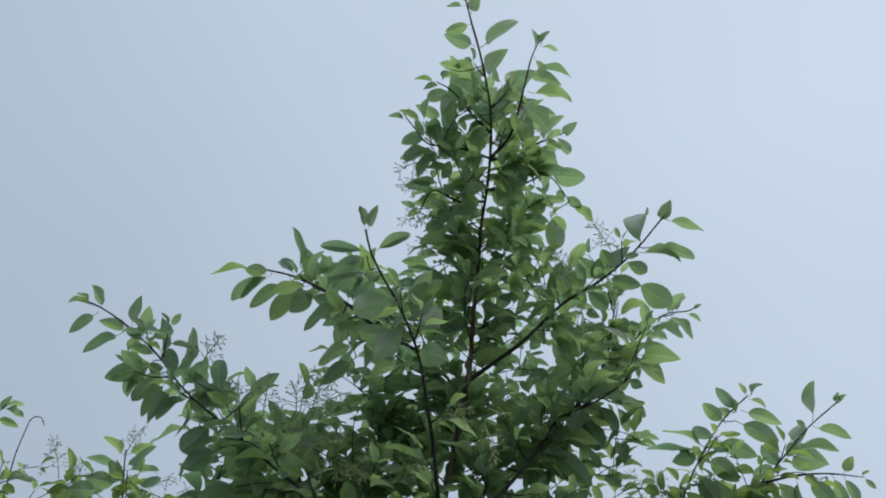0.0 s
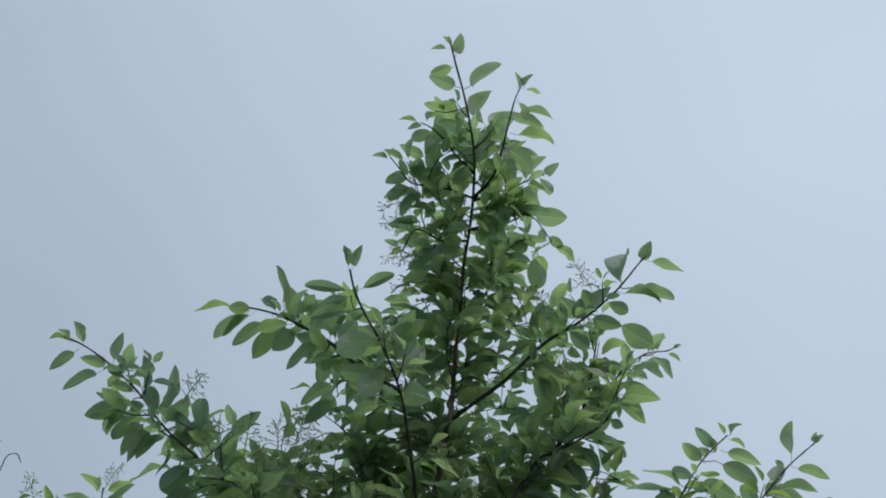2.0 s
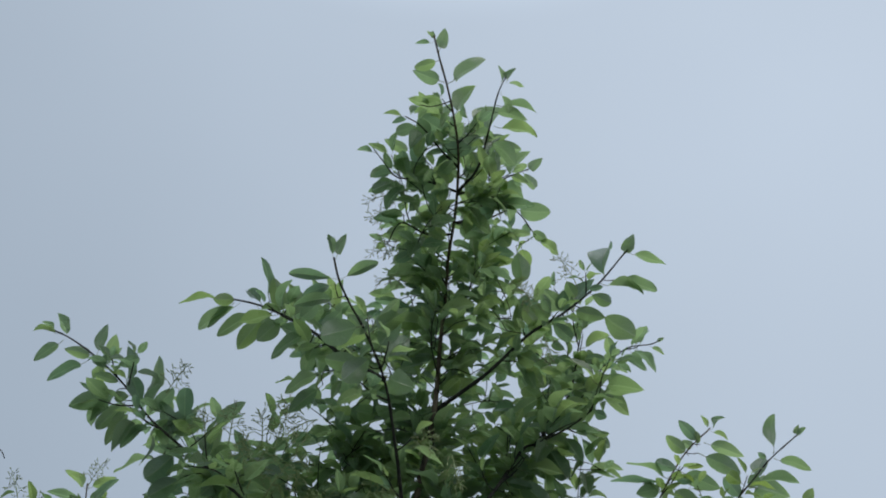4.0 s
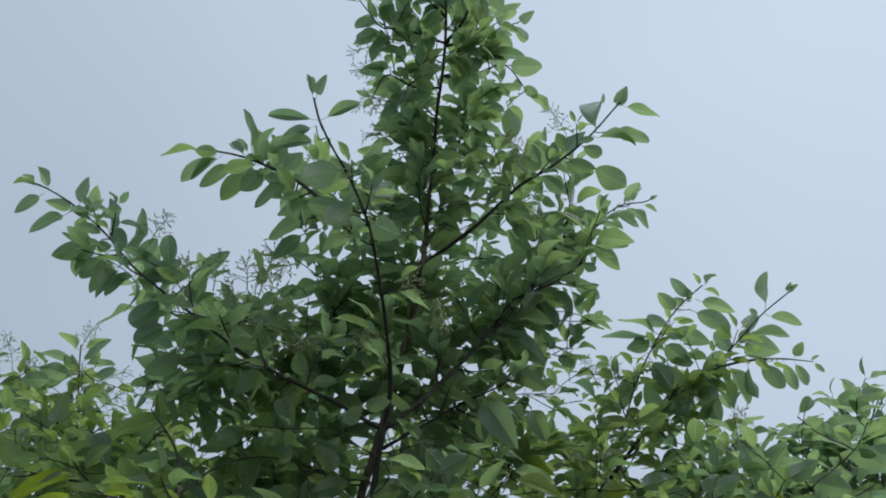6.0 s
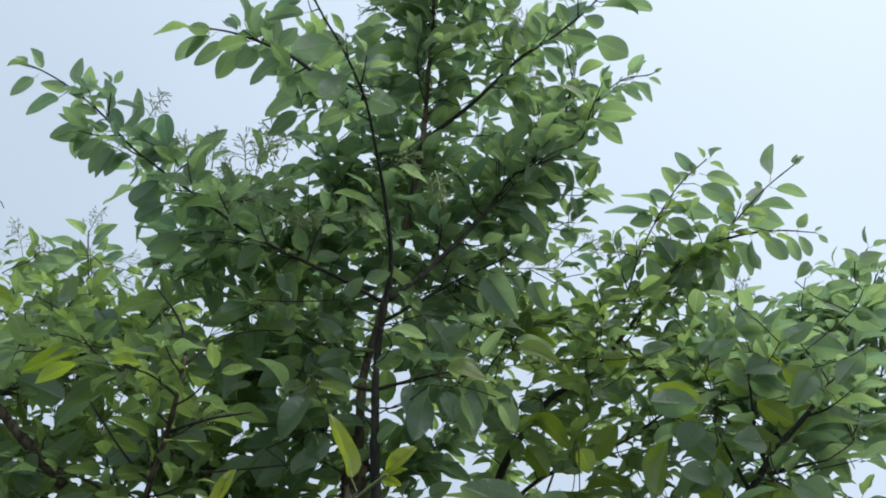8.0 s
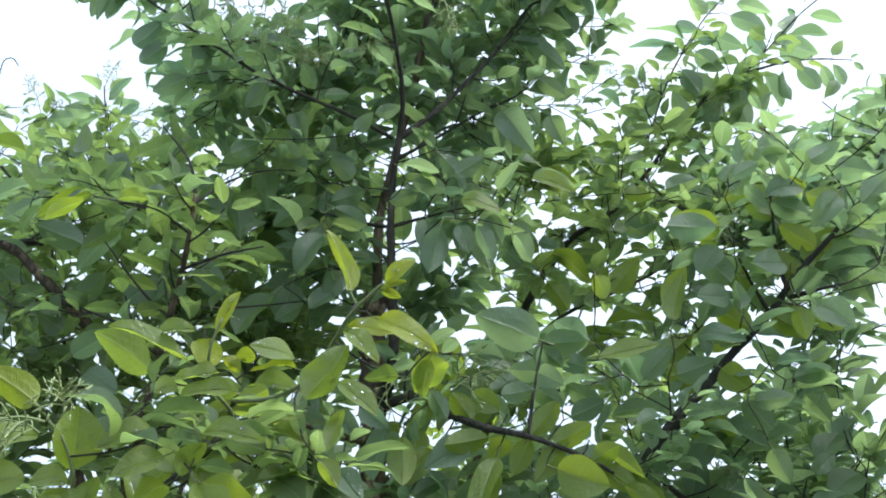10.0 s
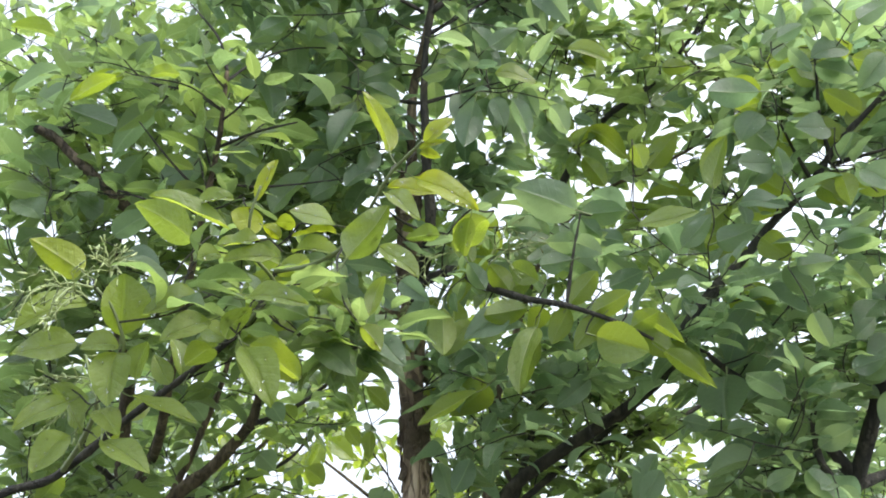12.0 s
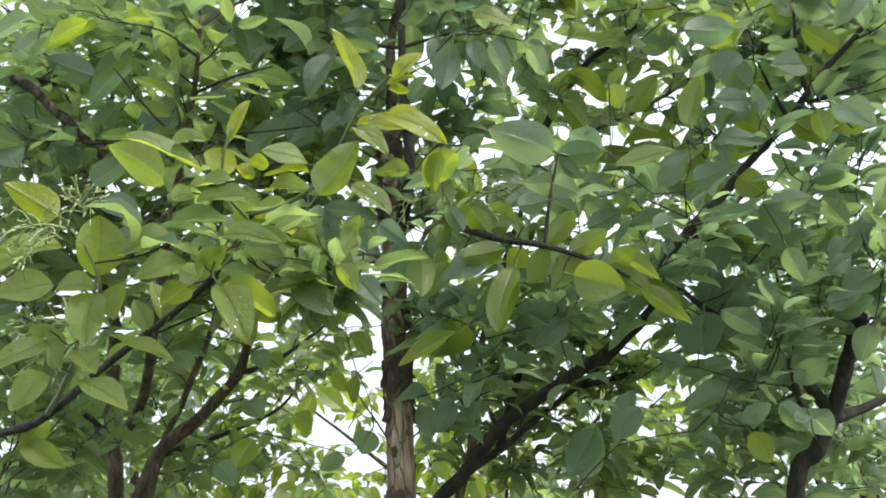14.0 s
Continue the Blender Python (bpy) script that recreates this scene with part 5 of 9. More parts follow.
lt_up = limb(tree_left, "limb", [(-0.544, 0.3, 1.694), (-0.589, 0.3, 1.864), (-0.578, 0.3, 2.237), (-0.58, 0.3, 2.3), (-0.595, 0.3, 2.387), (-0.618, 0.3, 2.494), (-0.625, 0.3, 2.533)], 0.01, 0.0015, 1.6)
leaves(lt_up, [
    ((-0.622, 0.3, 2.522), (-0.565, 0.29, 2.544), 0.022, -37, 0),
    ((-0.622, 0.3, 2.519), (-0.686, 0.311, 2.571), 0.023, 48, 0),
    ((-0.618, 0.3, 2.494), (-0.702, 0.297, 2.512), 0.024, 25, 0),
    ((-0.616, 0.3, 2.487), (-0.547, 0.31, 2.494), 0.024, -19, 0),
    ((-0.612, 0.3, 2.467), (-0.686, 0.29, 2.42), 0.031, 24, 0),
    ((-0.609, 0.3, 2.453), (-0.649, 0.289, 2.501), 0.026, 76, 0),
    ((-0.607, 0.3, 2.44), (-0.529, 0.3, 2.394), 0.032, -38, 0),
    ((-0.604, 0.3, 2.427), (-0.66, 0.312, 2.381), 0.028, 46, 0),
    ((-0.616, 0.3, 2.494), (-0.583, 0.291, 2.517), 0.014, -38, 0),
])
leaves(lt_up, [
    ((-0.601, 0.3, 2.414), (-0.559, 0.308, 2.445), 0.023, -60, 0),
    ((-0.597, 0.3, 2.4), (-0.554, 0.311, 2.368), 0.025, -72, 0),
    ((-0.593, 0.3, 2.375), (-0.637, 0.309, 2.341), 0.027, 48, 0),
    ((-0.583, 0.232, 2.448), (-0.541, 0.239, 2.51), 0.021, -32, 0),
    ((-0.658, 0.189, 2.413), (-0.583, 0.183, 2.394), 0.033, -65, 0),
    ((-0.544, 0.202, 2.396), (-0.502, 0.204, 2.42), 0.018, -54, 0),
    ((-0.678, 0.178, 2.378), (-0.601, 0.158, 2.366), 0.033, -60, 0),
    ((-0.715, 0.177, 2.357), (-0.645, 0.186, 2.33), 0.035, -69, 0),
    ((-0.352, 0.171, 2.315), (-0.288, 0.168, 2.335), 0.033, -56, 0),
])
leaves(lt_up, [
    ((-0.374, 0.176, 2.31), (-0.424, 0.162, 2.26), 0.036, 67, 0),
    ((-0.575, 0.174, 2.311), (-0.621, 0.167, 2.25), 0.039, 60, 0),
    ((-0.439, 0.173, 2.263), (-0.48, 0.151, 2.197), 0.039, 80, 0),
])
lt_dead = limb(tree_left, "limb", [(-0.503, -0.16, 1.956), (-0.483, -0.15, 1.947), (-0.456, -0.14, 1.92), (-0.417, -0.13, 1.882), (-0.382, -0.12, 1.847)], 0.0062, 0.0078, 1.0, LIMB_BARK)
lt_dead_foot = limb(tree_left, "limb", [(-0.578, 0.3, 2.16), (-0.585, 0.12, 2.09), (-0.55, -0.05, 2.01), (-0.503, -0.16, 1.956)], 0.0062, 0.0062)
yel = limb(tree_left, "shoot", [(-0.093, -0.38, 1.668), (-0.04, -0.46, 1.647), (0.005, -0.53, 1.64), (0.032, -0.56, 1.658), (0.056, -0.59, 1.68), (0.078, -0.61, 1.692), (0.087, -0.62, 1.695)], 0.0026, 0.0012)
leaves(yel, [
    ((0.06, -0.58, 1.694), (0.031, -0.58, 1.763), 0.019, 53, 2),
    ((0.078, -0.58, 1.706), (0.109, -0.58, 1.733), 0.014, 84, 2),
    ((0.075, -0.58, 1.706), (0.102, -0.58, 1.713), 0.007, 86, 2),
    ((0.076, -0.58, 1.704), (0.097, -0.58, 1.699), 0.009, -47, 2),
    ((0.044, -0.581, 1.675), (0.095, -0.57, 1.67), 0.020, 63, 2),
    ((0.068, -0.579, 1.687), (0.128, -0.59, 1.646), 0.024, 66, 2),
    ((0.045, -0.577, 1.675), (0.082, -0.6, 1.637), 0.018, 41, 1),
    ((0.013, -0.58, 1.604), (0.054, -0.58, 1.658), 0.030, -54, 1),
    ((0.102, -0.58, 1.631), (0.068, -0.58, 1.629), 0.016, 39, 1),
], 6, True)
leaves(yel, [
    ((0.14, -0.583, 1.648), (0.107, -0.56, 1.622), 0.028, 25, 1),
    ((0.122, -0.583, 1.651), (0.114, -0.56, 1.618), 0.020, -126, 1),
], 6, True)
rt = limb(tree_right, "trunk", [(0.53, 0.12, 0), (0.53, 0.1, 0.8), (0.537, 0.08, 1.34), (0.572, 0.06, 1.426), (0.598, 0.05, 1.474), (0.623, 0.02, 1.557), (0.64, 0, 1.614)], 0.026, 0.0095)
rt_l = limb(tree_right, "limb", [(0.592, 0.05, 1.482), (0.549, 0.03, 1.534), (0.5, 0, 1.566), (0.443, -0.04, 1.595), (0.402, -0.08, 1.615), (0.356, -0.12, 1.645)], 0.009, 0.0025)
leaves(rt_l, [
    ((0.458, -0.052, 1.641), (0.436, 0.025, 1.562), 0.061, 32, 0),
    ((0.523, 0.007, 1.581), (0.494, 0.005, 1.49), 0.041, -75, 0),
    ((0.509, 0.014, 1.517), (0.391, 0.01, 1.493), 0.046, 44, 0),
    ((0.424, -0.047, 1.587), (0.494, -0.042, 1.657), 0.038, 73, 0),
    ((0.392, -0.08, 1.614), (0.455, -0.068, 1.623), 0.029, -82, 0),
    ((0.392, -0.092, 1.626), (0.349, -0.133, 1.585), 0.032, -64, 0),
    ((0.365, -0.106, 1.622), (0.401, -0.125, 1.686), 0.036, -69, 0),
    ((0.372, -0.113, 1.642), (0.323, -0.087, 1.624), 0.031, 72, 0),
    ((0.465, -0.018, 1.576), (0.532, -0.004, 1.594), 0.030, -88, 0),
])
leaves(rt_l, [
    ((0.414, -0.064, 1.594), (0.439, -0.065, 1.669), 0.034, 85, 0),
    ((0.541, 0.03, 1.528), (0.589, 0.027, 1.567), 0.031, 87, 0),
    ((0.543, 0.02, 1.55), (0.478, 0.027, 1.517), 0.031, 88, 0),
    ((0.523, -0.032, 1.668), (0.478, -0.041, 1.677), 0.023, 71, 0),
    ((0.393, -0.112, 1.642), (0.432, -0.104, 1.66), 0.019, -88, 0),
    ((0.448, -0.103, 1.622), (0.53, -0.093, 1.585), 0.034, -37, 0),
    ((0.543, -0.133, 1.588), (0.597, -0.125, 1.606), 0.026, -88, 0),
    ((0.563, -0.085, 1.58), (0.621, -0.075, 1.608), 0.028, 86, 0),
    ((0.552, -0.125, 1.623), (0.593, -0.119, 1.657), 0.022, 82, 0),
])
leaves(rt_l, [
    ((0.494, -0.121, 1.495), (0.542, -0.135, 1.522), 0.029, -85, 0),
    ((0.508, -0.157, 1.433), (0.472, -0.171, 1.47), 0.026, 60, 0),
    ((0.425, -0.144, 1.45), (0.465, -0.154, 1.472), 0.023, -87, 0),
    ((0.379, -0.12, 1.446), (0.411, -0.117, 1.429), 0.019, -79, 0),
    ((0.34, -0.117, 1.539), (0.381, -0.12, 1.529), 0.021, -82, 0),
    ((0.394, -0.108, 1.524), (0.436, -0.114, 1.528), 0.021, -84, 0),
    ((0.286, -0.123, 1.432), (0.316, -0.116, 1.479), 0.027, 76, 0),
    ((0.41, -0.128, 1.632), (0.446, -0.14, 1.679), 0.029, -77, 0),
])
rt_r = limb(tree_right, "limb", [(0.597, 0.05, 1.467), (0.653, 0.08, 1.483), (0.719, 0.1, 1.51)], 0.009, 0.004)
rt_b = limb(tree_right, "limb", [(0.356, -0.12, 1.645), (0.398, -0.11, 1.697), (0.448, -0.1, 1.747), (0.49, -0.1, 1.796), (0.541, -0.12, 1.841), (0.58, -0.13, 1.89), (0.618, -0.14, 1.928), (0.665, -0.15, 1.981)], 0.0078, 0.003)
leaves(rt_b, [
    ((0.506, -0.128, 1.949), (0.429, -0.109, 1.993), 0.044, 67, 1),
    ((0.413, -0.1, 1.827), (0.438, -0.125, 1.912), 0.035, -23, 1),
    ((0.499, -0.102, 1.687), (0.41, -0.112, 1.692), 0.045, 74, 1),
    ((0.566, -0.125, 1.865), (0.582, -0.124, 1.802), 0.031, -64, 1),
    ((0.532, -0.12, 1.848), (0.59, -0.109, 1.811), 0.030, -57, 1),
    ((0.527, -0.112, 1.815), (0.467, -0.132, 1.848), 0.037, 54, 1),
    ((0.515, -0.106, 1.807), (0.442, -0.127, 1.812), 0.037, 66, 1),
    ((0.581, -0.126, 1.849), (0.629, -0.136, 1.814), 0.034, -69, 1),
    ((0.586, -0.134, 1.894), (0.647, -0.131, 1.959), 0.034, -71, 1),
])
leaves(rt_b, [
    ((0.619, -0.139, 1.918), (0.568, -0.131, 1.965), 0.032, 64, 1),
    ((0.465, -0.1, 1.78), (0.5, -0.138, 1.729), 0.037, 80, 1),
    ((0.466, -0.1, 1.747), (0.398, -0.107, 1.767), 0.037, 68, 1),
    ((0.587, -0.13, 1.884), (0.534, -0.154, 1.914), 0.034, 46, 1),
    ((0.492, -0.121, 1.897), (0.442, -0.173, 1.917), 0.039, 37, 1),
    ((0.451, -0.1, 1.83), (0.393, -0.105, 1.784), 0.033, 85, 1),
    ((0.518, -0.118, 1.858), (0.495, -0.133, 1.91), 0.030, 37, 1),
    ((0.484, -0.168, 2.012), (0.515, -0.166, 2.043), 0.019, -82, 0),
    ((0.484, -0.191, 1.979), (0.524, -0.191, 2.017), 0.025, -78, 0),
])
leaves(rt_b, [
    ((0.485, -0.193, 1.893), (0.53, -0.204, 1.87), 0.026, -67, 0),
    ((0.594, -0.188, 1.796), (0.57, -0.2, 1.832), 0.022, 39, 0),
    ((0.385, -0.19, 1.736), (0.448, -0.186, 1.76), 0.032, -78, 0),
    ((0.346, -0.194, 1.725), (0.392, -0.194, 1.775), 0.027, -85, 0),
    ((0.446, -0.153, 1.818), (0.489, -0.143, 1.866), 0.027, 84, 0),
    ((0.477, -0.219, 1.804), (0.475, -0.213, 1.852), 0.021, -39, 0),
    ((0.528, -0.18, 1.733), (0.58, -0.197, 1.742), 0.025, -74, 0),
    ((0.505, -0.201, 1.747), (0.551, -0.21, 1.749), 0.018, -32, 0),
    ((0.466, -0.224, 1.695), (0.521, -0.224, 1.701), 0.026, -75, 0),
])
leaves(rt_b, [
    ((0.475, -0.156, 1.725), (0.509, -0.163, 1.676), 0.030, -78, 0),
    ((0.439, -0.16, 1.694), (0.502, -0.154, 1.658), 0.028, -21, 0),
    ((0.485, -0.219, 1.651), (0.505, -0.21, 1.603), 0.026, -47, 0),
    ((0.471, -0.233, 1.916), (0.394, -0.243, 1.916), 0.037, 67, 0),
    ((0.44, -0.172, 1.923), (0.477, -0.19, 1.859), 0.037, -87, 0),
    ((0.526, -0.209, 1.964), (0.579, -0.216, 1.939), 0.031, -65, 0),
    ((0.624, -0.186, 2.025), (0.695, -0.171, 2.02), 0.033, -59, 0),
    ((0.58, -0.226, 2.007), (0.636, -0.22, 2.04), 0.026, -80, 0),
    ((0.74, -0.181, 2.123), (0.68, -0.171, 2.109), 0.022, 24, 0),
])
leaves(rt_b, [
    ((0.689, -0.196, 2.076), (0.746, -0.182, 2.049), 0.032, -48, 0),
    ((0.486, -0.211, 1.997), (0.526, -0.214, 2.017), 0.021, -73, 0),
    ((0.497, -0.222, 1.987), (0.529, -0.215, 1.95), 0.019, -52, 0),
    ((0.541, -0.202, 2.078), (0.559, -0.212, 2.009), 0.033, 89, 0),
    ((0.71, -0.226, 2.133), (0.755, -0.222, 2.149), 0.020, -69, 0),
    ((0.634, -0.192, 2.121), (0.663, -0.188, 2.155), 0.017, 88, 0),
    ((0.631, -0.209, 1.98), (0.582, -0.211, 1.922), 0.032, -86, 0),
    ((0.699, -0.228, 2.004), (0.644, -0.221, 1.949), 0.034, 86, 0),
])
rt_b1 = limb(tree_right, "limb", [(0.571, -0.12, 1.863), (0.606, -0.13, 1.869), (0.645, -0.14, 1.875)], 0.0035, 0.0015)
rt_b2 = limb(tree_right, "limb", [(0.541, -0.12, 1.841), (0.518, -0.14, 1.874), (0.499, -0.16, 1.905)], 0.003, 0.0012)
rt_b3 = limb(tree_right, "limb", [(0.57, -0.12, 1.871), (0.556, -0.14, 1.92), (0.555, -0.15, 1.972), (0.555, -0.16, 2.025)], 0.003, 0.0012)
leaves(rt_b3, [
    ((0.549, -0.156, 1.999), (0.585, -0.207, 1.989), 0.035, -63, 1),
    ((0.563, -0.149, 1.955), (0.525, -0.131, 2.027), 0.037, 81, 1),
    ((0.565, -0.14, 1.922), (0.502, -0.183, 1.886), 0.034, 84, 1),
    ((0.557, -0.149, 1.953), (0.556, -0.14, 2.054), 0.039, 3, 1),
    ((0.593, -0.155, 2.003), (0.631, -0.195, 1.958), 0.037, -82, 1),
    ((0.551, -0.137, 1.919), (0.592, -0.133, 1.88), 0.030, -56, 1),
    ((0.539, -0.158, 2.016), (0.498, -0.123, 2.008), 0.030, 58, 1),
])
leaves(rt_b3, [
    ((0.298, -0.2, 1.779), (0.249, -0.2, 1.807), 0.035, 44, 0),
    ((0.392, -0.2, 1.793), (0.417, -0.2, 1.874), 0.026, -75, 1),
    ((0.48, -0.2, 1.916), (0.409, -0.2, 1.943), 0.044, 30, 1),
    ((0.468, -0.2, 1.913), (0.436, -0.2, 1.867), 0.037, -68, 0),
    ((0.552, -0.197, 1.88), (0.496, -0.22, 1.872), 0.037, -80, 0),
    ((0.591, -0.197, 1.993), (0.528, -0.22, 1.966), 0.036, -73, 0),
    ((0.547, -0.2, 1.828), (0.556, -0.2, 1.778), 0.028, 43, 1),
    ((0.567, -0.197, 1.83), (0.608, -0.22, 1.785), 0.039, 70, 0),
    ((0.304, -0.2, 1.877), (0.315, -0.2, 1.837), 0.027, -51, 1),
], 2, True)
leaves(rt_b3, [
    ((0.287, -0.197, 1.759), (0.373, -0.22, 1.77), 0.033, 61, 1),
    ((0.479, -0.197, 1.836), (0.425, -0.22, 1.831), 0.034, -80, 0),
    ((0.414, -0.197, 1.788), (0.477, -0.22, 1.771), 0.031, 59, 0),
], 2, True)
leaves(low_r_up, [
    ((0.128, -0.17, 1.97), (0.145, -0.17, 1.917), 0.026, 77, 0),
    ((0.15, -0.17, 1.97), (0.176, -0.17, 1.906), 0.027, -55, 0),
    ((0.201, -0.17, 1.954), (0.227, -0.17, 1.903), 0.029, -50, 0),
    ((0.123, -0.17, 2.003), (0.19, -0.17, 1.979), 0.028, 72, 1),
    ((0.219, -0.17, 2.032), (0.292, -0.17, 2.005), 0.027, 75, 1),
    ((0.328, -0.167, 1.645), (0.242, -0.19, 1.627), 0.046, -65, 0),
    ((0.282, -0.167, 1.659), (0.344, -0.19, 1.621), 0.026, 46, 1),
    ((0.317, -0.167, 1.633), (0.368, -0.19, 1.565), 0.029, 51, 1),
    ((0.175, -0.17, 1.659), (0.152, -0.17, 1.57), 0.034, -74, 1),
], 2, True)
leaves(low_r_up, [
    ((0.149, -0.167, 1.673), (0.087, -0.19, 1.63), 0.040, -63, 0),
], 2, True)
leaves(rt_l, [
    ((0.415, -0.077, 1.609), (0.404, -0.1, 1.539), 0.065, 3, 0),
    ((0.501, -0.08, 1.559), (0.483, -0.08, 1.499), 0.037, -58, 0),
    ((0.236, -0.08, 1.383), (0.265, -0.08, 1.463), 0.050, -78, 0),
    ((0.325, -0.08, 1.517), (0.287, -0.08, 1.432), 0.029, -56, 0),
    ((0.458, -0.077, 1.496), (0.373, -0.1, 1.469), 0.039, -47, 0),
    ((0.45, -0.08, 1.453), (0.475, -0.08, 1.407), 0.035, -52, 1),
    ((0.571, -0.077, 1.589), (0.62, -0.1, 1.603), 0.038, 66, 0),
    ((0.503, -0.077, 1.521), (0.556, -0.1, 1.532), 0.035, 58, 0),
    ((0.624, -0.08, 1.581), (0.598, -0.08, 1.526), 0.035, -50, 0),
], 0, True)
leaves(rt_l, [
    ((0.643, -0.077, 1.644), (0.583, -0.1, 1.608), 0.041, -49, 0),
    ((0.624, -0.077, 1.699), (0.578, -0.1, 1.645), 0.038, -33, 0),
    ((0.646, -0.08, 1.711), (0.61, -0.08, 1.678), 0.037, 58, 0),
    ((0.561, -0.08, 1.43), (0.51, -0.08, 1.47), 0.040, 37, 0),
    ((0.429, -0.08, 1.557), (0.472, -0.08, 1.588), 0.031, -55, 0),
], 0, True)
bk = limb(tree_rear, "trunk", [(-0.03, 0.42, 0), (-0.02, 0.4, 0.9), (-0.01, 0.38, 1.25), (0.015, 0.36, 1.365), (0.067, 0.33, 1.418), (0.13, 0.3, 1.489), (0.183, 0.28, 1.525), (0.267, 0.25, 1.574), (0.323, 0.24, 1.607), (0.374, 0.22, 1.648), (0.435, 0.2, 1.715), (0.478, 0.2, 1.789)], 0.021, 0.008, 1.0, TWIG)
bk_b = limb(tree_rear, "limb", [(0.067, 0.33, 1.418), (0.128, 0.36, 1.457), (0.20, 0.39, 1.515), (0.27, 0.41, 1.565), (0.35, 0.42, 1.632), (0.44, 0.43, 1.722)], 0.0075, 0.0025, 1.0, TWIG)
bk_f = limb(tree_rear, "limb", [(0.128, 0.36, 1.457), (0.179, 0.48, 1.637), (0.245, 0.58, 1.811), (0.316, 0.62, 1.99), (0.389, 0.62, 2.168)], 0.007, 0.002)
bk_g = limb(tree_rear, "limb", [(0.27, 0.41, 1.565), (0.418, 0.48, 1.609), (0.551, 0.54, 1.689), (0.67, 0.58, 1.794)], 0.006, 0.002)
rt_k = limb(tree_right, "limb", [(0.583, 0.06, 1.449), (0.595, 0.2, 1.532), (0.62, 0.3, 1.645), (0.626, 0.34, 1.76)], 0.007, 0.002)
lt_k = limb(tree_left, "limb", [(-0.553, 0.33, 1.49), (-0.713, 0.5, 1.601), (-0.851, 0.6, 1.747), (-0.927, 0.62, 1.866)], 0.007, 0.002)
lt_m = limb(tree_left, "limb", [(-0.508, 0.44, 1.475), (-0.431, 0.6, 1.525), (-0.331, 0.66, 1.584), (-0.278, 0.68, 1.68)], 0.007, 0.002)
bk_tw = limb(tree_rear, "limb", [(0.13, 0.3, 1.489), (0.109, 0.28, 1.545), (0.098, 0.26, 1.608), (0.096, 0.25, 1.663)], 0.004, 0.0015)
bk_c = limb(tree_rear, "limb", [(-0.01, 0.38, 1.2), (0.074, 0.34, 1.43), (0.095, 0.31, 1.539), (0.118, 0.29, 1.67), (0.2, 0.27, 1.882), (0.263, 0.25, 1.951), (0.322, 0.23, 1.985), (0.389, 0.21, 2.006), (0.472, 0.2, 2.047), (0.541, 0.2, 2.12), (0.46, 0.2, 2.225), (0.501, 0.2, 2.379), (0.559, 0.2, 2.498), (0.616, 0.2, 2.582), (0.679, 0.2, 2.644)], 0.01, 0.0015, 2.2)
leaves(bk_c, [
    ((0.675, 0.2, 2.641), (0.663, 0.195, 2.673), 0.012, 3, 0),
    ((0.68, 0.2, 2.641), (0.718, 0.205, 2.676), 0.018, -32, 0),
    ((0.678, 0.2, 2.638), (0.708, 0.194, 2.61), 0.014, -17, 0),
    ((0.649, 0.2, 2.604), (0.612, 0.193, 2.657), 0.024, 48, 0),
    ((0.642, 0.2, 2.597), (0.644, 0.198, 2.636), 0.016, -56, 0),
    ((0.658, 0.2, 2.608), (0.734, 0.194, 2.572), 0.029, -37, 0),
    ((0.621, 0.2, 2.575), (0.58, 0.195, 2.619), 0.028, 50, 0),
    ((0.636, 0.2, 2.596), (0.615, 0.221, 2.624), 0.019, 77, 0),
    ((0.642, 0.2, 2.582), (0.712, 0.18, 2.523), 0.037, -61, 0),
])
leaves(bk_c, [
    ((0.599, 0.2, 2.539), (0.545, 0.184, 2.548), 0.025, 48, 0),
    ((0.578, 0.2, 2.518), (0.495, 0.221, 2.567), 0.028, -6, 0),
    ((0.571, 0.2, 2.509), (0.457, 0.222, 2.525), 0.033, -8, 0),
    ((0.593, 0.2, 2.539), (0.68, 0.223, 2.514), 0.035, -48, 0),
    ((0.571, 0.2, 2.504), (0.623, 0.195, 2.442), 0.039, -61, 0),
    ((0.578, 0.2, 2.518), (0.628, 0.21, 2.526), 0.021, -57, 0),
    ((0.559, 0.2, 2.498), (0.503, 0.212, 2.491), 0.030, 58, 0),
    ((0.543, 0.2, 2.464), (0.574, 0.186, 2.385), 0.038, -84, 0),
    ((0.535, 0.2, 2.444), (0.63, 0.212, 2.394), 0.045, -53, 0),
])
leaves(bk_c, [
    ((0.527, 0.2, 2.431), (0.474, 0.211, 2.385), 0.031, 67, 0),
    ((0.512, 0.2, 2.392), (0.442, 0.205, 2.345), 0.033, 69, 0),
    ((0.52, 0.2, 2.418), (0.552, 0.199, 2.33), 0.033, -68, 0),
    ((0.2, 0.108, 2.093), (0.254, 0.1, 2.035), 0.036, -76, 1),
    ((0.249, 0.112, 2.192), (0.328, 0.112, 2.166), 0.032, -22, 1),
    ((0.258, 0.142, 2.188), (0.315, 0.135, 2.152), 0.026, -24, 1),
    ((0.237, 0.148, 2.024), (0.284, 0.135, 2.047), 0.027, -63, 1),
    ((0.258, 0.102, 2.047), (0.332, 0.077, 1.97), 0.042, -43, 1),
    ((0.256, 0.089, 1.992), (0.296, 0.098, 1.933), 0.032, -63, 1),
])
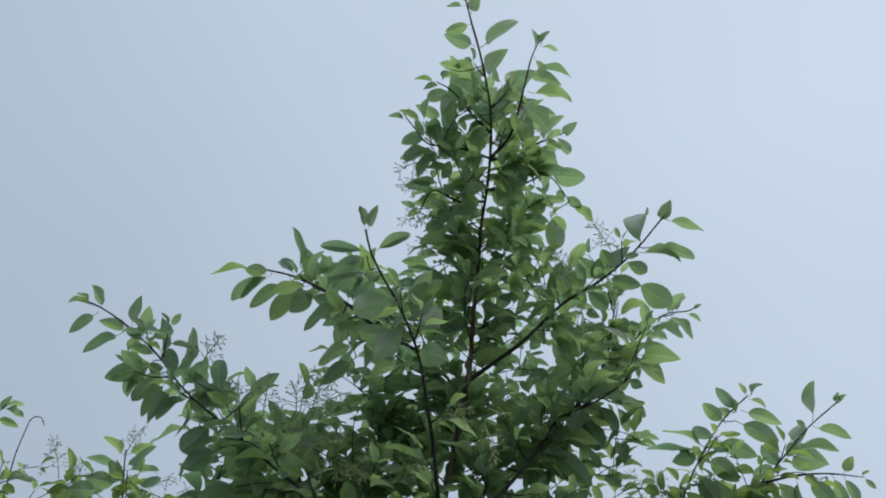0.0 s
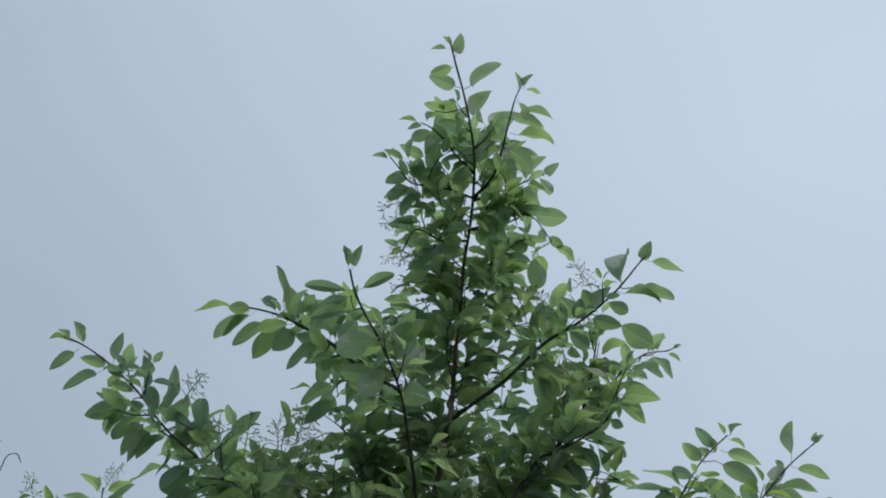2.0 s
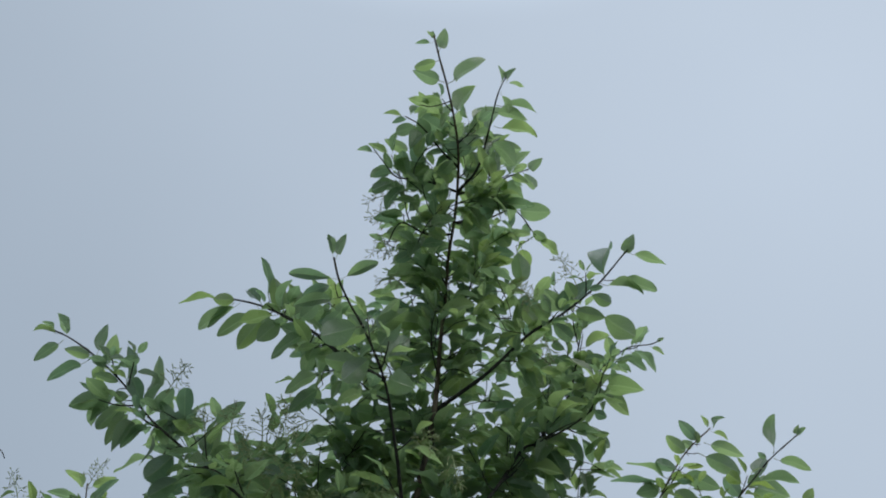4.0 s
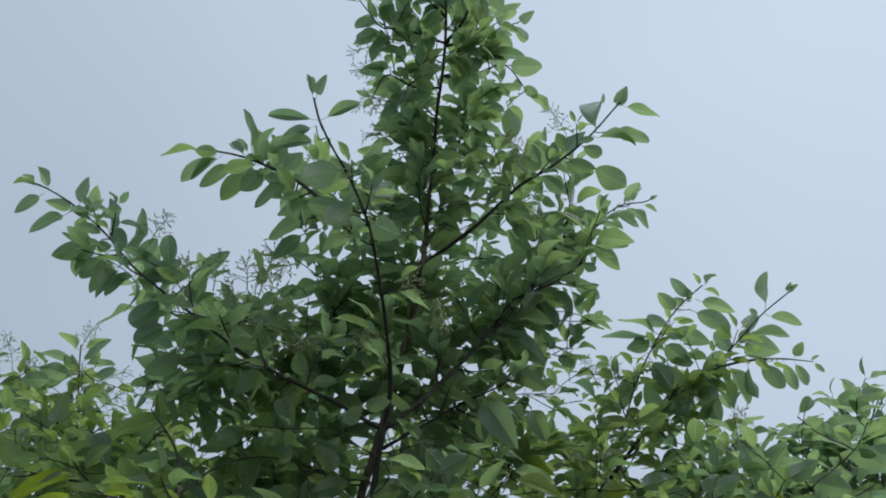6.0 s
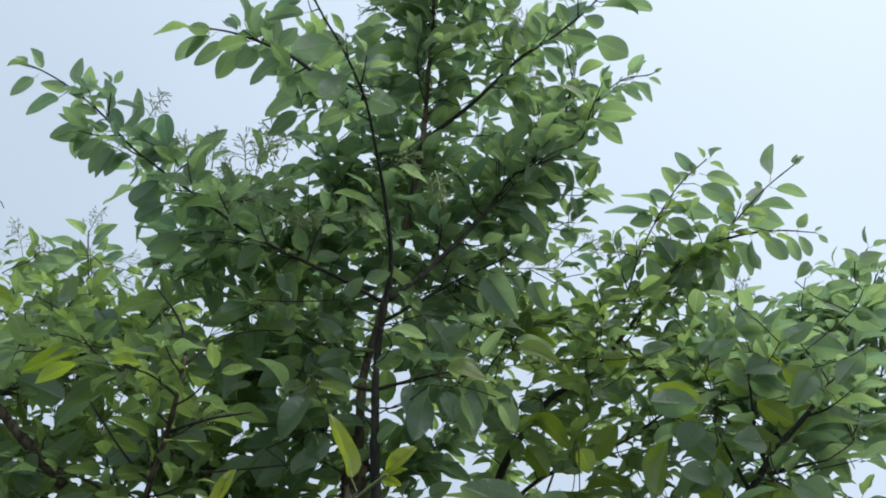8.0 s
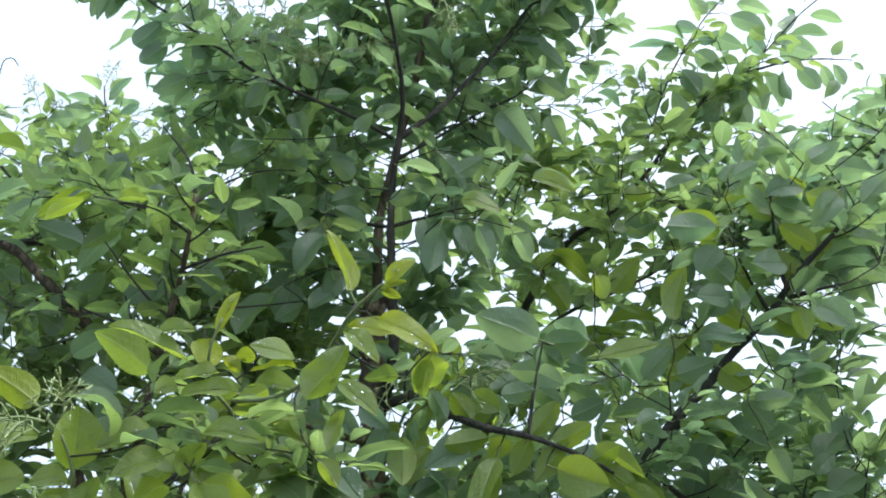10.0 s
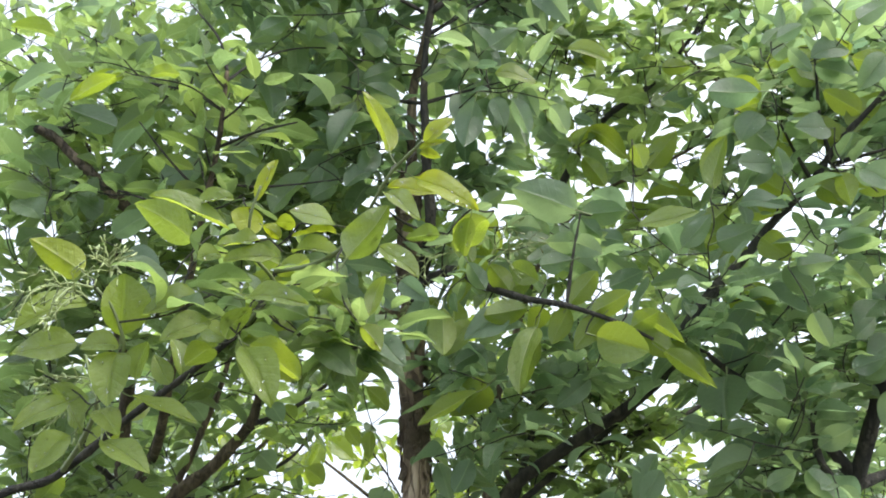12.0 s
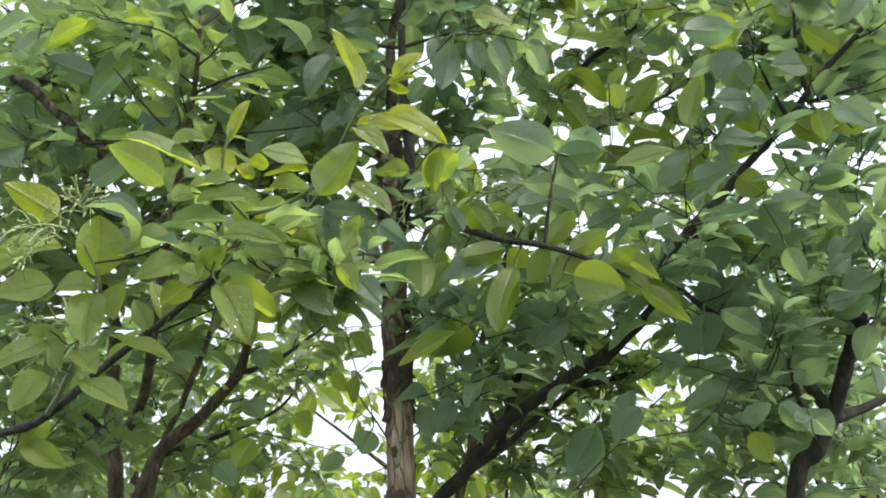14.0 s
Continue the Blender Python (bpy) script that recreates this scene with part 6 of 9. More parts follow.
leaves(bk_c, [
    ((0.337, 0.138, 1.98), (0.368, 0.128, 2.019), 0.025, -67, 1),
    ((0.353, 0.095, 1.947), (0.413, 0.089, 2.017), 0.040, -76, 1),
    ((0.338, 0.139, 1.919), (0.45, 0.156, 1.928), 0.032, -19, 1),
    ((0.268, 0.14, 1.886), (0.41, 0.144, 1.903), 0.040, -17, 1),
    ((0.359, 0.092, 1.889), (0.397, 0.087, 1.839), 0.030, -77, 1),
    ((0.391, 0.095, 2.138), (0.446, 0.095, 2.131), 0.027, -61, 1),
    ((0.183, 0.105, 2.067), (0.225, 0.093, 2.009), 0.032, -84, 0),
    ((0.246, 0.08, 2.05), (0.284, 0.085, 2.036), 0.020, -62, 0),
    ((0.325, 0.062, 1.826), (0.264, 0.071, 1.843), 0.031, 73, 0),
])
leaves(bk_c, [
    ((0.233, 0.131, 1.84), (0.291, 0.146, 1.817), 0.031, -67, 0),
    ((0.379, 0.091, 1.785), (0.448, 0.091, 1.75), 0.029, -31, 0),
    ((0.307, 0.107, 1.644), (0.351, 0.109, 1.663), 0.023, -84, 0),
    ((0.391, 0.138, 1.716), (0.448, 0.143, 1.747), 0.030, -85, 0),
    ((0.455, 0.084, 2.133), (0.526, 0.096, 2.159), 0.034, -68, 0),
    ((0.113, 0.099, 2.242), (0.162, 0.101, 2.188), 0.033, -67, 0),
    ((0.382, 0.118, 2.074), (0.449, 0.096, 2.082), 0.036, -63, 0),
])
bk_d = limb(tree_rear, "limb", [(0.205, 0.27, 1.882), (0.236, 0.26, 2.004), (0.313, 0.25, 2.116), (0.364, 0.24, 2.152), (0.416, 0.23, 2.188), (0.478, 0.22, 2.257), (0.595, 0.22, 2.405), (0.669, 0.22, 2.451), (0.74, 0.22, 2.524), (0.799, 0.22, 2.587), (0.869, 0.22, 2.646)], 0.009, 0.0014, 2.0)
leaves(bk_d, [
    ((0.807, 0.22, 2.598), (0.829, 0.209, 2.692), 0.034, -37, 0),
    ((0.864, 0.22, 2.643), (0.878, 0.217, 2.671), 0.012, -84, 0),
    ((0.864, 0.22, 2.64), (0.891, 0.214, 2.662), 0.012, -39, 0),
    ((0.805, 0.22, 2.587), (0.868, 0.199, 2.548), 0.027, -29, 0),
    ((0.753, 0.22, 2.534), (0.804, 0.257, 2.61), 0.034, 36, 0),
    ((0.792, 0.22, 2.584), (0.774, 0.217, 2.598), 0.012, 44, 0),
    ((0.739, 0.22, 2.52), (0.847, 0.29, 2.538), 0.055, -50, 0),
    ((0.753, 0.22, 2.534), (0.834, 0.194, 2.513), 0.030, -17, 0),
    ((0.769, 0.22, 2.555), (0.745, 0.24, 2.526), 0.023, 54, 0),
])
leaves(bk_d, [
    ((0.695, 0.22, 2.471), (0.643, 0.227, 2.384), 0.036, 65, 0),
    ((0.687, 0.22, 2.458), (0.705, 0.239, 2.372), 0.031, 23, 0),
    ((0.701, 0.22, 2.472), (0.739, 0.239, 2.385), 0.034, -1, 0),
    ((0.625, 0.22, 2.425), (0.558, 0.239, 2.352), 0.036, 69, 0),
    ((0.63, 0.22, 2.418), (0.607, 0.222, 2.289), 0.046, -40, 0),
    ((0.721, 0.22, 2.485), (0.684, 0.202, 2.528), 0.030, 36, 0),
    ((0.714, 0.22, 2.478), (0.674, 0.258, 2.495), 0.032, 63, 0),
    ((0.657, 0.22, 2.444), (0.658, 0.198, 2.319), 0.045, -1, 0),
])
bk_e = limb(tree_rear, "limb", [(0.669, 0.22, 2.451), (0.741, 0.22, 2.472), (0.811, 0.22, 2.479), (0.878, 0.22, 2.473)], 0.003, 0.001)
leaves(bk_e, [
    ((0.878, 0.22, 2.473), (0.894, 0.216, 2.446), 0.011, -66, 0),
    ((0.873, 0.22, 2.476), (0.894, 0.221, 2.488), 0.008, -39, 0),
    ((0.84, 0.22, 2.478), (0.863, 0.208, 2.512), 0.021, -68, 0),
    ((0.765, 0.22, 2.475), (0.804, 0.214, 2.407), 0.034, -62, 0),
    ((0.817, 0.22, 2.478), (0.838, 0.235, 2.416), 0.024, -27, 0),
    ((0.839, 0.22, 2.476), (0.856, 0.222, 2.419), 0.021, -44, 0),
    ((0.743, 0.22, 2.469), (0.746, 0.211, 2.381), 0.025, -9, 0),
])
lt_n = limb(tree_left, "limb", [(-0.589, 0.3, 1.864), (-0.678, 0.25, 2.192), (-0.893, 0.2, 2.438), (-0.866, 0.18, 2.523), (-0.843, 0.17, 2.557)], 0.004, 0.001)
leaves(lt_n, [
    ((-0.849, 0.172, 2.55), (-0.795, 0.164, 2.525), 0.021, -34, 0),
    ((-0.847, 0.171, 2.554), (-0.804, 0.171, 2.558), 0.015, -16, 0),
    ((-0.855, 0.175, 2.54), (-0.839, 0.171, 2.579), 0.015, -20, 0),
    ((-0.861, 0.178, 2.529), (-0.805, 0.18, 2.511), 0.021, -29, 0),
    ((-0.866, 0.18, 2.523), (-0.901, 0.182, 2.57), 0.021, -42, 0),
    ((-0.857, 0.177, 2.535), (-0.883, 0.165, 2.507), 0.016, 66, 0),
])
fa = limb(tree_far_left, "trunk", [(-1.15, 1.75, 0), (-1.15, 1.75, 0.8), (-1.1, 1.72, 1.5), (-1, 1.7, 2.3)], 0.03, 0.006)
fb = limb(tree_far_mid, "trunk", [(0.05, 2.15, 0), (0.05, 2.15, 0.9), (0, 2.1, 1.6), (-0.1, 2.1, 2.2)], 0.03, 0.006)
fc = limb(tree_far_right, "trunk", [(1.25, 1.85, 0), (1.25, 1.85, 0.8), (1.2, 1.8, 1.5), (1.15, 1.8, 2.3)], 0.03, 0.006)
fa1 = limb(tree_far_left, "limb", [(-1.12, 1.73, 1.3), (-0.8, 1.6, 1.6), (-0.4, 1.5, 1.9)], 0.012, 0.003)
fb1 = limb(tree_far_mid, "limb", [(0.04, 2.13, 1.2), (-0.3, 1.9, 1.5), (-0.6, 1.7, 1.75)], 0.012, 0.003)
fb2 = limb(tree_far_mid, "limb", [(0.04, 2.13, 1.2), (0.3, 1.9, 1.5), (0.55, 1.7, 1.8)], 0.012, 0.003)
fc1 = limb(tree_far_right, "limb", [(1.23, 1.83, 1.2), (0.9, 1.6, 1.6), (0.75, 1.5, 2)], 0.012, 0.003)
fa_a = limb(tree_far_left, "limb", [(-1.12, 1.73, 0.75), (-1.395, 1.573, 1.17), (-1.67, 1.38, 1.45)], 0.008, 0.002)
fa_b = limb(tree_far_left, "limb", [(-1.12, 1.73, 0.8), (-1.32, 1.505, 1.37), (-1.52, 1.23, 1.75)], 0.008, 0.002)
fa_c = limb(tree_far_left, "limb", [(-1.12, 1.73, 0.85), (-1.195, 1.46, 1.24), (-1.27, 1.13, 1.5)], 0.008, 0.002)
fa_d = limb(tree_far_left, "limb", [(-1.12, 1.73, 0.9), (-1.045, 1.482, 1.44), (-0.97, 1.18, 1.8)], 0.008, 0.002)
fa_e = limb(tree_far_left, "limb", [(-1.12, 1.73, 0.95), (-0.92, 1.505, 1.28), (-0.72, 1.23, 1.5)], 0.008, 0.002)
fa_f = limb(tree_far_left, "limb", [(-1.12, 1.73, 1), (-0.82, 1.573, 1.42), (-0.52, 1.38, 1.7)], 0.008, 0.002)
fa_g = limb(tree_far_left, "limb", [(-1.12, 1.73, 1.05), (-1.27, 1.775, 1.56), (-1.42, 1.83, 1.9)], 0.008, 0.002)
fa_h = limb(tree_far_left, "limb", [(-1.12, 1.73, 1.1), (-0.97, 1.775, 1.64), (-0.82, 1.83, 2)], 0.008, 0.002)
fa_i = limb(tree_far_left, "limb", [(-1.12, 1.73, 1.15), (-1.42, 1.685, 1.42), (-1.72, 1.63, 1.6)], 0.008, 0.002)
fa_j = limb(tree_far_left, "limb", [(-1.12, 1.73, 1.2), (-0.845, 1.73, 1.38), (-0.57, 1.73, 1.5)], 0.008, 0.002)
fb_b = limb(tree_far_mid, "limb", [(0.03, 2.13, 0.8), (-0.17, 1.905, 1.37), (-0.37, 1.63, 1.75)], 0.008, 0.002)
fb_c = limb(tree_far_mid, "limb", [(0.03, 2.13, 0.85), (-0.045, 1.86, 1.24), (-0.12, 1.53, 1.5)], 0.008, 0.002)
fb_d = limb(tree_far_mid, "limb", [(0.03, 2.13, 0.9), (0.105, 1.882, 1.44), (0.18, 1.58, 1.8)], 0.008, 0.002)
fb_e = limb(tree_far_mid, "limb", [(0.03, 2.13, 0.95), (0.23, 1.905, 1.28), (0.43, 1.63, 1.5)], 0.008, 0.002)
fb_f = limb(tree_far_mid, "limb", [(0.03, 2.13, 1), (0.33, 1.972, 1.42), (0.63, 1.78, 1.7)], 0.008, 0.002)
fb_g = limb(tree_far_mid, "limb", [(0.03, 2.13, 1.05), (-0.12, 2.175, 1.56), (-0.27, 2.23, 1.9)], 0.008, 0.002)
fb_h = limb(tree_far_mid, "limb", [(0.03, 2.13, 1.1), (0.18, 2.175, 1.64), (0.33, 2.23, 2)], 0.008, 0.002)
fb_j = limb(tree_far_mid, "limb", [(0.03, 2.13, 1.2), (0.305, 2.13, 1.38), (0.58, 2.13, 1.5)], 0.008, 0.002)
fc_a = limb(tree_far_right, "limb", [(1.22, 1.82, 0.75), (0.945, 1.663, 1.17), (0.67, 1.47, 1.45)], 0.008, 0.002)
fc_b = limb(tree_far_right, "limb", [(1.22, 1.82, 0.8), (1.02, 1.595, 1.37), (0.82, 1.32, 1.75)], 0.008, 0.002)
fc_c = limb(tree_far_right, "limb", [(1.22, 1.82, 0.85), (1.145, 1.55, 1.24), (1.07, 1.22, 1.5)], 0.008, 0.002)
fc_d = limb(tree_far_right, "limb", [(1.22, 1.82, 0.9), (1.295, 1.573, 1.44), (1.37, 1.27, 1.8)], 0.008, 0.002)
fc_e = limb(tree_far_right, "limb", [(1.22, 1.82, 0.95), (1.42, 1.595, 1.28), (1.62, 1.32, 1.5)], 0.008, 0.002)
fc_f = limb(tree_far_right, "limb", [(1.22, 1.82, 1), (1.52, 1.663, 1.42), (1.82, 1.47, 1.7)], 0.008, 0.002)
fc_g = limb(tree_far_right, "limb", [(1.22, 1.82, 1.05), (1.07, 1.865, 1.56), (0.92, 1.92, 1.9)], 0.008, 0.002)
fc_h = limb(tree_far_right, "limb", [(1.22, 1.82, 1.1), (1.37, 1.865, 1.64), (1.52, 1.92, 2)], 0.008, 0.002)
fc_i = limb(tree_far_right, "limb", [(1.22, 1.82, 1.15), (0.92, 1.775, 1.42), (0.62, 1.72, 1.6)], 0.008, 0.002)
fc_j = limb(tree_far_right, "limb", [(1.22, 1.82, 1.2), (1.495, 1.82, 1.38), (1.77, 1.82, 1.5)], 0.008, 0.002)
lt_hook = limb(tree_left, "twig", [(-0.82, 0.25, 2.377), (-0.828, 0.25, 2.476), (-0.827, 0.25, 2.537), (-0.824, 0.25, 2.572), (-0.806, 0.25, 2.577), (-0.791, 0.25, 2.558)], 0.0016, 0.0009)
lt_h = limb(tree_left, "limb", [(-0.554, 0.33, 1.505), (-0.572, 0.26, 1.536), (-0.573, 0.2, 1.544)], 0.006, 0.003)
lt_i = limb(tree_left, "limb", [(-0.551, 0.33, 1.505), (-0.523, 0.34, 1.521), (-0.509, 0.36, 1.588), (-0.506, 0.38, 1.664), (-0.514, 0.4, 1.732)], 0.008, 0.003)
lt_j = limb(tree_left, "limb", [(-0.555, 0.33, 1.477), (-0.648, 0.36, 1.483), (-0.749, 0.4, 1.488)], 0.0025, 0.001)
dress(leader, 0.42, 0.80, 0.030, 0.055, 0.066, 1)
dress(stem, 0.50, 0.74, 0.045, 0.060, 0.072, 2)
dress(limb_l, 0.22, 0.80, 0.034, 0.060, 0.068, 3)
dress(limb_r, 0.25, 0.85, 0.045, 0.060, 0.070, 4)
dress(limb_rb, 0.35, 0.98, 0.040, 0.065, 0.072, 5)
dress(limb_ru, 0.35, 0.75, 0.045, 0.050, 0.066, 6)
dress(limb_ru_b, 0.1, 0.7, 0.045, 0.055, 0.068, 7)
dress(limb_lm, 0.10, 0.65, 0.035, 0.055, 0.068, 8)
dress(bk_c, 0.55, 0.84, 0.060, 0.070, 0.076, 9)
dress(bk_d, 0.40, 0.80, 0.050, 0.065, 0.074, 10)
dress(rt, 0.84, 0.99, 0.030, 0.080, 0.085, 15)
dress(rt_b, 0.10, 0.95, 0.080, 0.065, 0.085, 11)
dress(lt_a, 0.50, 0.95, 0.050, 0.065, 0.080, 12)
dress(lt_a3, 0.20, 0.95, 0.045, 0.065, 0.080, 13)
dress(lt_a4, 0.20, 0.95, 0.050, 0.065, 0.080, 14)
panicle(leader, (0.019, -0.192, 2.833), (-0.036, -0.202, 2.84), 0.021)
panicle(leader, (0.048, -0.147, 2.793), (-0.029, -0.157, 2.789), 0.021)
panicle(leader, (0.049, -0.127, 2.76), (-0.013, -0.137, 2.734), 0.021)
panicle(leader, (0.02, -0.14, 2.792), (-0.018, -0.15, 2.827), 0.021)
panicle(leader, (0.045, -0.244, 2.867), (-0.037, -0.254, 2.829), 0.021)
panicle(limb_ru, (0.353, -0.176, 2.691), (0.325, -0.186, 2.752), 0.021)
panicle(limb_ru, (0.273, -0.159, 2.641), (0.244, -0.169, 2.7), 0.021)
panicle(limb_ru, (0.288, -0.164, 2.638), (0.248, -0.174, 2.682), 0.021)
panicle(limb_ru, (0.286, -0.157, 2.591), (0.29, -0.167, 2.527), 0.021)
panicle(limb_l, (-0.332, -0.23, 2.386), (-0.311, -0.24, 2.428), 0.021)
panicle(limb_l, (-0.257, -0.222, 2.311), (-0.267, -0.232, 2.35), 0.021)
panicle(limb_l, (-0.221, -0.22, 2.303), (-0.22, -0.23, 2.358), 0.021)
panicle(limb_l, (-0.17, -0.22, 2.305), (-0.175, -0.23, 2.349), 0.021)
panicle(limb_l, (-0.151, -0.219, 2.296), (-0.137, -0.229, 2.356), 0.021)
panicle(limb_l, (-0.181, -0.218, 2.229), (-0.161, -0.228, 2.291), 0.021)
panicle(limb_l, (-0.155, -0.214, 2.217), (-0.116, -0.224, 2.282), 0.021)
panicle(limb_l, (-0.123, -0.204, 2.214), (-0.099, -0.214, 2.279), 0.021)
panicle(limb_l, (-0.113, -0.216, 2.364), (-0.144, -0.226, 2.378), 0.021)
panicle(limb_l, (-0.179, -0.22, 2.274), (-0.197, -0.23, 2.298), 0.021)
panicle(limb_l, (-0.115, -0.201, 2.216), (-0.064, -0.211, 2.22), 0.021)
panicle(limb_l, (-0.051, -0.177, 2.222), (-0.085, -0.187, 2.236), 0.021)
panicle(stem, (-0.078, -0.304, 2.295), (-0.114, -0.314, 2.267), 0.021)
panicle(stem, (0.118, -0.242, 2.282), (0.127, -0.252, 2.234), 0.021)
panicle(stem, (-0.014, -0.213, 2.22), (0.019, -0.223, 2.228), 0.021)
panicle(stem, (0.06, -0.255, 2.282), (0.084, -0.265, 2.296), 0.021)
panicle(lt_up, (-0.615, 0.28, 2.516), (-0.596, 0.27, 2.559), 0.021)
panicle(lt_up, (-0.579, 0.28, 2.415), (-0.51, 0.27, 2.452), 0.021)
panicle(lt_up, (-0.55, 0.28, 2.364), (-0.5, 0.27, 2.404), 0.021)
panicle(lt_up, (-0.685, 0.28, 2.427), (-0.7, 0.27, 2.475), 0.021)
panicle(lt_up, (-0.402, 0.28, 2.378), (-0.465, 0.27, 2.428), 0.021)
panicle(lt_up, (-0.738, 0.28, 2.453), (-0.77, 0.27, 2.529), 0.021)
panicle(bk_c, (0.375, 0.18, 2.367), (0.296, 0.17, 2.407), 0.021)
panicle(bk_c, (0.431, 0.18, 2.38), (0.41, 0.17, 2.434), 0.021)
panicle(bk_c, (0.482, 0.18, 2.399), (0.446, 0.17, 2.42), 0.021)
panicle(bk_c, (0.322, 0.18, 2.378), (0.273, 0.17, 2.391), 0.021)
panicle(bk_d, (0.691, 0.2, 2.296), (0.699, 0.19, 2.336), 0.021)
panicle(bk_d, (0.592, 0.2, 2.343), (0.606, 0.19, 2.375), 0.021)
panicle(lt_f, (-0.205, -0.55, 1.607), (-0.259, -0.56, 1.602), 0.035)
panicle(lt_f, (-0.209, -0.548, 1.598), (-0.228, -0.558, 1.606), 0.03)
panicle(lt_f, (-0.231, -0.463, 1.54), (-0.27, -0.473, 1.545), 0.035)
panicle(lt_f, (-0.235, -0.466, 1.545), (-0.257, -0.476, 1.513), 0.035)
panicle(lt_f, (-0.19, -0.55, 1.616), (-0.189, -0.56, 1.629), 0.02)
panicle(low_r, (0.119, -0.159, 1.74), (0.15, -0.169, 1.781), 0.035)
panicle(low_r, (0.119, -0.165, 1.731), (0.17, -0.175, 1.755), 0.035)
panicle(low_r, (0.025, -0.069, 1.757), (0.009, -0.079, 1.715), 0.03)
panicle(low_r, (0.096, -0.133, 1.758), (0.045, -0.143, 1.749), 0.03)
panicle(rt_l, (0.439, -0.077, 1.621), (0.467, -0.087, 1.644), 0.03)
panicle(rt_b3, (0.52, -0.168, 1.948), (0.475, -0.178, 1.95), 0.03)
whorl(bk_c, (0.293, 0.1, 2.063), 0.026)
whorl(rt_b, (0.424, -0.14, 1.819), 0.022)
clump(tree_far_left, (-1.615, 1.415, 1.42), (0.14, 0.14, 0.12), 6, 0.100)
clump(tree_far_left, (-1.48, 1.28, 1.72), (0.14, 0.14, 0.12), 6, 0.100)
clump(tree_far_left, (-1.255, 1.19, 1.47), (0.14, 0.14, 0.12), 6, 0.100)
clump(tree_far_left, (-0.985, 1.235, 1.77), (0.14, 0.14, 0.12), 6, 0.100)
clump(tree_far_left, (-0.76, 1.28, 1.47), (0.14, 0.14, 0.12), 6, 0.100)
clump(tree_far_left, (-1.39, 1.82, 1.87), (0.14, 0.14, 0.12), 6, 0.100)
clump(tree_far_left, (-0.85, 1.82, 1.97), (0.14, 0.14, 0.12), 6, 0.100)
clump(tree_far_left, (-1.66, 1.64, 1.57), (0.14, 0.14, 0.12), 6, 0.100)
clump(tree_far_mid, (-0.465, 1.815, 1.42), (0.14, 0.14, 0.12), 6, 0.100)
clump(tree_far_mid, (-0.33, 1.68, 1.72), (0.14, 0.14, 0.12), 6, 0.100)
clump(tree_far_mid, (-0.105, 1.59, 1.47), (0.14, 0.14, 0.12), 6, 0.100)
clump(tree_far_mid, (0.165, 1.635, 1.77), (0.14, 0.14, 0.12), 6, 0.100)
clump(tree_far_mid, (0.39, 1.68, 1.47), (0.14, 0.14, 0.12), 6, 0.100)
clump(tree_far_mid, (0.57, 1.815, 1.67), (0.14, 0.14, 0.12), 6, 0.100)
clump(tree_far_mid, (-0.24, 2.22, 1.87), (0.14, 0.14, 0.12), 6, 0.100)
clump(tree_far_mid, (0.3, 2.22, 1.97), (0.14, 0.14, 0.12), 6, 0.100)
clump(tree_far_mid, (0.525, 2.13, 1.47), (0.14, 0.14, 0.12), 6, 0.100)
clump(tree_far_right, (0.725, 1.505, 1.42), (0.14, 0.14, 0.12), 6, 0.100)
clump(tree_far_right, (0.86, 1.37, 1.72), (0.14, 0.14, 0.12), 6, 0.100)
clump(tree_far_right, (1.085, 1.28, 1.47), (0.14, 0.14, 0.12), 6, 0.100)
clump(tree_far_right, (1.355, 1.325, 1.77), (0.14, 0.14, 0.12), 6, 0.100)
clump(tree_far_right, (1.58, 1.37, 1.47), (0.14, 0.14, 0.12), 6, 0.100)
clump(tree_far_right, (1.76, 1.505, 1.67), (0.14, 0.14, 0.12), 6, 0.100)
clump(tree_far_right, (0.95, 1.91, 1.87), (0.14, 0.14, 0.12), 6, 0.100)
clump(tree_far_right, (1.49, 1.91, 1.97), (0.14, 0.14, 0.12), 6, 0.100)
clump(tree_far_right, (0.68, 1.73, 1.57), (0.14, 0.14, 0.12), 6, 0.100)
clump(tree_far_right, (1.715, 1.82, 1.47), (0.14, 0.14, 0.12), 6, 0.100)
clump(tree_main, (0.118, -0.27, 3.079), (0.07, 0.06, 0.053), 4, 0.081)
clump(tree_main, (0.125, -0.27, 2.933), (0.11, 0.06, 0.057), 7, 0.081)
clump(tree_main, (0.125, -0.27, 2.824), (0.121, 0.06, 0.048), 7, 0.081)
clump(tree_main, (0.189, -0.27, 2.868), (0.054, 0.06, 0.055), 4, 0.081)
clump(tree_main, (0.018, -0.27, 2.877), (0.043, 0.06, 0.049), 3, 0.081)
clump(tree_main, (0.108, -0.1, 2.888), (0.127, 0.07, 0.066), 9, 0.085)
clump(tree_main, (0.109, -0.1, 2.76), (0.116, 0.07, 0.063), 8, 0.085)
clump(tree_main, (0.206, -0.1, 2.892), (0.052, 0.07, 0.073), 4, 0.085)
clump(tree_main, (0.186, -0.1, 2.733), (0.066, 0.07, 0.063), 5, 0.085)
clump(tree_main, (0.132, -0.1, 2.658), (0.106, 0.07, 0.061), 8, 0.085)
clump(tree_main, (0.038, -0.1, 2.886), (0.046, 0.07, 0.066), 3, 0.085)
clump(tree_main, (0.05, -0.1, 2.772), (0.035, 0.07, 0.051), 2, 0.085)
clump(tree_main, (0.019, 0.03, 2.769), (0.163, 0.14, 0.06), 9, 0.085)
clump(tree_main, (-0.044, 0.03, 2.677), (0.124, 0.14, 0.065), 8, 0.085)
clump(tree_main, (0.114, 0.03, 2.653), (0.145, 0.14, 0.077), 11, 0.085)
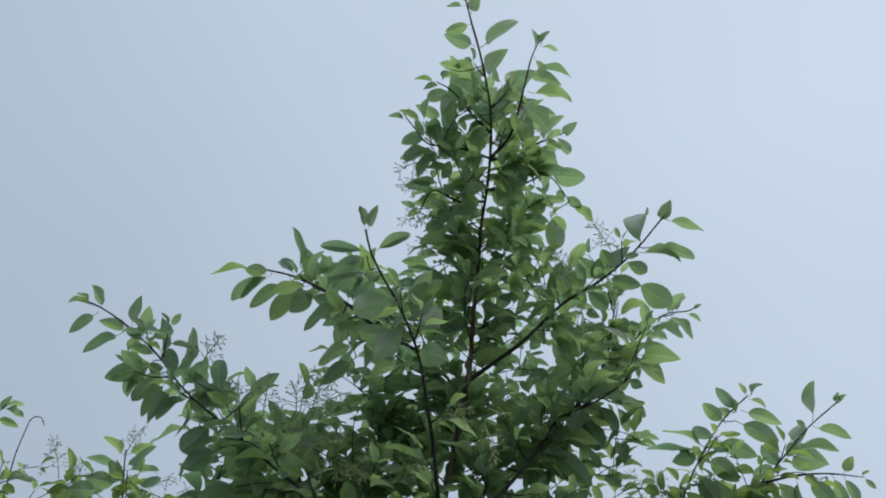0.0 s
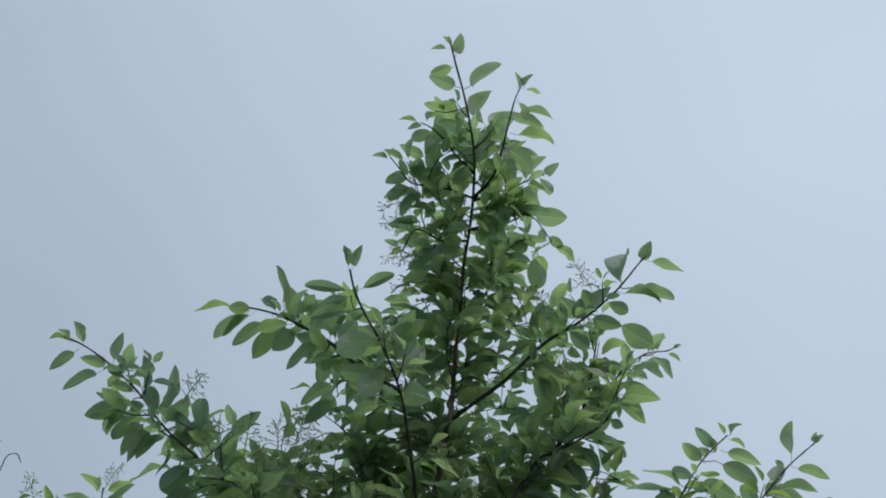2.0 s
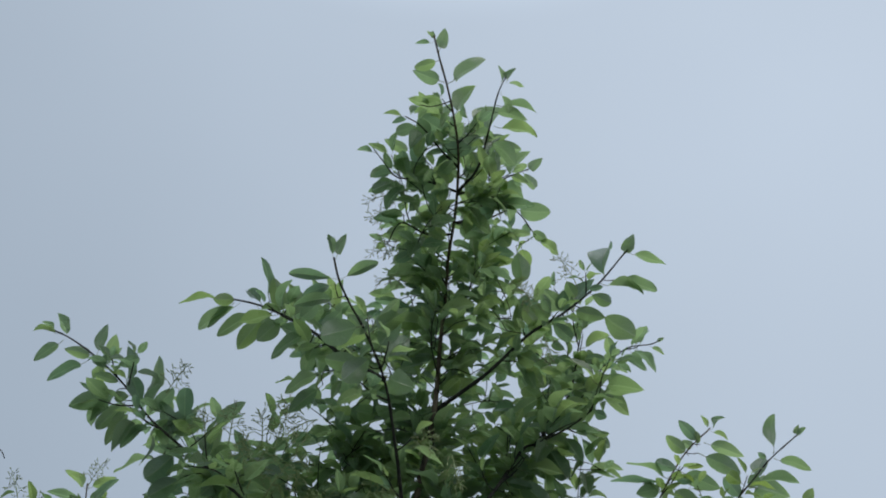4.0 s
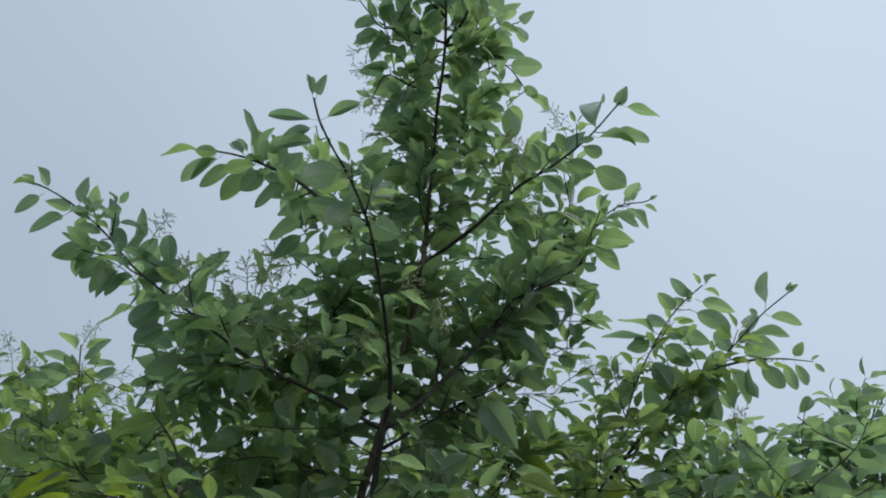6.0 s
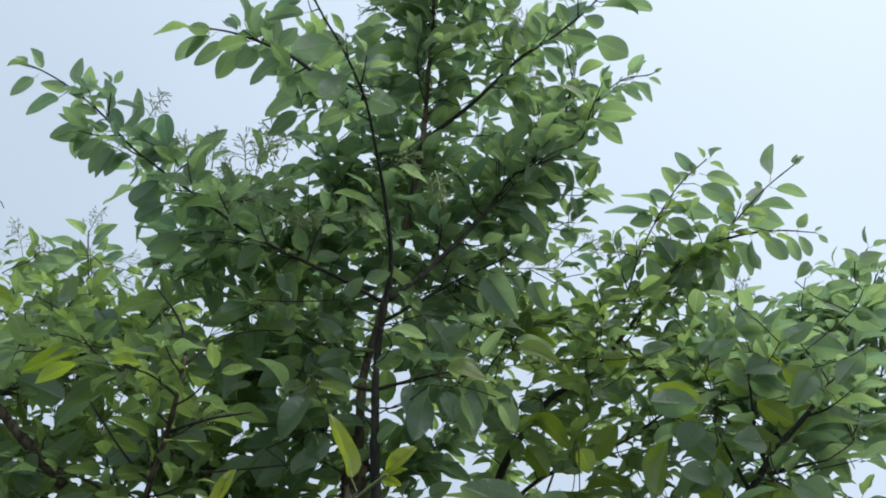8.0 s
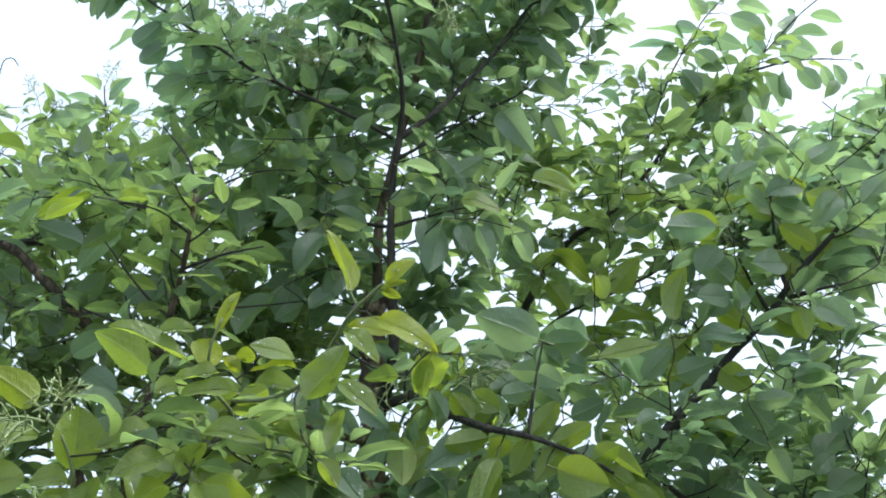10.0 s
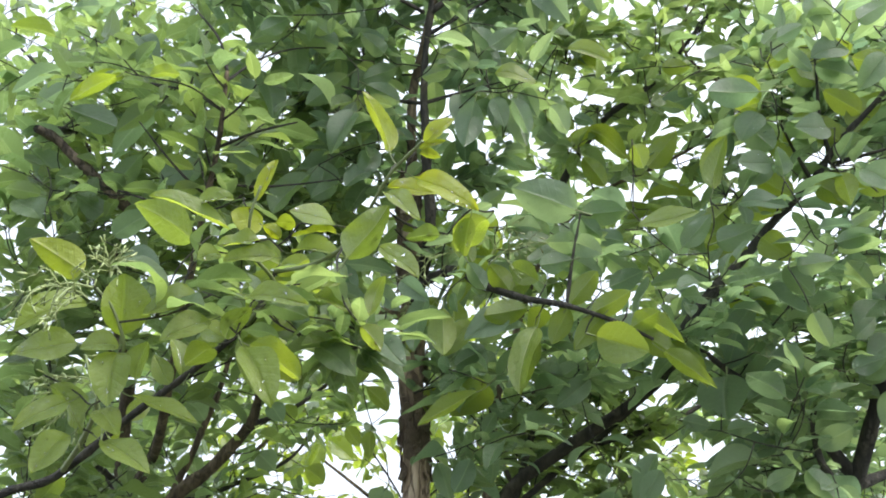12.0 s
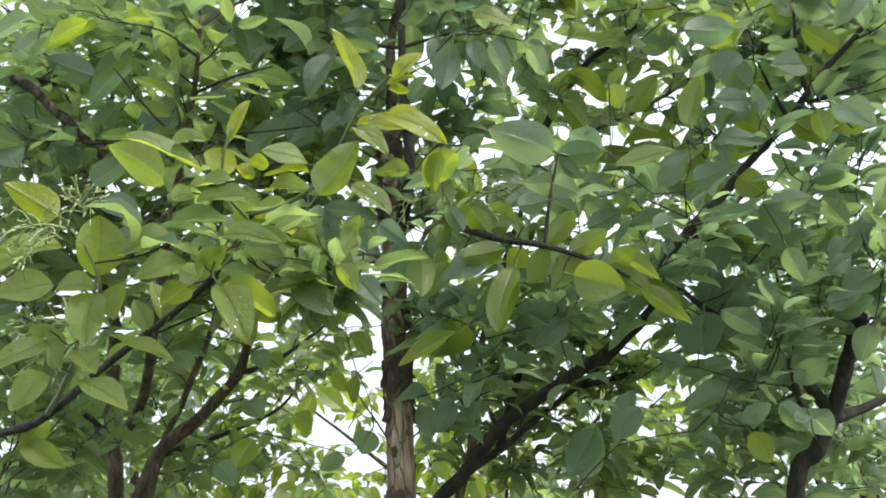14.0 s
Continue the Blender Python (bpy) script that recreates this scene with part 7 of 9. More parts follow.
clump(tree_main, (-0.133, 0.03, 2.779), (0.058, 0.14, 0.054), 3, 0.085)
clump(tree_main, (-0.131, 0.03, 2.645), (0.061, 0.14, 0.064), 4, 0.085)
clump(tree_main, (-0.056, 0.03, 2.538), (0.118, 0.14, 0.061), 8, 0.085)
clump(tree_main, (0.095, 0.03, 2.517), (0.127, 0.14, 0.073), 11, 0.085)
clump(tree_main, (0.248, 0.03, 2.657), (0.078, 0.14, 0.064), 5, 0.085)
clump(tree_main, (0.287, 0.03, 2.549), (0.075, 0.14, 0.062), 5, 0.085)
clump(tree_main, (0.36, 0.03, 2.796), (0.059, 0.14, 0.047), 3, 0.085)
clump(tree_main, (0.364, 0.03, 2.705), (0.068, 0.14, 0.066), 4, 0.085)
clump(tree_main, (0.316, 0.03, 2.485), (0.063, 0.14, 0.06), 4, 0.085)
clump(tree_main, (0.253, 0.03, 2.777), (0.07, 0.14, 0.054), 4, 0.085)
clump(tree_main, (0.23, 0.03, 2.446), (0.072, 0.14, 0.059), 5, 0.085)
clump(tree_main, (0.015, 0.03, 2.416), (0.122, 0.14, 0.059), 9, 0.085)
clump(tree_main, (-0.111, 0.03, 2.46), (0.072, 0.14, 0.048), 4, 0.085)
clump(tree_main, (0.188, 0.03, 2.397), (0.101, 0.14, 0.058), 7, 0.085)
clump(tree_main, (-0.268, 0.03, 2.408), (0.101, 0.14, 0.047), 6, 0.085)
clump(tree_main, (-0.33, 0.03, 2.315), (0.068, 0.14, 0.045), 4, 0.085)
clump(tree_main, (-0.188, 0.03, 2.341), (0.099, 0.14, 0.057), 7, 0.085)
clump(tree_main, (-0.389, 0.03, 2.502), (0.042, 0.14, 0.036), 2, 0.085)
clump(tree_main, (-0.474, 0.03, 2.552), (0.043, 0.14, 0.031), 2, 0.085)
clump(tree_main, (-0.319, 0.03, 2.467), (0.052, 0.14, 0.036), 2, 0.085)
clump(tree_main, (-0.057, 0.03, 2.311), (0.107, 0.14, 0.056), 8, 0.085)
clump(tree_main, (0.138, 0.03, 2.306), (0.127, 0.14, 0.056), 10, 0.085)
clump(tree_main, (0.398, 0.03, 2.579), (0.054, 0.14, 0.05), 3, 0.085)
clump(tree_main, (0.351, 0.03, 2.402), (0.051, 0.14, 0.047), 3, 0.085)
clump(tree_rear, (0.593, 0.22, 2.526), (0.069, 0.1, 0.053), 3, 0.07)
clump(tree_rear, (0.649, 0.22, 2.45), (0.09, 0.1, 0.052), 4, 0.07)
clump(tree_rear, (0.737, 0.22, 2.44), (0.067, 0.1, 0.039), 2, 0.07)
clump(tree_rear, (0.42, 0.22, 2.407), (0.088, 0.1, 0.051), 4, 0.07)
clump(tree_left, (-0.653, 0.3, 2.435), (0.103, 0.1, 0.046), 4, 0.065)
clump(tree_left, (-0.643, 0.2, 2.292), (0.085, 0.22, 0.049), 2, 0.09)
clump(tree_left, (-0.631, 0.2, 2.198), (0.093, 0.22, 0.06), 3, 0.09)
clump(tree_left, (-0.444, 0.2, 2.256), (0.084, 0.22, 0.049), 2, 0.09)
clump(tree_left, (-0.482, 0.2, 2.131), (0.112, 0.22, 0.07), 5, 0.09)
clump(tree_left, (-0.339, 0.2, 2.187), (0.093, 0.22, 0.059), 3, 0.09)
clump(tree_left, (-0.358, 0.2, 2.316), (0.054, 0.22, 0.049), 2, 0.09)
clump(tree_left, (-0.245, 0.2, 2.268), (0.085, 0.22, 0.073), 4, 0.09)
clump(tree_left, (-0.563, 0.2, 2.046), (0.099, 0.22, 0.068), 5, 0.09)
clump(tree_left, (-0.392, 0.2, 2.026), (0.088, 0.22, 0.068), 4, 0.09)
clump(tree_left, (-0.248, 0.2, 2.047), (0.089, 0.22, 0.068), 4, 0.09)
clump(tree_main, (-0.173, 0.03, 2.077), (0.082, 0.18, 0.063), 7, 0.086)
clump(tree_main, (-0.078, 0.03, 2.137), (0.074, 0.18, 0.064), 7, 0.086)
clump(tree_main, (-0.067, 0.03, 2), (0.071, 0.18, 0.061), 7, 0.086)
clump(tree_main, (0.126, 0.03, 2.158), (0.065, 0.18, 0.054), 5, 0.086)
clump(tree_main, (0.145, 0.03, 2.039), (0.081, 0.18, 0.051), 6, 0.086)
clump(tree_main, (-0.084, 0.03, 2.222), (0.077, 0.18, 0.055), 6, 0.086)
clump(tree_main, (0.057, 0.03, 1.964), (0.087, 0.18, 0.05), 7, 0.086)
clump(tree_rear, (0.254, 0.2, 2.293), (0.075, 0.2, 0.061), 5, 0.078)
clump(tree_rear, (0.302, 0.2, 2.211), (0.083, 0.2, 0.072), 7, 0.078)
clump(tree_rear, (0.245, 0.2, 2.068), (0.089, 0.2, 0.068), 7, 0.078)
clump(tree_rear, (0.416, 0.2, 2.317), (0.075, 0.2, 0.049), 4, 0.078)
clump(tree_rear, (0.403, 0.2, 2.177), (0.093, 0.2, 0.071), 7, 0.078)
clump(tree_rear, (0.402, 0.2, 2.048), (0.079, 0.2, 0.057), 6, 0.078)
clump(tree_rear, (0.559, 0.2, 2.342), (0.065, 0.2, 0.05), 3, 0.078)
clump(tree_rear, (0.564, 0.2, 2.222), (0.094, 0.2, 0.06), 6, 0.078)
clump(tree_rear, (0.526, 0.2, 2.09), (0.09, 0.2, 0.069), 7, 0.078)
clump(tree_right, (0.606, 0.02, 2.133), (0.065, 0.2, 0.042), 2, 0.095)
clump(tree_right, (0.592, 0.02, 2.054), (0.081, 0.2, 0.062), 3, 0.095)
clump(tree_right, (0.727, 0.02, 2.186), (0.066, 0.2, 0.038), 2, 0.095)
clump(tree_right, (0.69, 0.02, 2.093), (0.082, 0.2, 0.063), 3, 0.095)
clump(tree_right, (0.809, 0.02, 2.175), (0.056, 0.2, 0.065), 2, 0.095)
clump(tree_right, (0.74, 0.02, 1.998), (0.079, 0.2, 0.06), 3, 0.095)
clump(tree_right, (0.62, 0.02, 1.961), (0.069, 0.2, 0.05), 2, 0.095)
clump(tree_right, (0.803, 0.02, 2.074), (0.054, 0.2, 0.062), 2, 0.095)
clump(tree_left, (-0.644, 0.05, 2.174), (0.096, 0.25, 0.088), 5, 0.09)
clump(tree_left, (-0.502, 0.05, 2.133), (0.094, 0.25, 0.087), 5, 0.09)
clump(tree_left, (-0.376, 0.05, 2.145), (0.075, 0.25, 0.076), 3, 0.09)
clump(tree_left, (-0.242, 0.05, 2.125), (0.074, 0.25, 0.085), 4, 0.09)
clump(tree_left, (-0.158, 0.05, 2.161), (0.065, 0.25, 0.064), 3, 0.09)
clump(tree_left, (-0.603, 0.05, 1.986), (0.092, 0.25, 0.074), 4, 0.09)
clump(tree_left, (-0.473, 0.05, 2.028), (0.083, 0.25, 0.074), 4, 0.09)
clump(tree_left, (-0.281, 0.05, 1.967), (0.072, 0.25, 0.062), 3, 0.09)
clump(tree_left, (-0.17, 0.05, 1.942), (0.062, 0.25, 0.061), 3, 0.09)
clump(tree_left, (-0.527, 0.05, 1.904), (0.09, 0.25, 0.062), 4, 0.09)
clump(tree_left, (-0.42, 0.05, 1.841), (0.089, 0.25, 0.051), 3, 0.09)
clump(tree_left, (-0.2, 0.05, 1.741), (0.077, 0.25, 0.059), 3, 0.09)
clump(tree_left, (-0.504, 0.62, 1.849), (0.11, 0.1, 0.084), 5, 0.09)
clump(tree_left, (-0.567, 0.62, 1.852), (0.086, 0.1, 0.07), 3, 0.09)
clump(tree_left, (-0.882, 0.62, 1.595), (0.084, 0.1, 0.096), 5, 0.09)
clump(tree_left, (-0.761, 0.62, 1.511), (0.117, 0.1, 0.054), 4, 0.09)
clump(tree_left, (-0.13, -0.42, 1.658), (0.045, 0.08, 0.026), 4, 0.075)
clump(tree_left, (-0.061, -0.42, 1.637), (0.039, 0.08, 0.026), 4, 0.075)
clump(tree_main, (-0.061, -0.02, 2.134), (0.053, 0.15, 0.051), 3, 0.09)
clump(tree_main, (-0.068, -0.02, 1.972), (0.051, 0.15, 0.049), 3, 0.09)
clump(tree_main, (0.098, -0.02, 2.123), (0.07, 0.15, 0.05), 5, 0.09)
clump(tree_main, (0.111, -0.02, 1.989), (0.059, 0.15, 0.049), 4, 0.09)
clump(tree_main, (0.081, -0.02, 1.786), (0.065, 0.15, 0.047), 5, 0.09)
clump(tree_main, (0.09, -0.02, 1.678), (0.047, 0.15, 0.045), 3, 0.09)
clump(tree_main, (0.085, -0.02, 1.615), (0.062, 0.15, 0.054), 6, 0.09)
clump(tree_main, (0.097, -0.02, 1.515), (0.038, 0.15, 0.052), 3, 0.09)
clump(tree_main, (-0.107, -0.02, 1.719), (0.048, 0.15, 0.042), 3, 0.09)
clump(tree_main, (0.159, -0.02, 1.535), (0.046, 0.15, 0.044), 3, 0.09)
clump(tree_main, (0.195, -0.02, 1.806), (0.065, 0.15, 0.046), 5, 0.09)
clump(tree_main, (0.217, -0.02, 1.641), (0.078, 0.15, 0.054), 7, 0.09)
clump(tree_rear, (0.208, 0.3, 2.253), (0.096, 0.2, 0.074), 5, 0.088)
clump(tree_rear, (0.37, 0.3, 2.289), (0.096, 0.2, 0.074), 5, 0.088)
clump(tree_rear, (0.253, 0.3, 2.098), (0.073, 0.2, 0.048), 3, 0.088)
clump(tree_rear, (0.358, 0.3, 2.125), (0.083, 0.2, 0.072), 4, 0.088)
clump(tree_rear, (0.492, 0.3, 2.245), (0.095, 0.2, 0.073), 5, 0.088)
clump(tree_rear, (0.451, 0.3, 2.03), (0.061, 0.2, 0.047), 2, 0.088)
clump(tree_rear, (0.393, 0.3, 1.925), (0.1, 0.2, 0.058), 5, 0.088)
clump(tree_rear, (0.486, 0.3, 1.878), (0.089, 0.2, 0.068), 5, 0.088)
clump(tree_rear, (0.218, 0.3, 1.829), (0.09, 0.2, 0.057), 4, 0.088)
clump(tree_rear, (0.289, 0.52, 1.661), (0.076, 0.14, 0.05), 5, 0.088)
clump(tree_rear, (0.331, 0.52, 1.501), (0.085, 0.14, 0.049), 5, 0.088)
clump(tree_rear, (0.187, 0.52, 1.799), (0.101, 0.14, 0.077), 9, 0.088)
clump(tree_rear, (0.125, 0.52, 1.645), (0.077, 0.14, 0.075), 7, 0.088)
clump(tree_right, (0.53, 0.02, 2.115), (0.069, 0.2, 0.06), 3, 0.09)
clump(tree_right, (0.63, 0.02, 2.107), (0.078, 0.2, 0.059), 3, 0.09)
clump(tree_right, (0.498, 0.02, 1.91), (0.067, 0.2, 0.057), 3, 0.09)
clump(tree_right, (0.321, 0.02, 1.745), (0.073, 0.2, 0.047), 3, 0.09)
clump(tree_right, (0.423, 0.02, 1.724), (0.072, 0.2, 0.065), 4, 0.09)
clump(tree_right, (0.522, 0.02, 1.703), (0.071, 0.2, 0.055), 3, 0.09)
clump(tree_right, (0.606, 0.02, 1.757), (0.064, 0.2, 0.055), 3, 0.09)
clump(tree_right, (0.637, 0.02, 1.867), (0.065, 0.2, 0.056), 3, 0.09)
clump(tree_right, (0.399, 0.02, 1.643), (0.063, 0.2, 0.054), 3, 0.09)
clump(tree_right, (0.472, 0.02, 1.608), (0.062, 0.2, 0.054), 3, 0.09)
clump(tree_right, (0.687, 0.02, 1.99), (0.05, 0.2, 0.058), 2, 0.09)
clump(tree_right, (0.632, 0.34, 1.661), (0.077, 0.15, 0.067), 5, 0.09)
clump(tree_right, (0.735, 0.34, 1.726), (0.058, 0.15, 0.067), 4, 0.09)
clump(tree_right, (0.531, 0.34, 1.512), (0.085, 0.15, 0.043), 4, 0.09)
clump(tree_right, (0.622, 0.34, 1.509), (0.056, 0.15, 0.043), 2, 0.09)
clump(tree_right, (0.727, 0.34, 1.544), (0.047, 0.15, 0.065), 3, 0.09)
clump(tree_far_mid, (-0.551, 1.4, 1.582), (0.146, 0.35, 0.094), 5, 0.100)
clump(tree_far_mid, (-0.692, 1.4, 1.731), (0.133, 0.35, 0.115), 5, 0.100)
clump(tree_far_mid, (-0.062, 1.4, 1.554), (0.144, 0.35, 0.073), 4, 0.100)
clump(tree_far_mid, (0.096, 1.4, 1.52), (0.127, 0.35, 0.073), 4, 0.100)
clump(tree_far_left, (-0.903, 1.4, 1.804), (0.135, 0.35, 0.116), 5, 0.100)
clump(tree_far_left, (-0.803, 1.4, 1.604), (0.148, 0.35, 0.095), 5, 0.100)
clump(tree_far_left, (-1.1, 1.4, 1.676), (0.151, 0.35, 0.115), 6, 0.100)
clump(tree_far_left, (-1.295, 1.4, 1.551), (0.149, 0.35, 0.095), 5, 0.100)
clump(tree_far_left, (-1.264, 1.4, 1.901), (0.155, 0.35, 0.119), 6, 0.100)
clump(tree_far_right, (0.255, 1.4, 1.547), (0.142, 0.4, 0.073), 4, 0.100)
clump(tree_far_right, (0.534, 1.4, 1.54), (0.156, 0.4, 0.09), 6, 0.100)
clump(tree_far_right, (0.791, 1.4, 1.519), (0.155, 0.4, 0.071), 4, 0.100)
clump(tree_far_right, (1.013, 1.4, 1.499), (0.122, 0.4, 0.088), 4, 0.100)
clump(tree_far_right, (0.663, 1.4, 1.755), (0.144, 0.4, 0.11), 6, 0.100)
clump(tree_far_right, (0.388, 1.4, 1.668), (0.127, 0.4, 0.092), 4, 0.100)
clump(tree_far_right, (0.921, 1.4, 1.715), (0.126, 0.4, 0.109), 5, 0.100)
clump(tree_rear, (0.26, 0.55, 1.634), (0.1, 0.15, 0.064), 6, 0.08)
clump(tree_rear, (0.15, 0.55, 1.662), (0.078, 0.15, 0.064), 5, 0.08)
clump(tree_rear, (0.198, 0.55, 1.527), (0.088, 0.15, 0.05), 4, 0.08)
clump(tree_rear, (0.513, 0.55, 1.452), (0.096, 0.15, 0.061), 6, 0.08)
clump(tree_rear, (0.353, 0.55, 1.426), (0.086, 0.15, 0.049), 4, 0.08)
clump(tree_rear, (0.139, 0.55, 1.433), (0.065, 0.15, 0.05), 3, 0.08)
clump(tree_rear, (0.037, 0.55, 1.644), (0.056, 0.15, 0.065), 3, 0.08)
clump(tree_rear, (0.289, 0.55, 1.746), (0.09, 0.15, 0.065), 6, 0.08)
clump(tree_rear, (0.489, 0.55, 1.984), (0.081, 0.15, 0.053), 4, 0.08)
clump(tree_right, (0.466, 0, 1.575), (0.061, 0.2, 0.044), 6, 0.085)
clump(tree_right, (0.668, 0, 1.683), (0.039, 0.2, 0.054), 4, 0.085)
clump(tree_right, (0.693, 0, 1.848), (0.04, 0.2, 0.065), 5, 0.085)
clump(tree_right, (0.715, 0, 1.997), (0.041, 0.2, 0.057), 4, 0.085)
clump(tree_right, (0.561, 0, 1.73), (0.063, 0.2, 0.054), 7, 0.085)
clump(tree_right, (0.565, 0.34, 1.504), (0.076, 0.15, 0.055), 6, 0.085)
clump(tree_right, (0.698, 0.34, 1.662), (0.068, 0.15, 0.056), 5, 0.085)
clump(tree_right, (0.776, 0.34, 1.619), (0.048, 0.15, 0.077), 5, 0.085)
clump(tree_right, (0.736, 0.34, 1.415), (0.046, 0.15, 0.043), 3, 0.085)
clump(tree_left, (-0.527, 0, 1.588), (0.066, 0.2, 0.047), 6, 0.085)
clump(tree_left, (-0.468, 0, 1.489), (0.072, 0.2, 0.046), 6, 0.085)
clump(tree_left, (-0.31, 0, 1.611), (0.049, 0.2, 0.037), 3, 0.085)
clump(tree_left, (-0.229, 0, 1.707), (0.066, 0.2, 0.047), 6, 0.085)
clump(tree_left, (-0.306, 0, 1.72), (0.058, 0.2, 0.038), 4, 0.085)
clump(tree_left, (-0.54, 0, 1.723), (0.059, 0.2, 0.048), 5, 0.085)
clump(tree_left, (-0.537, 0, 1.421), (0.048, 0.2, 0.036), 3, 0.085)
clump(tree_left, (-0.232, 0, 1.794), (0.075, 0.2, 0.048), 6, 0.085)
clump(tree_left, (-0.112, 0, 1.752), (0.05, 0.2, 0.047), 4, 0.085)
clump(tree_far_left, (-1.001, 1.5, 1.724), (0.157, 0.3, 0.12), 5, 0.100)
clump(tree_far_left, (-0.865, 1.5, 1.894), (0.141, 0.3, 0.122), 5, 0.100)
clump(tree_far_left, (-1.192, 1.5, 1.873), (0.178, 0.3, 0.122), 6, 0.100)
clump(tree_far_left, (-1.301, 1.5, 1.632), (0.139, 0.3, 0.12), 5, 0.100)
clump(tree_far_left, (-0.683, 1.5, 1.815), (0.122, 0.3, 0.12), 4, 0.100)
clump(tree_far_mid, (-0.623, 1.5, 1.541), (0.152, 0.3, 0.097), 2, 0.100)
clump(tree_far_mid, (-0.045, 1.5, 1.553), (0.133, 0.3, 0.115), 3, 0.100)
clump(tree_far_mid, (0.128, 1.5, 1.679), (0.134, 0.3, 0.097), 2, 0.100)
clump(tree_far_right, (0.377, 1.5, 1.669), (0.15, 0.3, 0.115), 5, 0.100)
clump(tree_far_right, (0.609, 1.5, 1.53), (0.163, 0.3, 0.094), 5, 0.100)
clump(tree_far_right, (0.93, 1.5, 1.55), (0.162, 0.3, 0.112), 6, 0.100)
clump(tree_far_right, (0.282, 1.5, 1.477), (0.147, 0.3, 0.075), 3, 0.100)
clump(tree_far_right, (1.131, 1.5, 1.638), (0.097, 0.3, 0.149), 4, 0.100)
clump(tree_left, (-0.541, -0.1, 1.774), (0.04, 0.15, 0.055), 3, 0.095)
clump(tree_left, (-0.563, -0.1, 1.877), (0.041, 0.15, 0.056), 3, 0.095)
clump(tree_left, (-0.53, -0.1, 1.684), (0.031, 0.15, 0.045), 2, 0.095)
clump(tree_far_mid, (-0.322, 1.2, 1.755), (0.108, 0.3, 0.088), 4, 0.100)
clump(tree_far_mid, (-0.416, 1.2, 1.822), (0.093, 0.3, 0.089), 3, 0.100)
clump(tree_left, (-0.018, -0.3, 1.583), (0.037, 0.08, 0.025), 3, 0.08)
clump(tree_left, (-0.056, -0.3, 1.611), (0.037, 0.08, 0.029), 3, 0.08)
clump(tree_left, (-0.006, -0.3, 1.627), (0.031, 0.08, 0.022), 2, 0.08)
clump(tree_left, (-0.644, 0.65, 1.688), (0.098, 0.12, 0.07), 5, 0.08)
clump(tree_left, (-0.765, 0.65, 1.62), (0.097, 0.12, 0.07), 5, 0.08)
clump(tree_left, (-0.414, 0.65, 1.489), (0.094, 0.12, 0.068), 5, 0.08)
clump(tree_left, (-0.258, 0.65, 1.427), (0.07, 0.12, 0.04), 2, 0.08)
clump(tree_left, (-0.57, 0.65, 1.471), (0.095, 0.12, 0.054), 4, 0.08)
clump(tree_left, (-0.865, 0.65, 1.748), (0.099, 0.12, 0.071), 5, 0.08)
clump(tree_left, (-0.333, 0.65, 1.675), (0.06, 0.12, 0.069), 3, 0.08)
clump(tree_far_mid, (-0.526, 1.4, 1.437), (0.177, 0.3, 0.065), 4, 0.100)
clump(tree_far_mid, (-0.298, 1.4, 1.415), (0.096, 0.3, 0.055), 2, 0.100)
clump(tree_far_mid, (-0.691, 1.4, 1.427), (0.146, 0.3, 0.065), 3, 0.100)
clump(tree_far_left, (-1.029, 1.4, 1.469), (0.181, 0.3, 0.076), 4, 0.100)
clump(tree_far_left, (-1.269, 1.4, 1.477), (0.132, 0.3, 0.095), 4, 0.100)
clump(tree_far_left, (-0.832, 1.4, 1.608), (0.132, 0.3, 0.095), 4, 0.100)
clump(tree_far_right, (0.115, 1.5, 1.403), (0.147, 0.3, 0.056), 3, 0.100)
clump(tree_far_right, (0.437, 1.5, 1.393), (0.162, 0.3, 0.056), 3, 0.100)
clump(tree_far_right, (0.753, 1.5, 1.383), (0.16, 0.3, 0.055), 3, 0.100)
clump(tree_far_right, (1.031, 1.5, 1.374), (0.127, 0.3, 0.055), 2, 0.100)
clump(tree_far_left, (-1.1, 1.85, 1.5), (0.3, 0.3, 0.16), 12, 0.097)
clump(tree_far_left, (-1.1, 1.85, 1.8), (0.35, 0.35, 0.16), 12, 0.097)
clump(tree_far_left, (-1.1, 1.85, 2.1), (0.3, 0.3, 0.16), 12, 0.097)
clump(tree_far_left, (-1.1, 1.85, 2.3), (0.2, 0.2, 0.16), 12, 0.097)
clump(tree_far_mid, (0, 2.2, 1.5), (0.3, 0.3, 0.16), 12, 0.097)
clump(tree_far_mid, (0, 2.2, 1.8), (0.35, 0.35, 0.16), 12, 0.097)
clump(tree_far_mid, (0, 2.2, 2.1), (0.3, 0.3, 0.16), 12, 0.097)
clump(tree_far_mid, (0, 2.2, 2.3), (0.2, 0.2, 0.16), 12, 0.097)
clump(tree_far_right, (1.2, 1.95, 1.5), (0.3, 0.3, 0.16), 12, 0.097)
clump(tree_far_right, (1.2, 1.95, 1.8), (0.35, 0.35, 0.16), 12, 0.097)
clump(tree_far_right, (1.2, 1.95, 2.1), (0.3, 0.3, 0.16), 12, 0.097)
clump(tree_far_right, (1.2, 1.95, 2.3), (0.2, 0.2, 0.16), 12, 0.097)
clump(tree_left, (-0.83, 0.35, 2.379), (0.106, 0.12, 0.081), 4, 0.085)
clump(tree_left, (-0.673, 0.35, 2.277), (0.104, 0.12, 0.079), 4, 0.085)
clump(tree_left, (-0.76, 0.35, 2.194), (0.103, 0.12, 0.079), 4, 0.085)
clump(tree_left, (-0.572, 0.35, 2.062), (0.1, 0.12, 0.076), 4, 0.085)
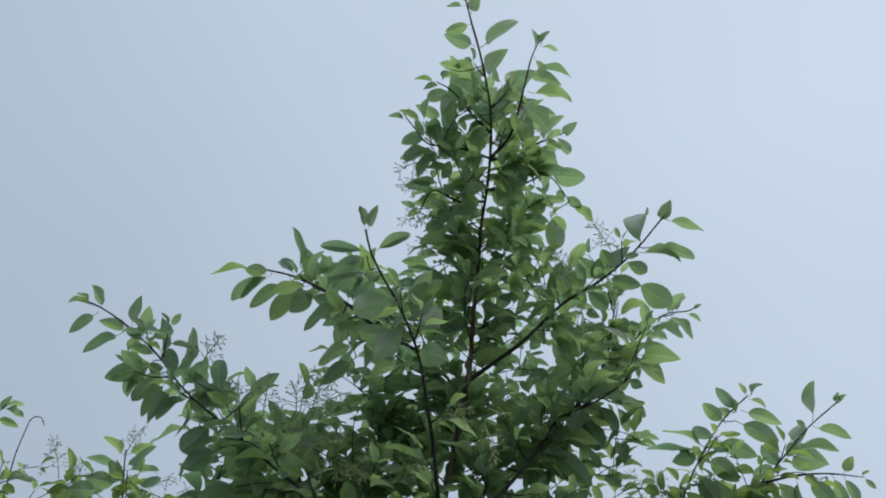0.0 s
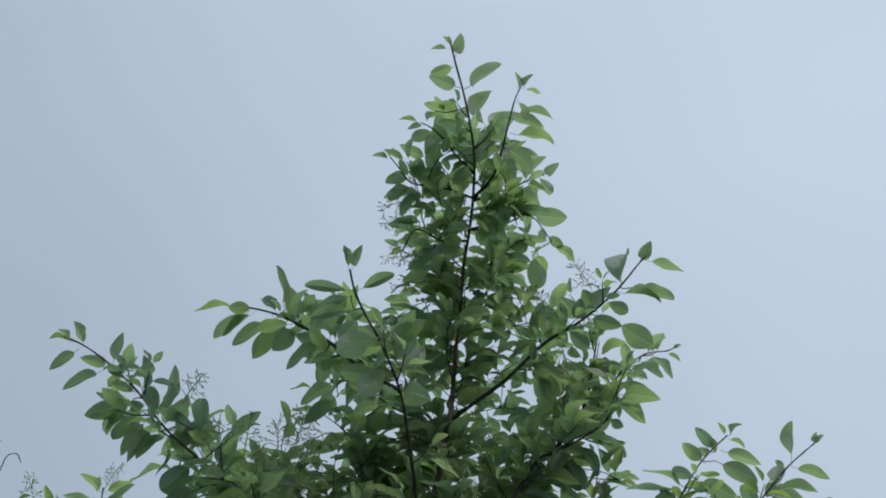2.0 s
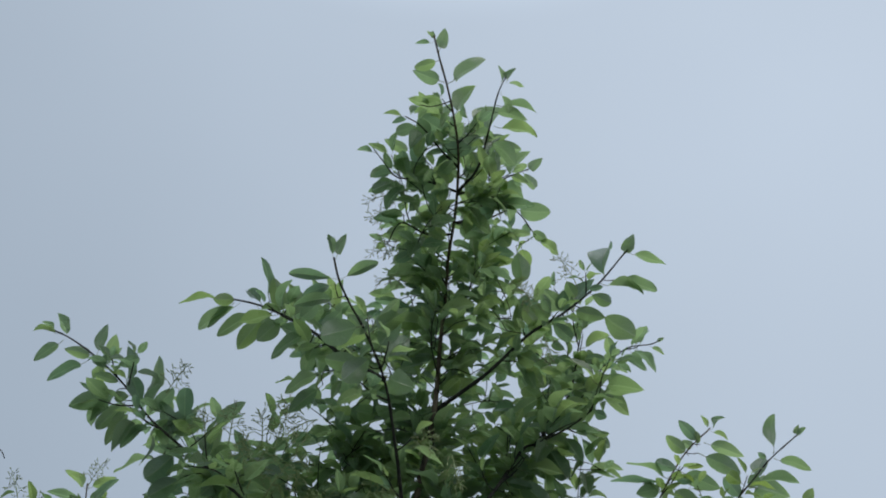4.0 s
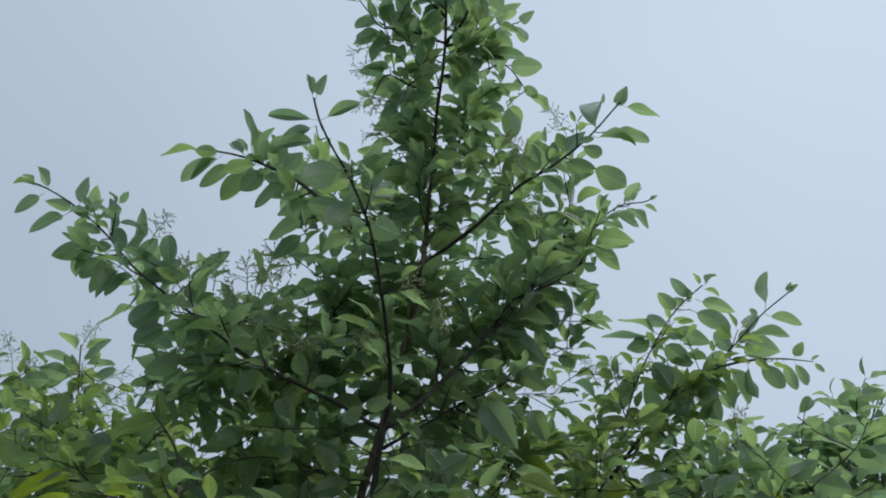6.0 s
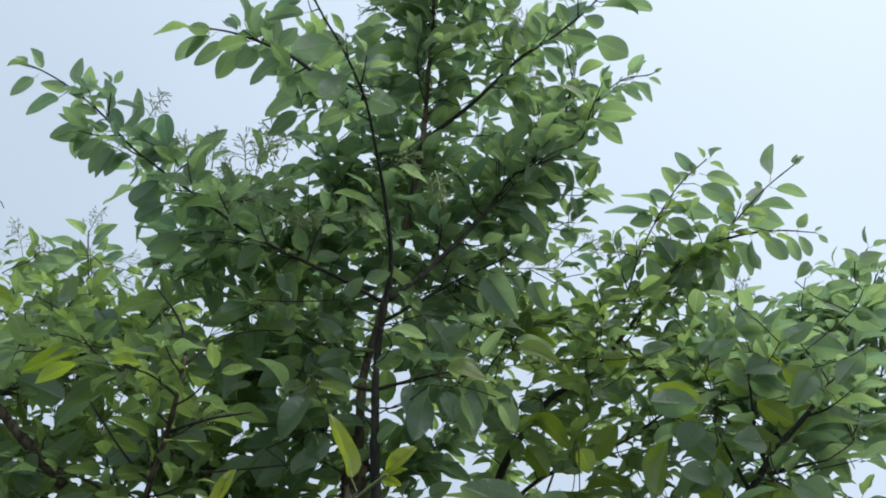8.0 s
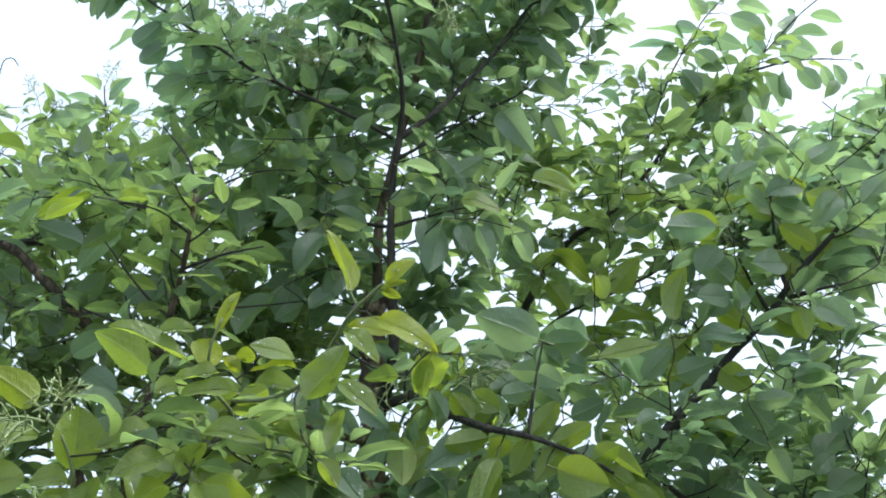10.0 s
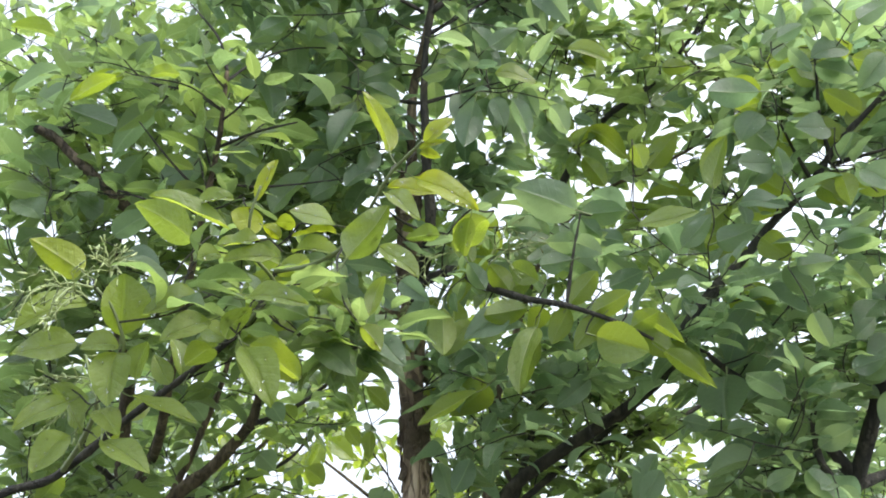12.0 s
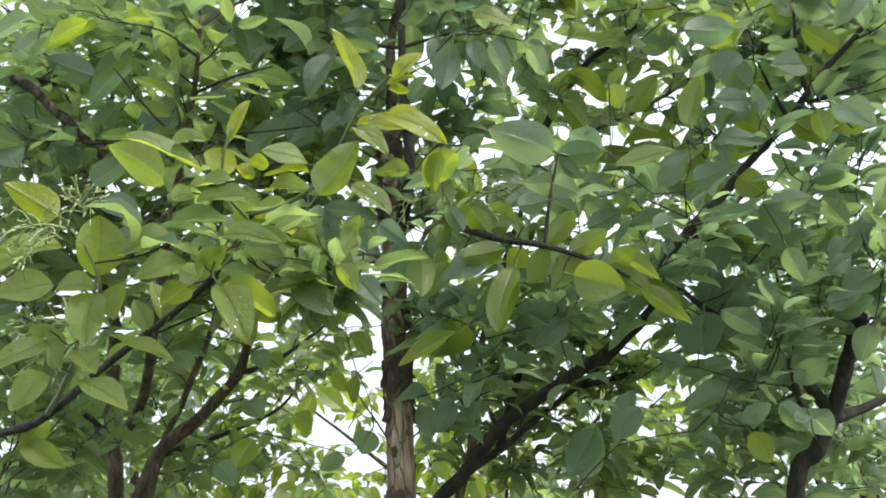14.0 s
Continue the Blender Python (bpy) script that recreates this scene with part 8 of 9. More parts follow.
clump(tree_left, (-0.317, 0.35, 2.167), (0.1, 0.12, 0.077), 4, 0.085)
clump(tree_left, (-0.181, 0.35, 2.183), (0.067, 0.12, 0.076), 2, 0.085)
clump(tree_left, (-0.221, 0.35, 1.951), (0.085, 0.12, 0.074), 3, 0.085)
clump(tree_left, (-0.726, 0.35, 1.885), (0.087, 0.12, 0.075), 3, 0.085)
clump(tree_left, (-0.561, 0.35, 1.789), (0.095, 0.12, 0.073), 4, 0.085)
clump(tree_left, (-0.775, 0.35, 1.733), (0.063, 0.12, 0.073), 2, 0.085)
clump(tree_rear, (0.131, 0.5, 2.423), (0.11, 0.1, 0.07), 4, 0.085)
clump(tree_rear, (0.122, 0.5, 2.171), (0.094, 0.1, 0.081), 4, 0.085)
clump(tree_rear, (0.234, 0.5, 2.064), (0.092, 0.1, 0.066), 3, 0.085)
clump(tree_rear, (0.361, 0.5, 1.937), (0.101, 0.1, 0.077), 5, 0.085)
clump(tree_rear, (0.464, 0.5, 1.851), (0.099, 0.1, 0.076), 5, 0.085)
clump(tree_rear, (0.326, 0.5, 1.755), (0.098, 0.1, 0.075), 5, 0.085)
clump(tree_rear, (0.137, 0.5, 1.948), (0.08, 0.1, 0.065), 3, 0.085)
clump(tree_rear, (0.553, 0.5, 2.208), (0.105, 0.1, 0.08), 5, 0.085)
clump(tree_rear, (0.452, 0.5, 2.372), (0.108, 0.1, 0.069), 4, 0.085)
clump(tree_right, (0.62, 0.3, 2.2), (0.094, 0.12, 0.072), 2, 0.085)
clump(tree_right, (0.75, 0.3, 2.191), (0.093, 0.12, 0.071), 2, 0.085)
clump(tree_right, (0.582, 0.3, 1.874), (0.089, 0.12, 0.068), 2, 0.085)
clump(tree_right, (0.717, 0.3, 1.816), (0.077, 0.12, 0.067), 2, 0.085)
clump(tree_right, (0.75, 0.3, 2.046), (0.08, 0.12, 0.069), 2, 0.085)
clump(tree_right, (0.519, 0.3, 1.735), (0.087, 0.12, 0.066), 2, 0.085)
clump(tree_right, (0.497, 0.3, 1.984), (0.081, 0.12, 0.058), 2, 0.085)
clump(tree_right, (0.652, 0.25, 1.589), (0.063, 0.1, 0.062), 4, 0.085)
clump(tree_right, (0.723, 0.25, 1.716), (0.046, 0.1, 0.063), 3, 0.085)
clump(tree_right, (0.602, 0.25, 1.476), (0.062, 0.1, 0.041), 3, 0.085)
clump(tree_right, (0.678, 0.25, 1.475), (0.044, 0.1, 0.04), 2, 0.085)
clump(tree_right, (0.562, 0.25, 1.574), (0.063, 0.1, 0.052), 3, 0.085)
clump(tree_main, (-0.227, 0.1, 2.478), (0.097, 0.08, 0.056), 2, 0.081)
clump(tree_main, (-0.102, 0.1, 2.404), (0.094, 0.08, 0.072), 3, 0.081)
clump(tree_main, (-0.012, 0.1, 2.482), (0.086, 0.08, 0.074), 3, 0.081)
clump(tree_main, (0.107, 0.1, 2.408), (0.094, 0.08, 0.072), 3, 0.081)
clump(tree_main, (0.203, 0.1, 2.487), (0.086, 0.08, 0.075), 3, 0.081)
clump(tree_main, (0.314, 0.1, 2.542), (0.066, 0.08, 0.07), 2, 0.081)
clump(tree_main, (0.286, 0.1, 2.412), (0.084, 0.08, 0.073), 3, 0.081)
clump(tree_main, (-0.133, 0.1, 2.308), (0.101, 0.08, 0.058), 3, 0.081)
clump(tree_main, (-0.001, 0.1, 2.288), (0.1, 0.08, 0.058), 3, 0.081)
clump(tree_main, (0.15, 0.1, 2.291), (0.101, 0.08, 0.069), 4, 0.081)
clump(tree_main, (0.301, 0.1, 2.294), (0.091, 0.08, 0.058), 3, 0.081)
clump(tree_main, (0.411, 0.1, 2.39), (0.063, 0.08, 0.048), 2, 0.081)
clump(tree_main, (-0.254, 0.1, 2.306), (0.091, 0.08, 0.046), 2, 0.081)
clump(tree_main, (-0.346, 0.1, 2.424), (0.053, 0.08, 0.036), 2, 0.081)
clump(tree_main, (0.4, 0.1, 2.643), (0.057, 0.08, 0.052), 2, 0.081)
clump(tree_main, (0.037, 0.1, 2.592), (0.078, 0.08, 0.064), 2, 0.081)
clump(tree_main, (0.217, 0.1, 2.624), (0.068, 0.08, 0.065), 2, 0.081)
clump(tree_rear, (0.431, 0.28, 2.333), (0.111, 0.08, 0.064), 5, 0.072)
clump(tree_rear, (0.585, 0.28, 2.399), (0.068, 0.08, 0.065), 3, 0.072)
clump(tree_rear, (0.668, 0.28, 2.35), (0.078, 0.08, 0.064), 4, 0.072)
clump(tree_rear, (0.264, 0.28, 2.294), (0.109, 0.08, 0.063), 5, 0.072)
clump(tree_rear, (0.1, 0.28, 2.292), (0.109, 0.08, 0.063), 5, 0.072)
clump(tree_rear, (-0.063, 0.28, 2.289), (0.109, 0.08, 0.063), 5, 0.072)
clump(tree_rear, (0.532, 0.28, 2.252), (0.097, 0.08, 0.05), 4, 0.072)
clump(tree_left, (-0.645, 0.25, 2.311), (0.086, 0.1, 0.05), 3, 0.072)
clump(tree_left, (-0.523, 0.25, 2.337), (0.076, 0.1, 0.056), 3, 0.072)
clump(tree_left, (-0.409, 0.25, 2.315), (0.087, 0.1, 0.056), 3, 0.072)
clump(tree_left, (-0.252, 0.25, 2.271), (0.107, 0.1, 0.061), 5, 0.072)
clump(tree_left, (-0.529, 0.25, 2.231), (0.105, 0.1, 0.048), 4, 0.072)
clump(tree_left, (-0.339, 0.25, 2.223), (0.094, 0.1, 0.048), 3, 0.072)
clump(tree_right, (0.633, 0.1, 2.18), (0.077, 0.1, 0.044), 2, 0.075)
clump(tree_right, (0.74, 0.1, 2.224), (0.069, 0.1, 0.051), 2, 0.075)
clump(tree_right, (0.851, 0.1, 2.27), (0.06, 0.1, 0.058), 2, 0.075)
clump(tree_right, (0.918, 0.1, 2.328), (0.031, 0.1, 0.047), 2, 0.075)
clump(tree_right, (0.776, 0.1, 2.172), (0.087, 0.1, 0.044), 2, 0.075)
clump(tree_right, (0.876, 0.1, 2.216), (0.049, 0.1, 0.056), 2, 0.075)
clump(tree_left, (-0.81, 0.28, 2.447), (0.081, 0.06, 0.046), 3, 0.07)
clump(tree_left, (-0.66, 0.28, 2.451), (0.069, 0.06, 0.04), 2, 0.07)
clump(tree_left, (-0.593, 0.28, 2.46), (0.046, 0.06, 0.033), 2, 0.07)
clump(tree_left, (-0.72, 0.28, 2.418), (0.103, 0.06, 0.033), 3, 0.07)
clump(tree_right, (0.354, -0.2, 1.644), (0.04, 0.05, 0.031), 2, 0.085)
clump(tree_right, (0.397, -0.2, 1.683), (0.033, 0.05, 0.031), 2, 0.085)
clump(tree_far_mid, (-0.552, 1.3, 1.684), (0.112, 0.2, 0.11), 2, 0.100)
clump(tree_far_mid, (-0.595, 1.3, 1.453), (0.094, 0.2, 0.054), 2, 0.100)
clump(tree_far_left, (-0.868, 1.2, 1.594), (0.138, 0.2, 0.106), 4, 0.100)
clump(tree_far_left, (-1.084, 1.2, 1.694), (0.141, 0.2, 0.108), 4, 0.100)
clump(tree_far_left, (-0.715, 1.2, 1.71), (0.124, 0.2, 0.107), 3, 0.100)
clump(tree_far_left, (-1.165, 1.2, 1.514), (0.123, 0.2, 0.089), 3, 0.100)
clump(tree_far_left, (-0.735, 1.2, 1.455), (0.121, 0.2, 0.052), 2, 0.100)
clump(tree_far_left, (-0.97, 1.2, 1.463), (0.122, 0.2, 0.053), 2, 0.100)
clump(tree_far_right, (0.28, 1.3, 1.559), (0.123, 0.2, 0.106), 3, 0.100)
clump(tree_far_right, (0.457, 1.3, 1.493), (0.121, 0.2, 0.087), 2, 0.100)
clump(tree_far_right, (0.671, 1.3, 1.544), (0.121, 0.2, 0.104), 3, 0.100)
clump(tree_far_right, (0.836, 1.3, 1.45), (0.119, 0.2, 0.069), 2, 0.100)
clump(tree_far_right, (0.992, 1.3, 1.532), (0.12, 0.2, 0.103), 3, 0.100)
clump(tree_far_right, (0.182, 1.3, 1.443), (0.106, 0.2, 0.07), 2, 0.100)
clump(tree_far_right, (0.567, 1.3, 1.401), (0.12, 0.2, 0.052), 2, 0.100)
clump(tree_left, (-0.49, 0.5, 1.716), (0.079, 0.1, 0.052), 3, 0.088)
clump(tree_left, (-0.386, 0.5, 1.746), (0.079, 0.1, 0.052), 3, 0.088)
clump(tree_left, (-0.271, 0.5, 1.729), (0.067, 0.1, 0.052), 2, 0.088)
clump(tree_left, (-0.18, 0.5, 1.713), (0.056, 0.1, 0.064), 2, 0.088)
clump(tree_left, (-0.337, 0.5, 1.598), (0.066, 0.1, 0.051), 2, 0.088)
clump(tree_left, (-0.52, 0.5, 1.616), (0.067, 0.1, 0.064), 3, 0.088)
clump(tree_left, (-0.583, 0.5, 1.709), (0.068, 0.1, 0.052), 2, 0.088)
clump(tree_left, (-0.225, 0.5, 1.637), (0.055, 0.1, 0.051), 2, 0.088)
clump(tree_left, (-0.135, 0.5, 1.666), (0.044, 0.1, 0.051), 2, 0.088)
clump(tree_left, (-0.457, 0.5, 1.494), (0.066, 0.1, 0.05), 2, 0.088)
clump(tree_left, (-0.312, 0.5, 1.478), (0.076, 0.1, 0.05), 3, 0.088)
clump(tree_left, (-0.732, 0.5, 1.67), (0.079, 0.1, 0.065), 4, 0.088)
clump(tree_left, (-0.797, 0.5, 1.605), (0.068, 0.1, 0.065), 3, 0.088)
clump(tree_left, (-0.705, 0.5, 1.47), (0.077, 0.1, 0.051), 3, 0.088)
clump(tree_left, (-0.809, 0.5, 1.473), (0.055, 0.1, 0.051), 2, 0.088)
clump(tree_right, (0.506, 0.2, 1.563), (0.062, 0.12, 0.041), 2, 0.085)
clump(tree_right, (0.424, 0.2, 1.611), (0.063, 0.12, 0.041), 2, 0.085)
clump(tree_right, (0.584, 0.2, 1.64), (0.053, 0.12, 0.041), 2, 0.085)
clump(tree_right, (0.475, 0.2, 1.682), (0.063, 0.12, 0.041), 2, 0.085)
clump(tree_right, (0.586, 0.2, 1.389), (0.051, 0.12, 0.029), 2, 0.085)
clump(tree_right, (0.523, 0.2, 1.416), (0.06, 0.12, 0.039), 2, 0.085)
clump(tree_right, (0.455, 0.2, 1.487), (0.061, 0.12, 0.04), 2, 0.085)
clump(tree_right, (0.709, 0.2, 1.494), (0.034, 0.12, 0.049), 2, 0.085)
clump(tree_right, (0.668, 0.2, 1.387), (0.042, 0.12, 0.029), 2, 0.085)
clump(tree_rear, (0.071, 0.42, 1.708), (0.063, 0.1, 0.049), 2, 0.085)
clump(tree_rear, (0.136, 0.42, 1.748), (0.063, 0.1, 0.049), 2, 0.085)
clump(tree_rear, (0.107, 0.42, 1.56), (0.051, 0.1, 0.059), 2, 0.085)
clump(tree_rear, (0.259, 0.42, 1.699), (0.073, 0.1, 0.048), 3, 0.085)
clump(tree_rear, (0.376, 0.42, 1.61), (0.072, 0.1, 0.047), 3, 0.085)
clump(tree_rear, (0.305, 0.42, 1.472), (0.07, 0.1, 0.046), 3, 0.085)
clump(tree_rear, (0.419, 0.42, 1.429), (0.069, 0.1, 0.046), 3, 0.085)
clump(tree_rear, (0.093, 0.42, 1.46), (0.051, 0.1, 0.047), 2, 0.085)
clump(tree_left, (-0.586, 0.1, 1.987), (0.066, 0.1, 0.054), 2, 0.082)
clump(tree_left, (-0.468, 0.1, 1.963), (0.056, 0.1, 0.054), 2, 0.082)
clump(tree_left, (-0.503, 0.1, 1.887), (0.073, 0.1, 0.052), 3, 0.082)
clump(tree_left, (-0.307, 0.1, 1.959), (0.056, 0.1, 0.043), 2, 0.082)
clump(tree_left, (-0.212, 0.1, 1.937), (0.046, 0.1, 0.053), 2, 0.082)
clump(tree_left, (-0.386, 0.1, 1.846), (0.063, 0.1, 0.052), 2, 0.082)
clump(tree_left, (-0.251, 0.1, 1.862), (0.054, 0.1, 0.052), 2, 0.082)
clump(tree_left, (-0.181, 0.1, 1.898), (0.054, 0.1, 0.063), 2, 0.082)
clump(tree_left, (-0.552, 0.1, 1.795), (0.053, 0.1, 0.051), 2, 0.082)
clump(tree_left, (-0.33, 0.1, 1.754), (0.061, 0.1, 0.05), 2, 0.082)
clump(tree_left, (-0.11, 0.1, 1.934), (0.046, 0.1, 0.053), 2, 0.082)
clump(tree_left, (-0.101, 0.1, 1.75), (0.052, 0.1, 0.05), 2, 0.082)
clump(tree_left, (-0.459, 0.1, 1.722), (0.061, 0.1, 0.05), 2, 0.082)
clump(tree_left, (-0.212, 0.1, 1.717), (0.052, 0.1, 0.05), 2, 0.082)
clump(tree_main, (-0.193, 0, 2.387), (0.06, 0.06, 0.046), 2, 0.081)
clump(tree_main, (-0.118, 0, 2.435), (0.051, 0.06, 0.058), 2, 0.081)
clump(tree_main, (-0.267, 0, 2.357), (0.059, 0.06, 0.028), 2, 0.081)
clump(tree_main, (-0.164, 0, 2.481), (0.041, 0.06, 0.036), 2, 0.081)
clump(tree_main, (-0.073, 0, 2.38), (0.059, 0.06, 0.046), 2, 0.081)
clump(tree_left, (-0.712, 0.38, 2.323), (0.093, 0.08, 0.067), 3, 0.08)
clump(tree_left, (-0.562, 0.38, 2.272), (0.092, 0.08, 0.066), 3, 0.08)
clump(tree_left, (-0.432, 0.38, 2.323), (0.082, 0.08, 0.067), 3, 0.08)
clump(tree_left, (-0.625, 0.38, 2.151), (0.1, 0.08, 0.064), 3, 0.08)
clump(tree_left, (-0.455, 0.38, 2.128), (0.099, 0.08, 0.063), 3, 0.08)
clump(tree_left, (-0.33, 0.38, 2.175), (0.078, 0.08, 0.064), 3, 0.08)
clump(tree_left, (-0.766, 0.38, 2.443), (0.06, 0.08, 0.042), 2, 0.08)
clump(tree_left, (-0.654, 0.1, 1.869), (0.056, 0.08, 0.064), 3, 0.085)
clump(tree_left, (-0.643, 0.1, 1.772), (0.055, 0.08, 0.063), 3, 0.085)
clump(tree_left, (-0.6, 0.1, 1.818), (0.055, 0.08, 0.053), 3, 0.085)
clump(tree_left, (-0.643, 0.1, 1.698), (0.045, 0.08, 0.052), 2, 0.085)
clump(tree_left, (-0.581, 0.1, 1.905), (0.065, 0.08, 0.043), 3, 0.085)
clump(tree_left, (-0.495, 0.1, 1.813), (0.064, 0.08, 0.052), 3, 0.085)
clump(tree_left, (-0.534, 0.1, 1.731), (0.054, 0.08, 0.041), 2, 0.085)
clump(tree_left, (-0.507, -0.05, 1.486), (0.046, 0.1, 0.044), 3, 0.08)
clump(tree_left, (-0.455, -0.05, 1.439), (0.053, 0.1, 0.035), 3, 0.08)
clump(tree_left, (-0.501, -0.05, 1.419), (0.038, 0.1, 0.026), 2, 0.08)
clump(tree_left, (-0.412, -0.05, 1.498), (0.046, 0.1, 0.035), 2, 0.08)
clump(tree_left, (-0.497, -0.05, 1.548), (0.039, 0.1, 0.036), 2, 0.08)
clump(tree_rear, (0.0, 0.45, 1.715), (0.055, 0.12, 0.044), 2, 0.085)
clump(tree_rear, (0.121, 0.45, 1.706), (0.055, 0.12, 0.044), 2, 0.085)
clump(tree_rear, (0.248, 0.45, 1.73), (0.055, 0.12, 0.044), 2, 0.085)
clump(tree_rear, (0.322, 0.45, 1.683), (0.055, 0.12, 0.044), 2, 0.085)
clump(tree_rear, (0.056, 0.45, 1.645), (0.055, 0.12, 0.044), 2, 0.085)
clump(tree_rear, (0.207, 0.45, 1.625), (0.055, 0.12, 0.044), 2, 0.085)
clump(tree_rear, (0.307, 0.45, 1.62), (0.055, 0.12, 0.044), 2, 0.085)
clump(tree_rear, (0.406, 0.45, 1.634), (0.055, 0.12, 0.044), 2, 0.085)
clump(tree_rear, (0.018, 0.45, 1.529), (0.055, 0.12, 0.044), 2, 0.085)
clump(tree_rear, (0.121, 0.45, 1.531), (0.055, 0.12, 0.044), 2, 0.085)
clump(tree_rear, (0.24, 0.45, 1.563), (0.055, 0.12, 0.044), 2, 0.085)
clump(tree_rear, (0.053, 0.45, 1.491), (0.055, 0.12, 0.044), 2, 0.085)
clump(tree_rear, (0.191, 0.45, 1.463), (0.055, 0.12, 0.044), 2, 0.085)
clump(tree_rear, (0.288, 0.45, 1.438), (0.055, 0.12, 0.044), 2, 0.085)
clump(tree_rear, (0.393, 0.45, 1.433), (0.055, 0.12, 0.044), 2, 0.085)
clump(tree_right, (0.681, 0.25, 1.666), (0.055, 0.12, 0.044), 2, 0.085)
clump(tree_right, (0.705, 0.25, 1.578), (0.055, 0.12, 0.044), 2, 0.085)
clump(tree_right, (0.49, 0.25, 1.411), (0.055, 0.12, 0.044), 2, 0.085)
clump(tree_left, (-0.909, 0.6, 1.815), (0.055, 0.12, 0.044), 2, 0.085)
clump(tree_left, (-0.744, 0.6, 1.75), (0.055, 0.12, 0.044), 2, 0.085)
clump(tree_left, (-0.599, 0.6, 1.771), (0.055, 0.12, 0.044), 2, 0.085)
clump(tree_left, (-0.472, 0.6, 1.79), (0.055, 0.12, 0.044), 2, 0.085)
clump(tree_left, (-0.322, 0.6, 1.757), (0.055, 0.12, 0.044), 2, 0.085)
clump(tree_left, (-0.855, 0.6, 1.713), (0.055, 0.12, 0.044), 2, 0.085)
clump(tree_left, (-0.666, 0.6, 1.641), (0.055, 0.12, 0.044), 2, 0.085)
clump(tree_left, (-0.58, 0.6, 1.65), (0.055, 0.12, 0.044), 2, 0.085)
clump(tree_left, (-0.419, 0.6, 1.688), (0.055, 0.12, 0.044), 2, 0.085)
clump(tree_left, (-0.912, 0.6, 1.564), (0.055, 0.12, 0.044), 2, 0.085)
clump(tree_left, (-0.733, 0.6, 1.606), (0.055, 0.12, 0.044), 2, 0.085)
clump(tree_left, (-0.61, 0.6, 1.601), (0.055, 0.12, 0.044), 2, 0.085)
clump(tree_left, (-0.463, 0.6, 1.576), (0.055, 0.12, 0.044), 2, 0.085)
clump(tree_left, (-0.315, 0.6, 1.528), (0.055, 0.12, 0.044), 2, 0.085)
clump(tree_left, (-0.815, 0.6, 1.447), (0.055, 0.12, 0.044), 2, 0.085)
clump(tree_left, (-0.695, 0.6, 1.503), (0.055, 0.12, 0.044), 2, 0.085)
clump(tree_left, (-0.537, 0.6, 1.5), (0.055, 0.12, 0.044), 2, 0.085)
clump(tree_left, (-0.427, 0.6, 1.472), (0.055, 0.12, 0.044), 2, 0.085)
clump(tree_main, (-0.333, -0.12, 2.348), (0.045, 0.12, 0.036), 2, 0.081)
clump(tree_main, (-0.271, -0.12, 2.317), (0.045, 0.12, 0.036), 2, 0.081)
clump(tree_main, (-0.025, -0.12, 2.34), (0.045, 0.12, 0.036), 2, 0.081)
clump(tree_main, (-0.276, -0.12, 2.263), (0.045, 0.12, 0.036), 2, 0.081)
clump(tree_main, (-0.204, -0.12, 2.264), (0.045, 0.12, 0.036), 2, 0.081)
clump(tree_main, (-0.058, -0.12, 2.263), (0.045, 0.12, 0.036), 2, 0.081)
clump(tree_main, (-0.317, -0.12, 2.211), (0.045, 0.12, 0.036), 2, 0.081)
clump(tree_main, (-0.216, -0.12, 2.205), (0.045, 0.12, 0.036), 2, 0.081)
clump(tree_right, (0.602, 0.12, 2.252), (0.055, 0.12, 0.044), 2, 0.08)
clump(tree_right, (0.708, 0.12, 2.227), (0.055, 0.12, 0.044), 2, 0.08)
clump(tree_right, (0.823, 0.12, 2.235), (0.055, 0.12, 0.044), 2, 0.08)
clump(tree_right, (0.928, 0.12, 2.211), (0.055, 0.12, 0.044), 2, 0.08)
clump(tree_right, (0.608, 0.12, 2.161), (0.055, 0.12, 0.044), 2, 0.08)
clump(tree_right, (0.74, 0.12, 2.11), (0.055, 0.12, 0.044), 2, 0.08)
clump(tree_right, (0.83, 0.12, 2.139), (0.055, 0.12, 0.044), 2, 0.08)
clump(tree_right, (0.569, 0.12, 2.062), (0.055, 0.12, 0.044), 2, 0.08)
clump(tree_right, (0.661, 0.12, 2.062), (0.055, 0.12, 0.044), 2, 0.08)
clump(tree_right, (0.762, 0.12, 2.047), (0.055, 0.12, 0.044), 2, 0.08)
clump(tree_right, (0.865, 0.12, 2.059), (0.055, 0.12, 0.044), 2, 0.08)
clump(tree_left, (-0.638, 0.15, 2.312), (0.055, 0.12, 0.044), 2, 0.08)
clump(tree_left, (-0.525, 0.15, 2.267), (0.055, 0.12, 0.044), 2, 0.08)
clump(tree_left, (-0.433, 0.15, 2.3), (0.055, 0.12, 0.044), 2, 0.08)
clump(tree_left, (-0.552, 0.15, 2.204), (0.055, 0.12, 0.044), 2, 0.08)
clump(tree_left, (-0.473, 0.15, 2.193), (0.055, 0.12, 0.044), 2, 0.08)
clump(tree_left, (-0.339, 0.15, 2.214), (0.055, 0.12, 0.044), 2, 0.08)
clump(tree_left, (-0.608, 0.15, 2.11), (0.055, 0.12, 0.044), 2, 0.08)
clump(tree_left, (-0.473, 0.15, 2.105), (0.055, 0.12, 0.044), 2, 0.08)
clump(tree_left, (-0.368, 0.15, 2.12), (0.055, 0.12, 0.044), 2, 0.08)
clump(tree_left, (-0.398, 0.12, 2.062), (0.045, 0.12, 0.036), 2, 0.082)
clump(tree_left, (-0.34, 0.12, 2.028), (0.045, 0.12, 0.036), 2, 0.082)
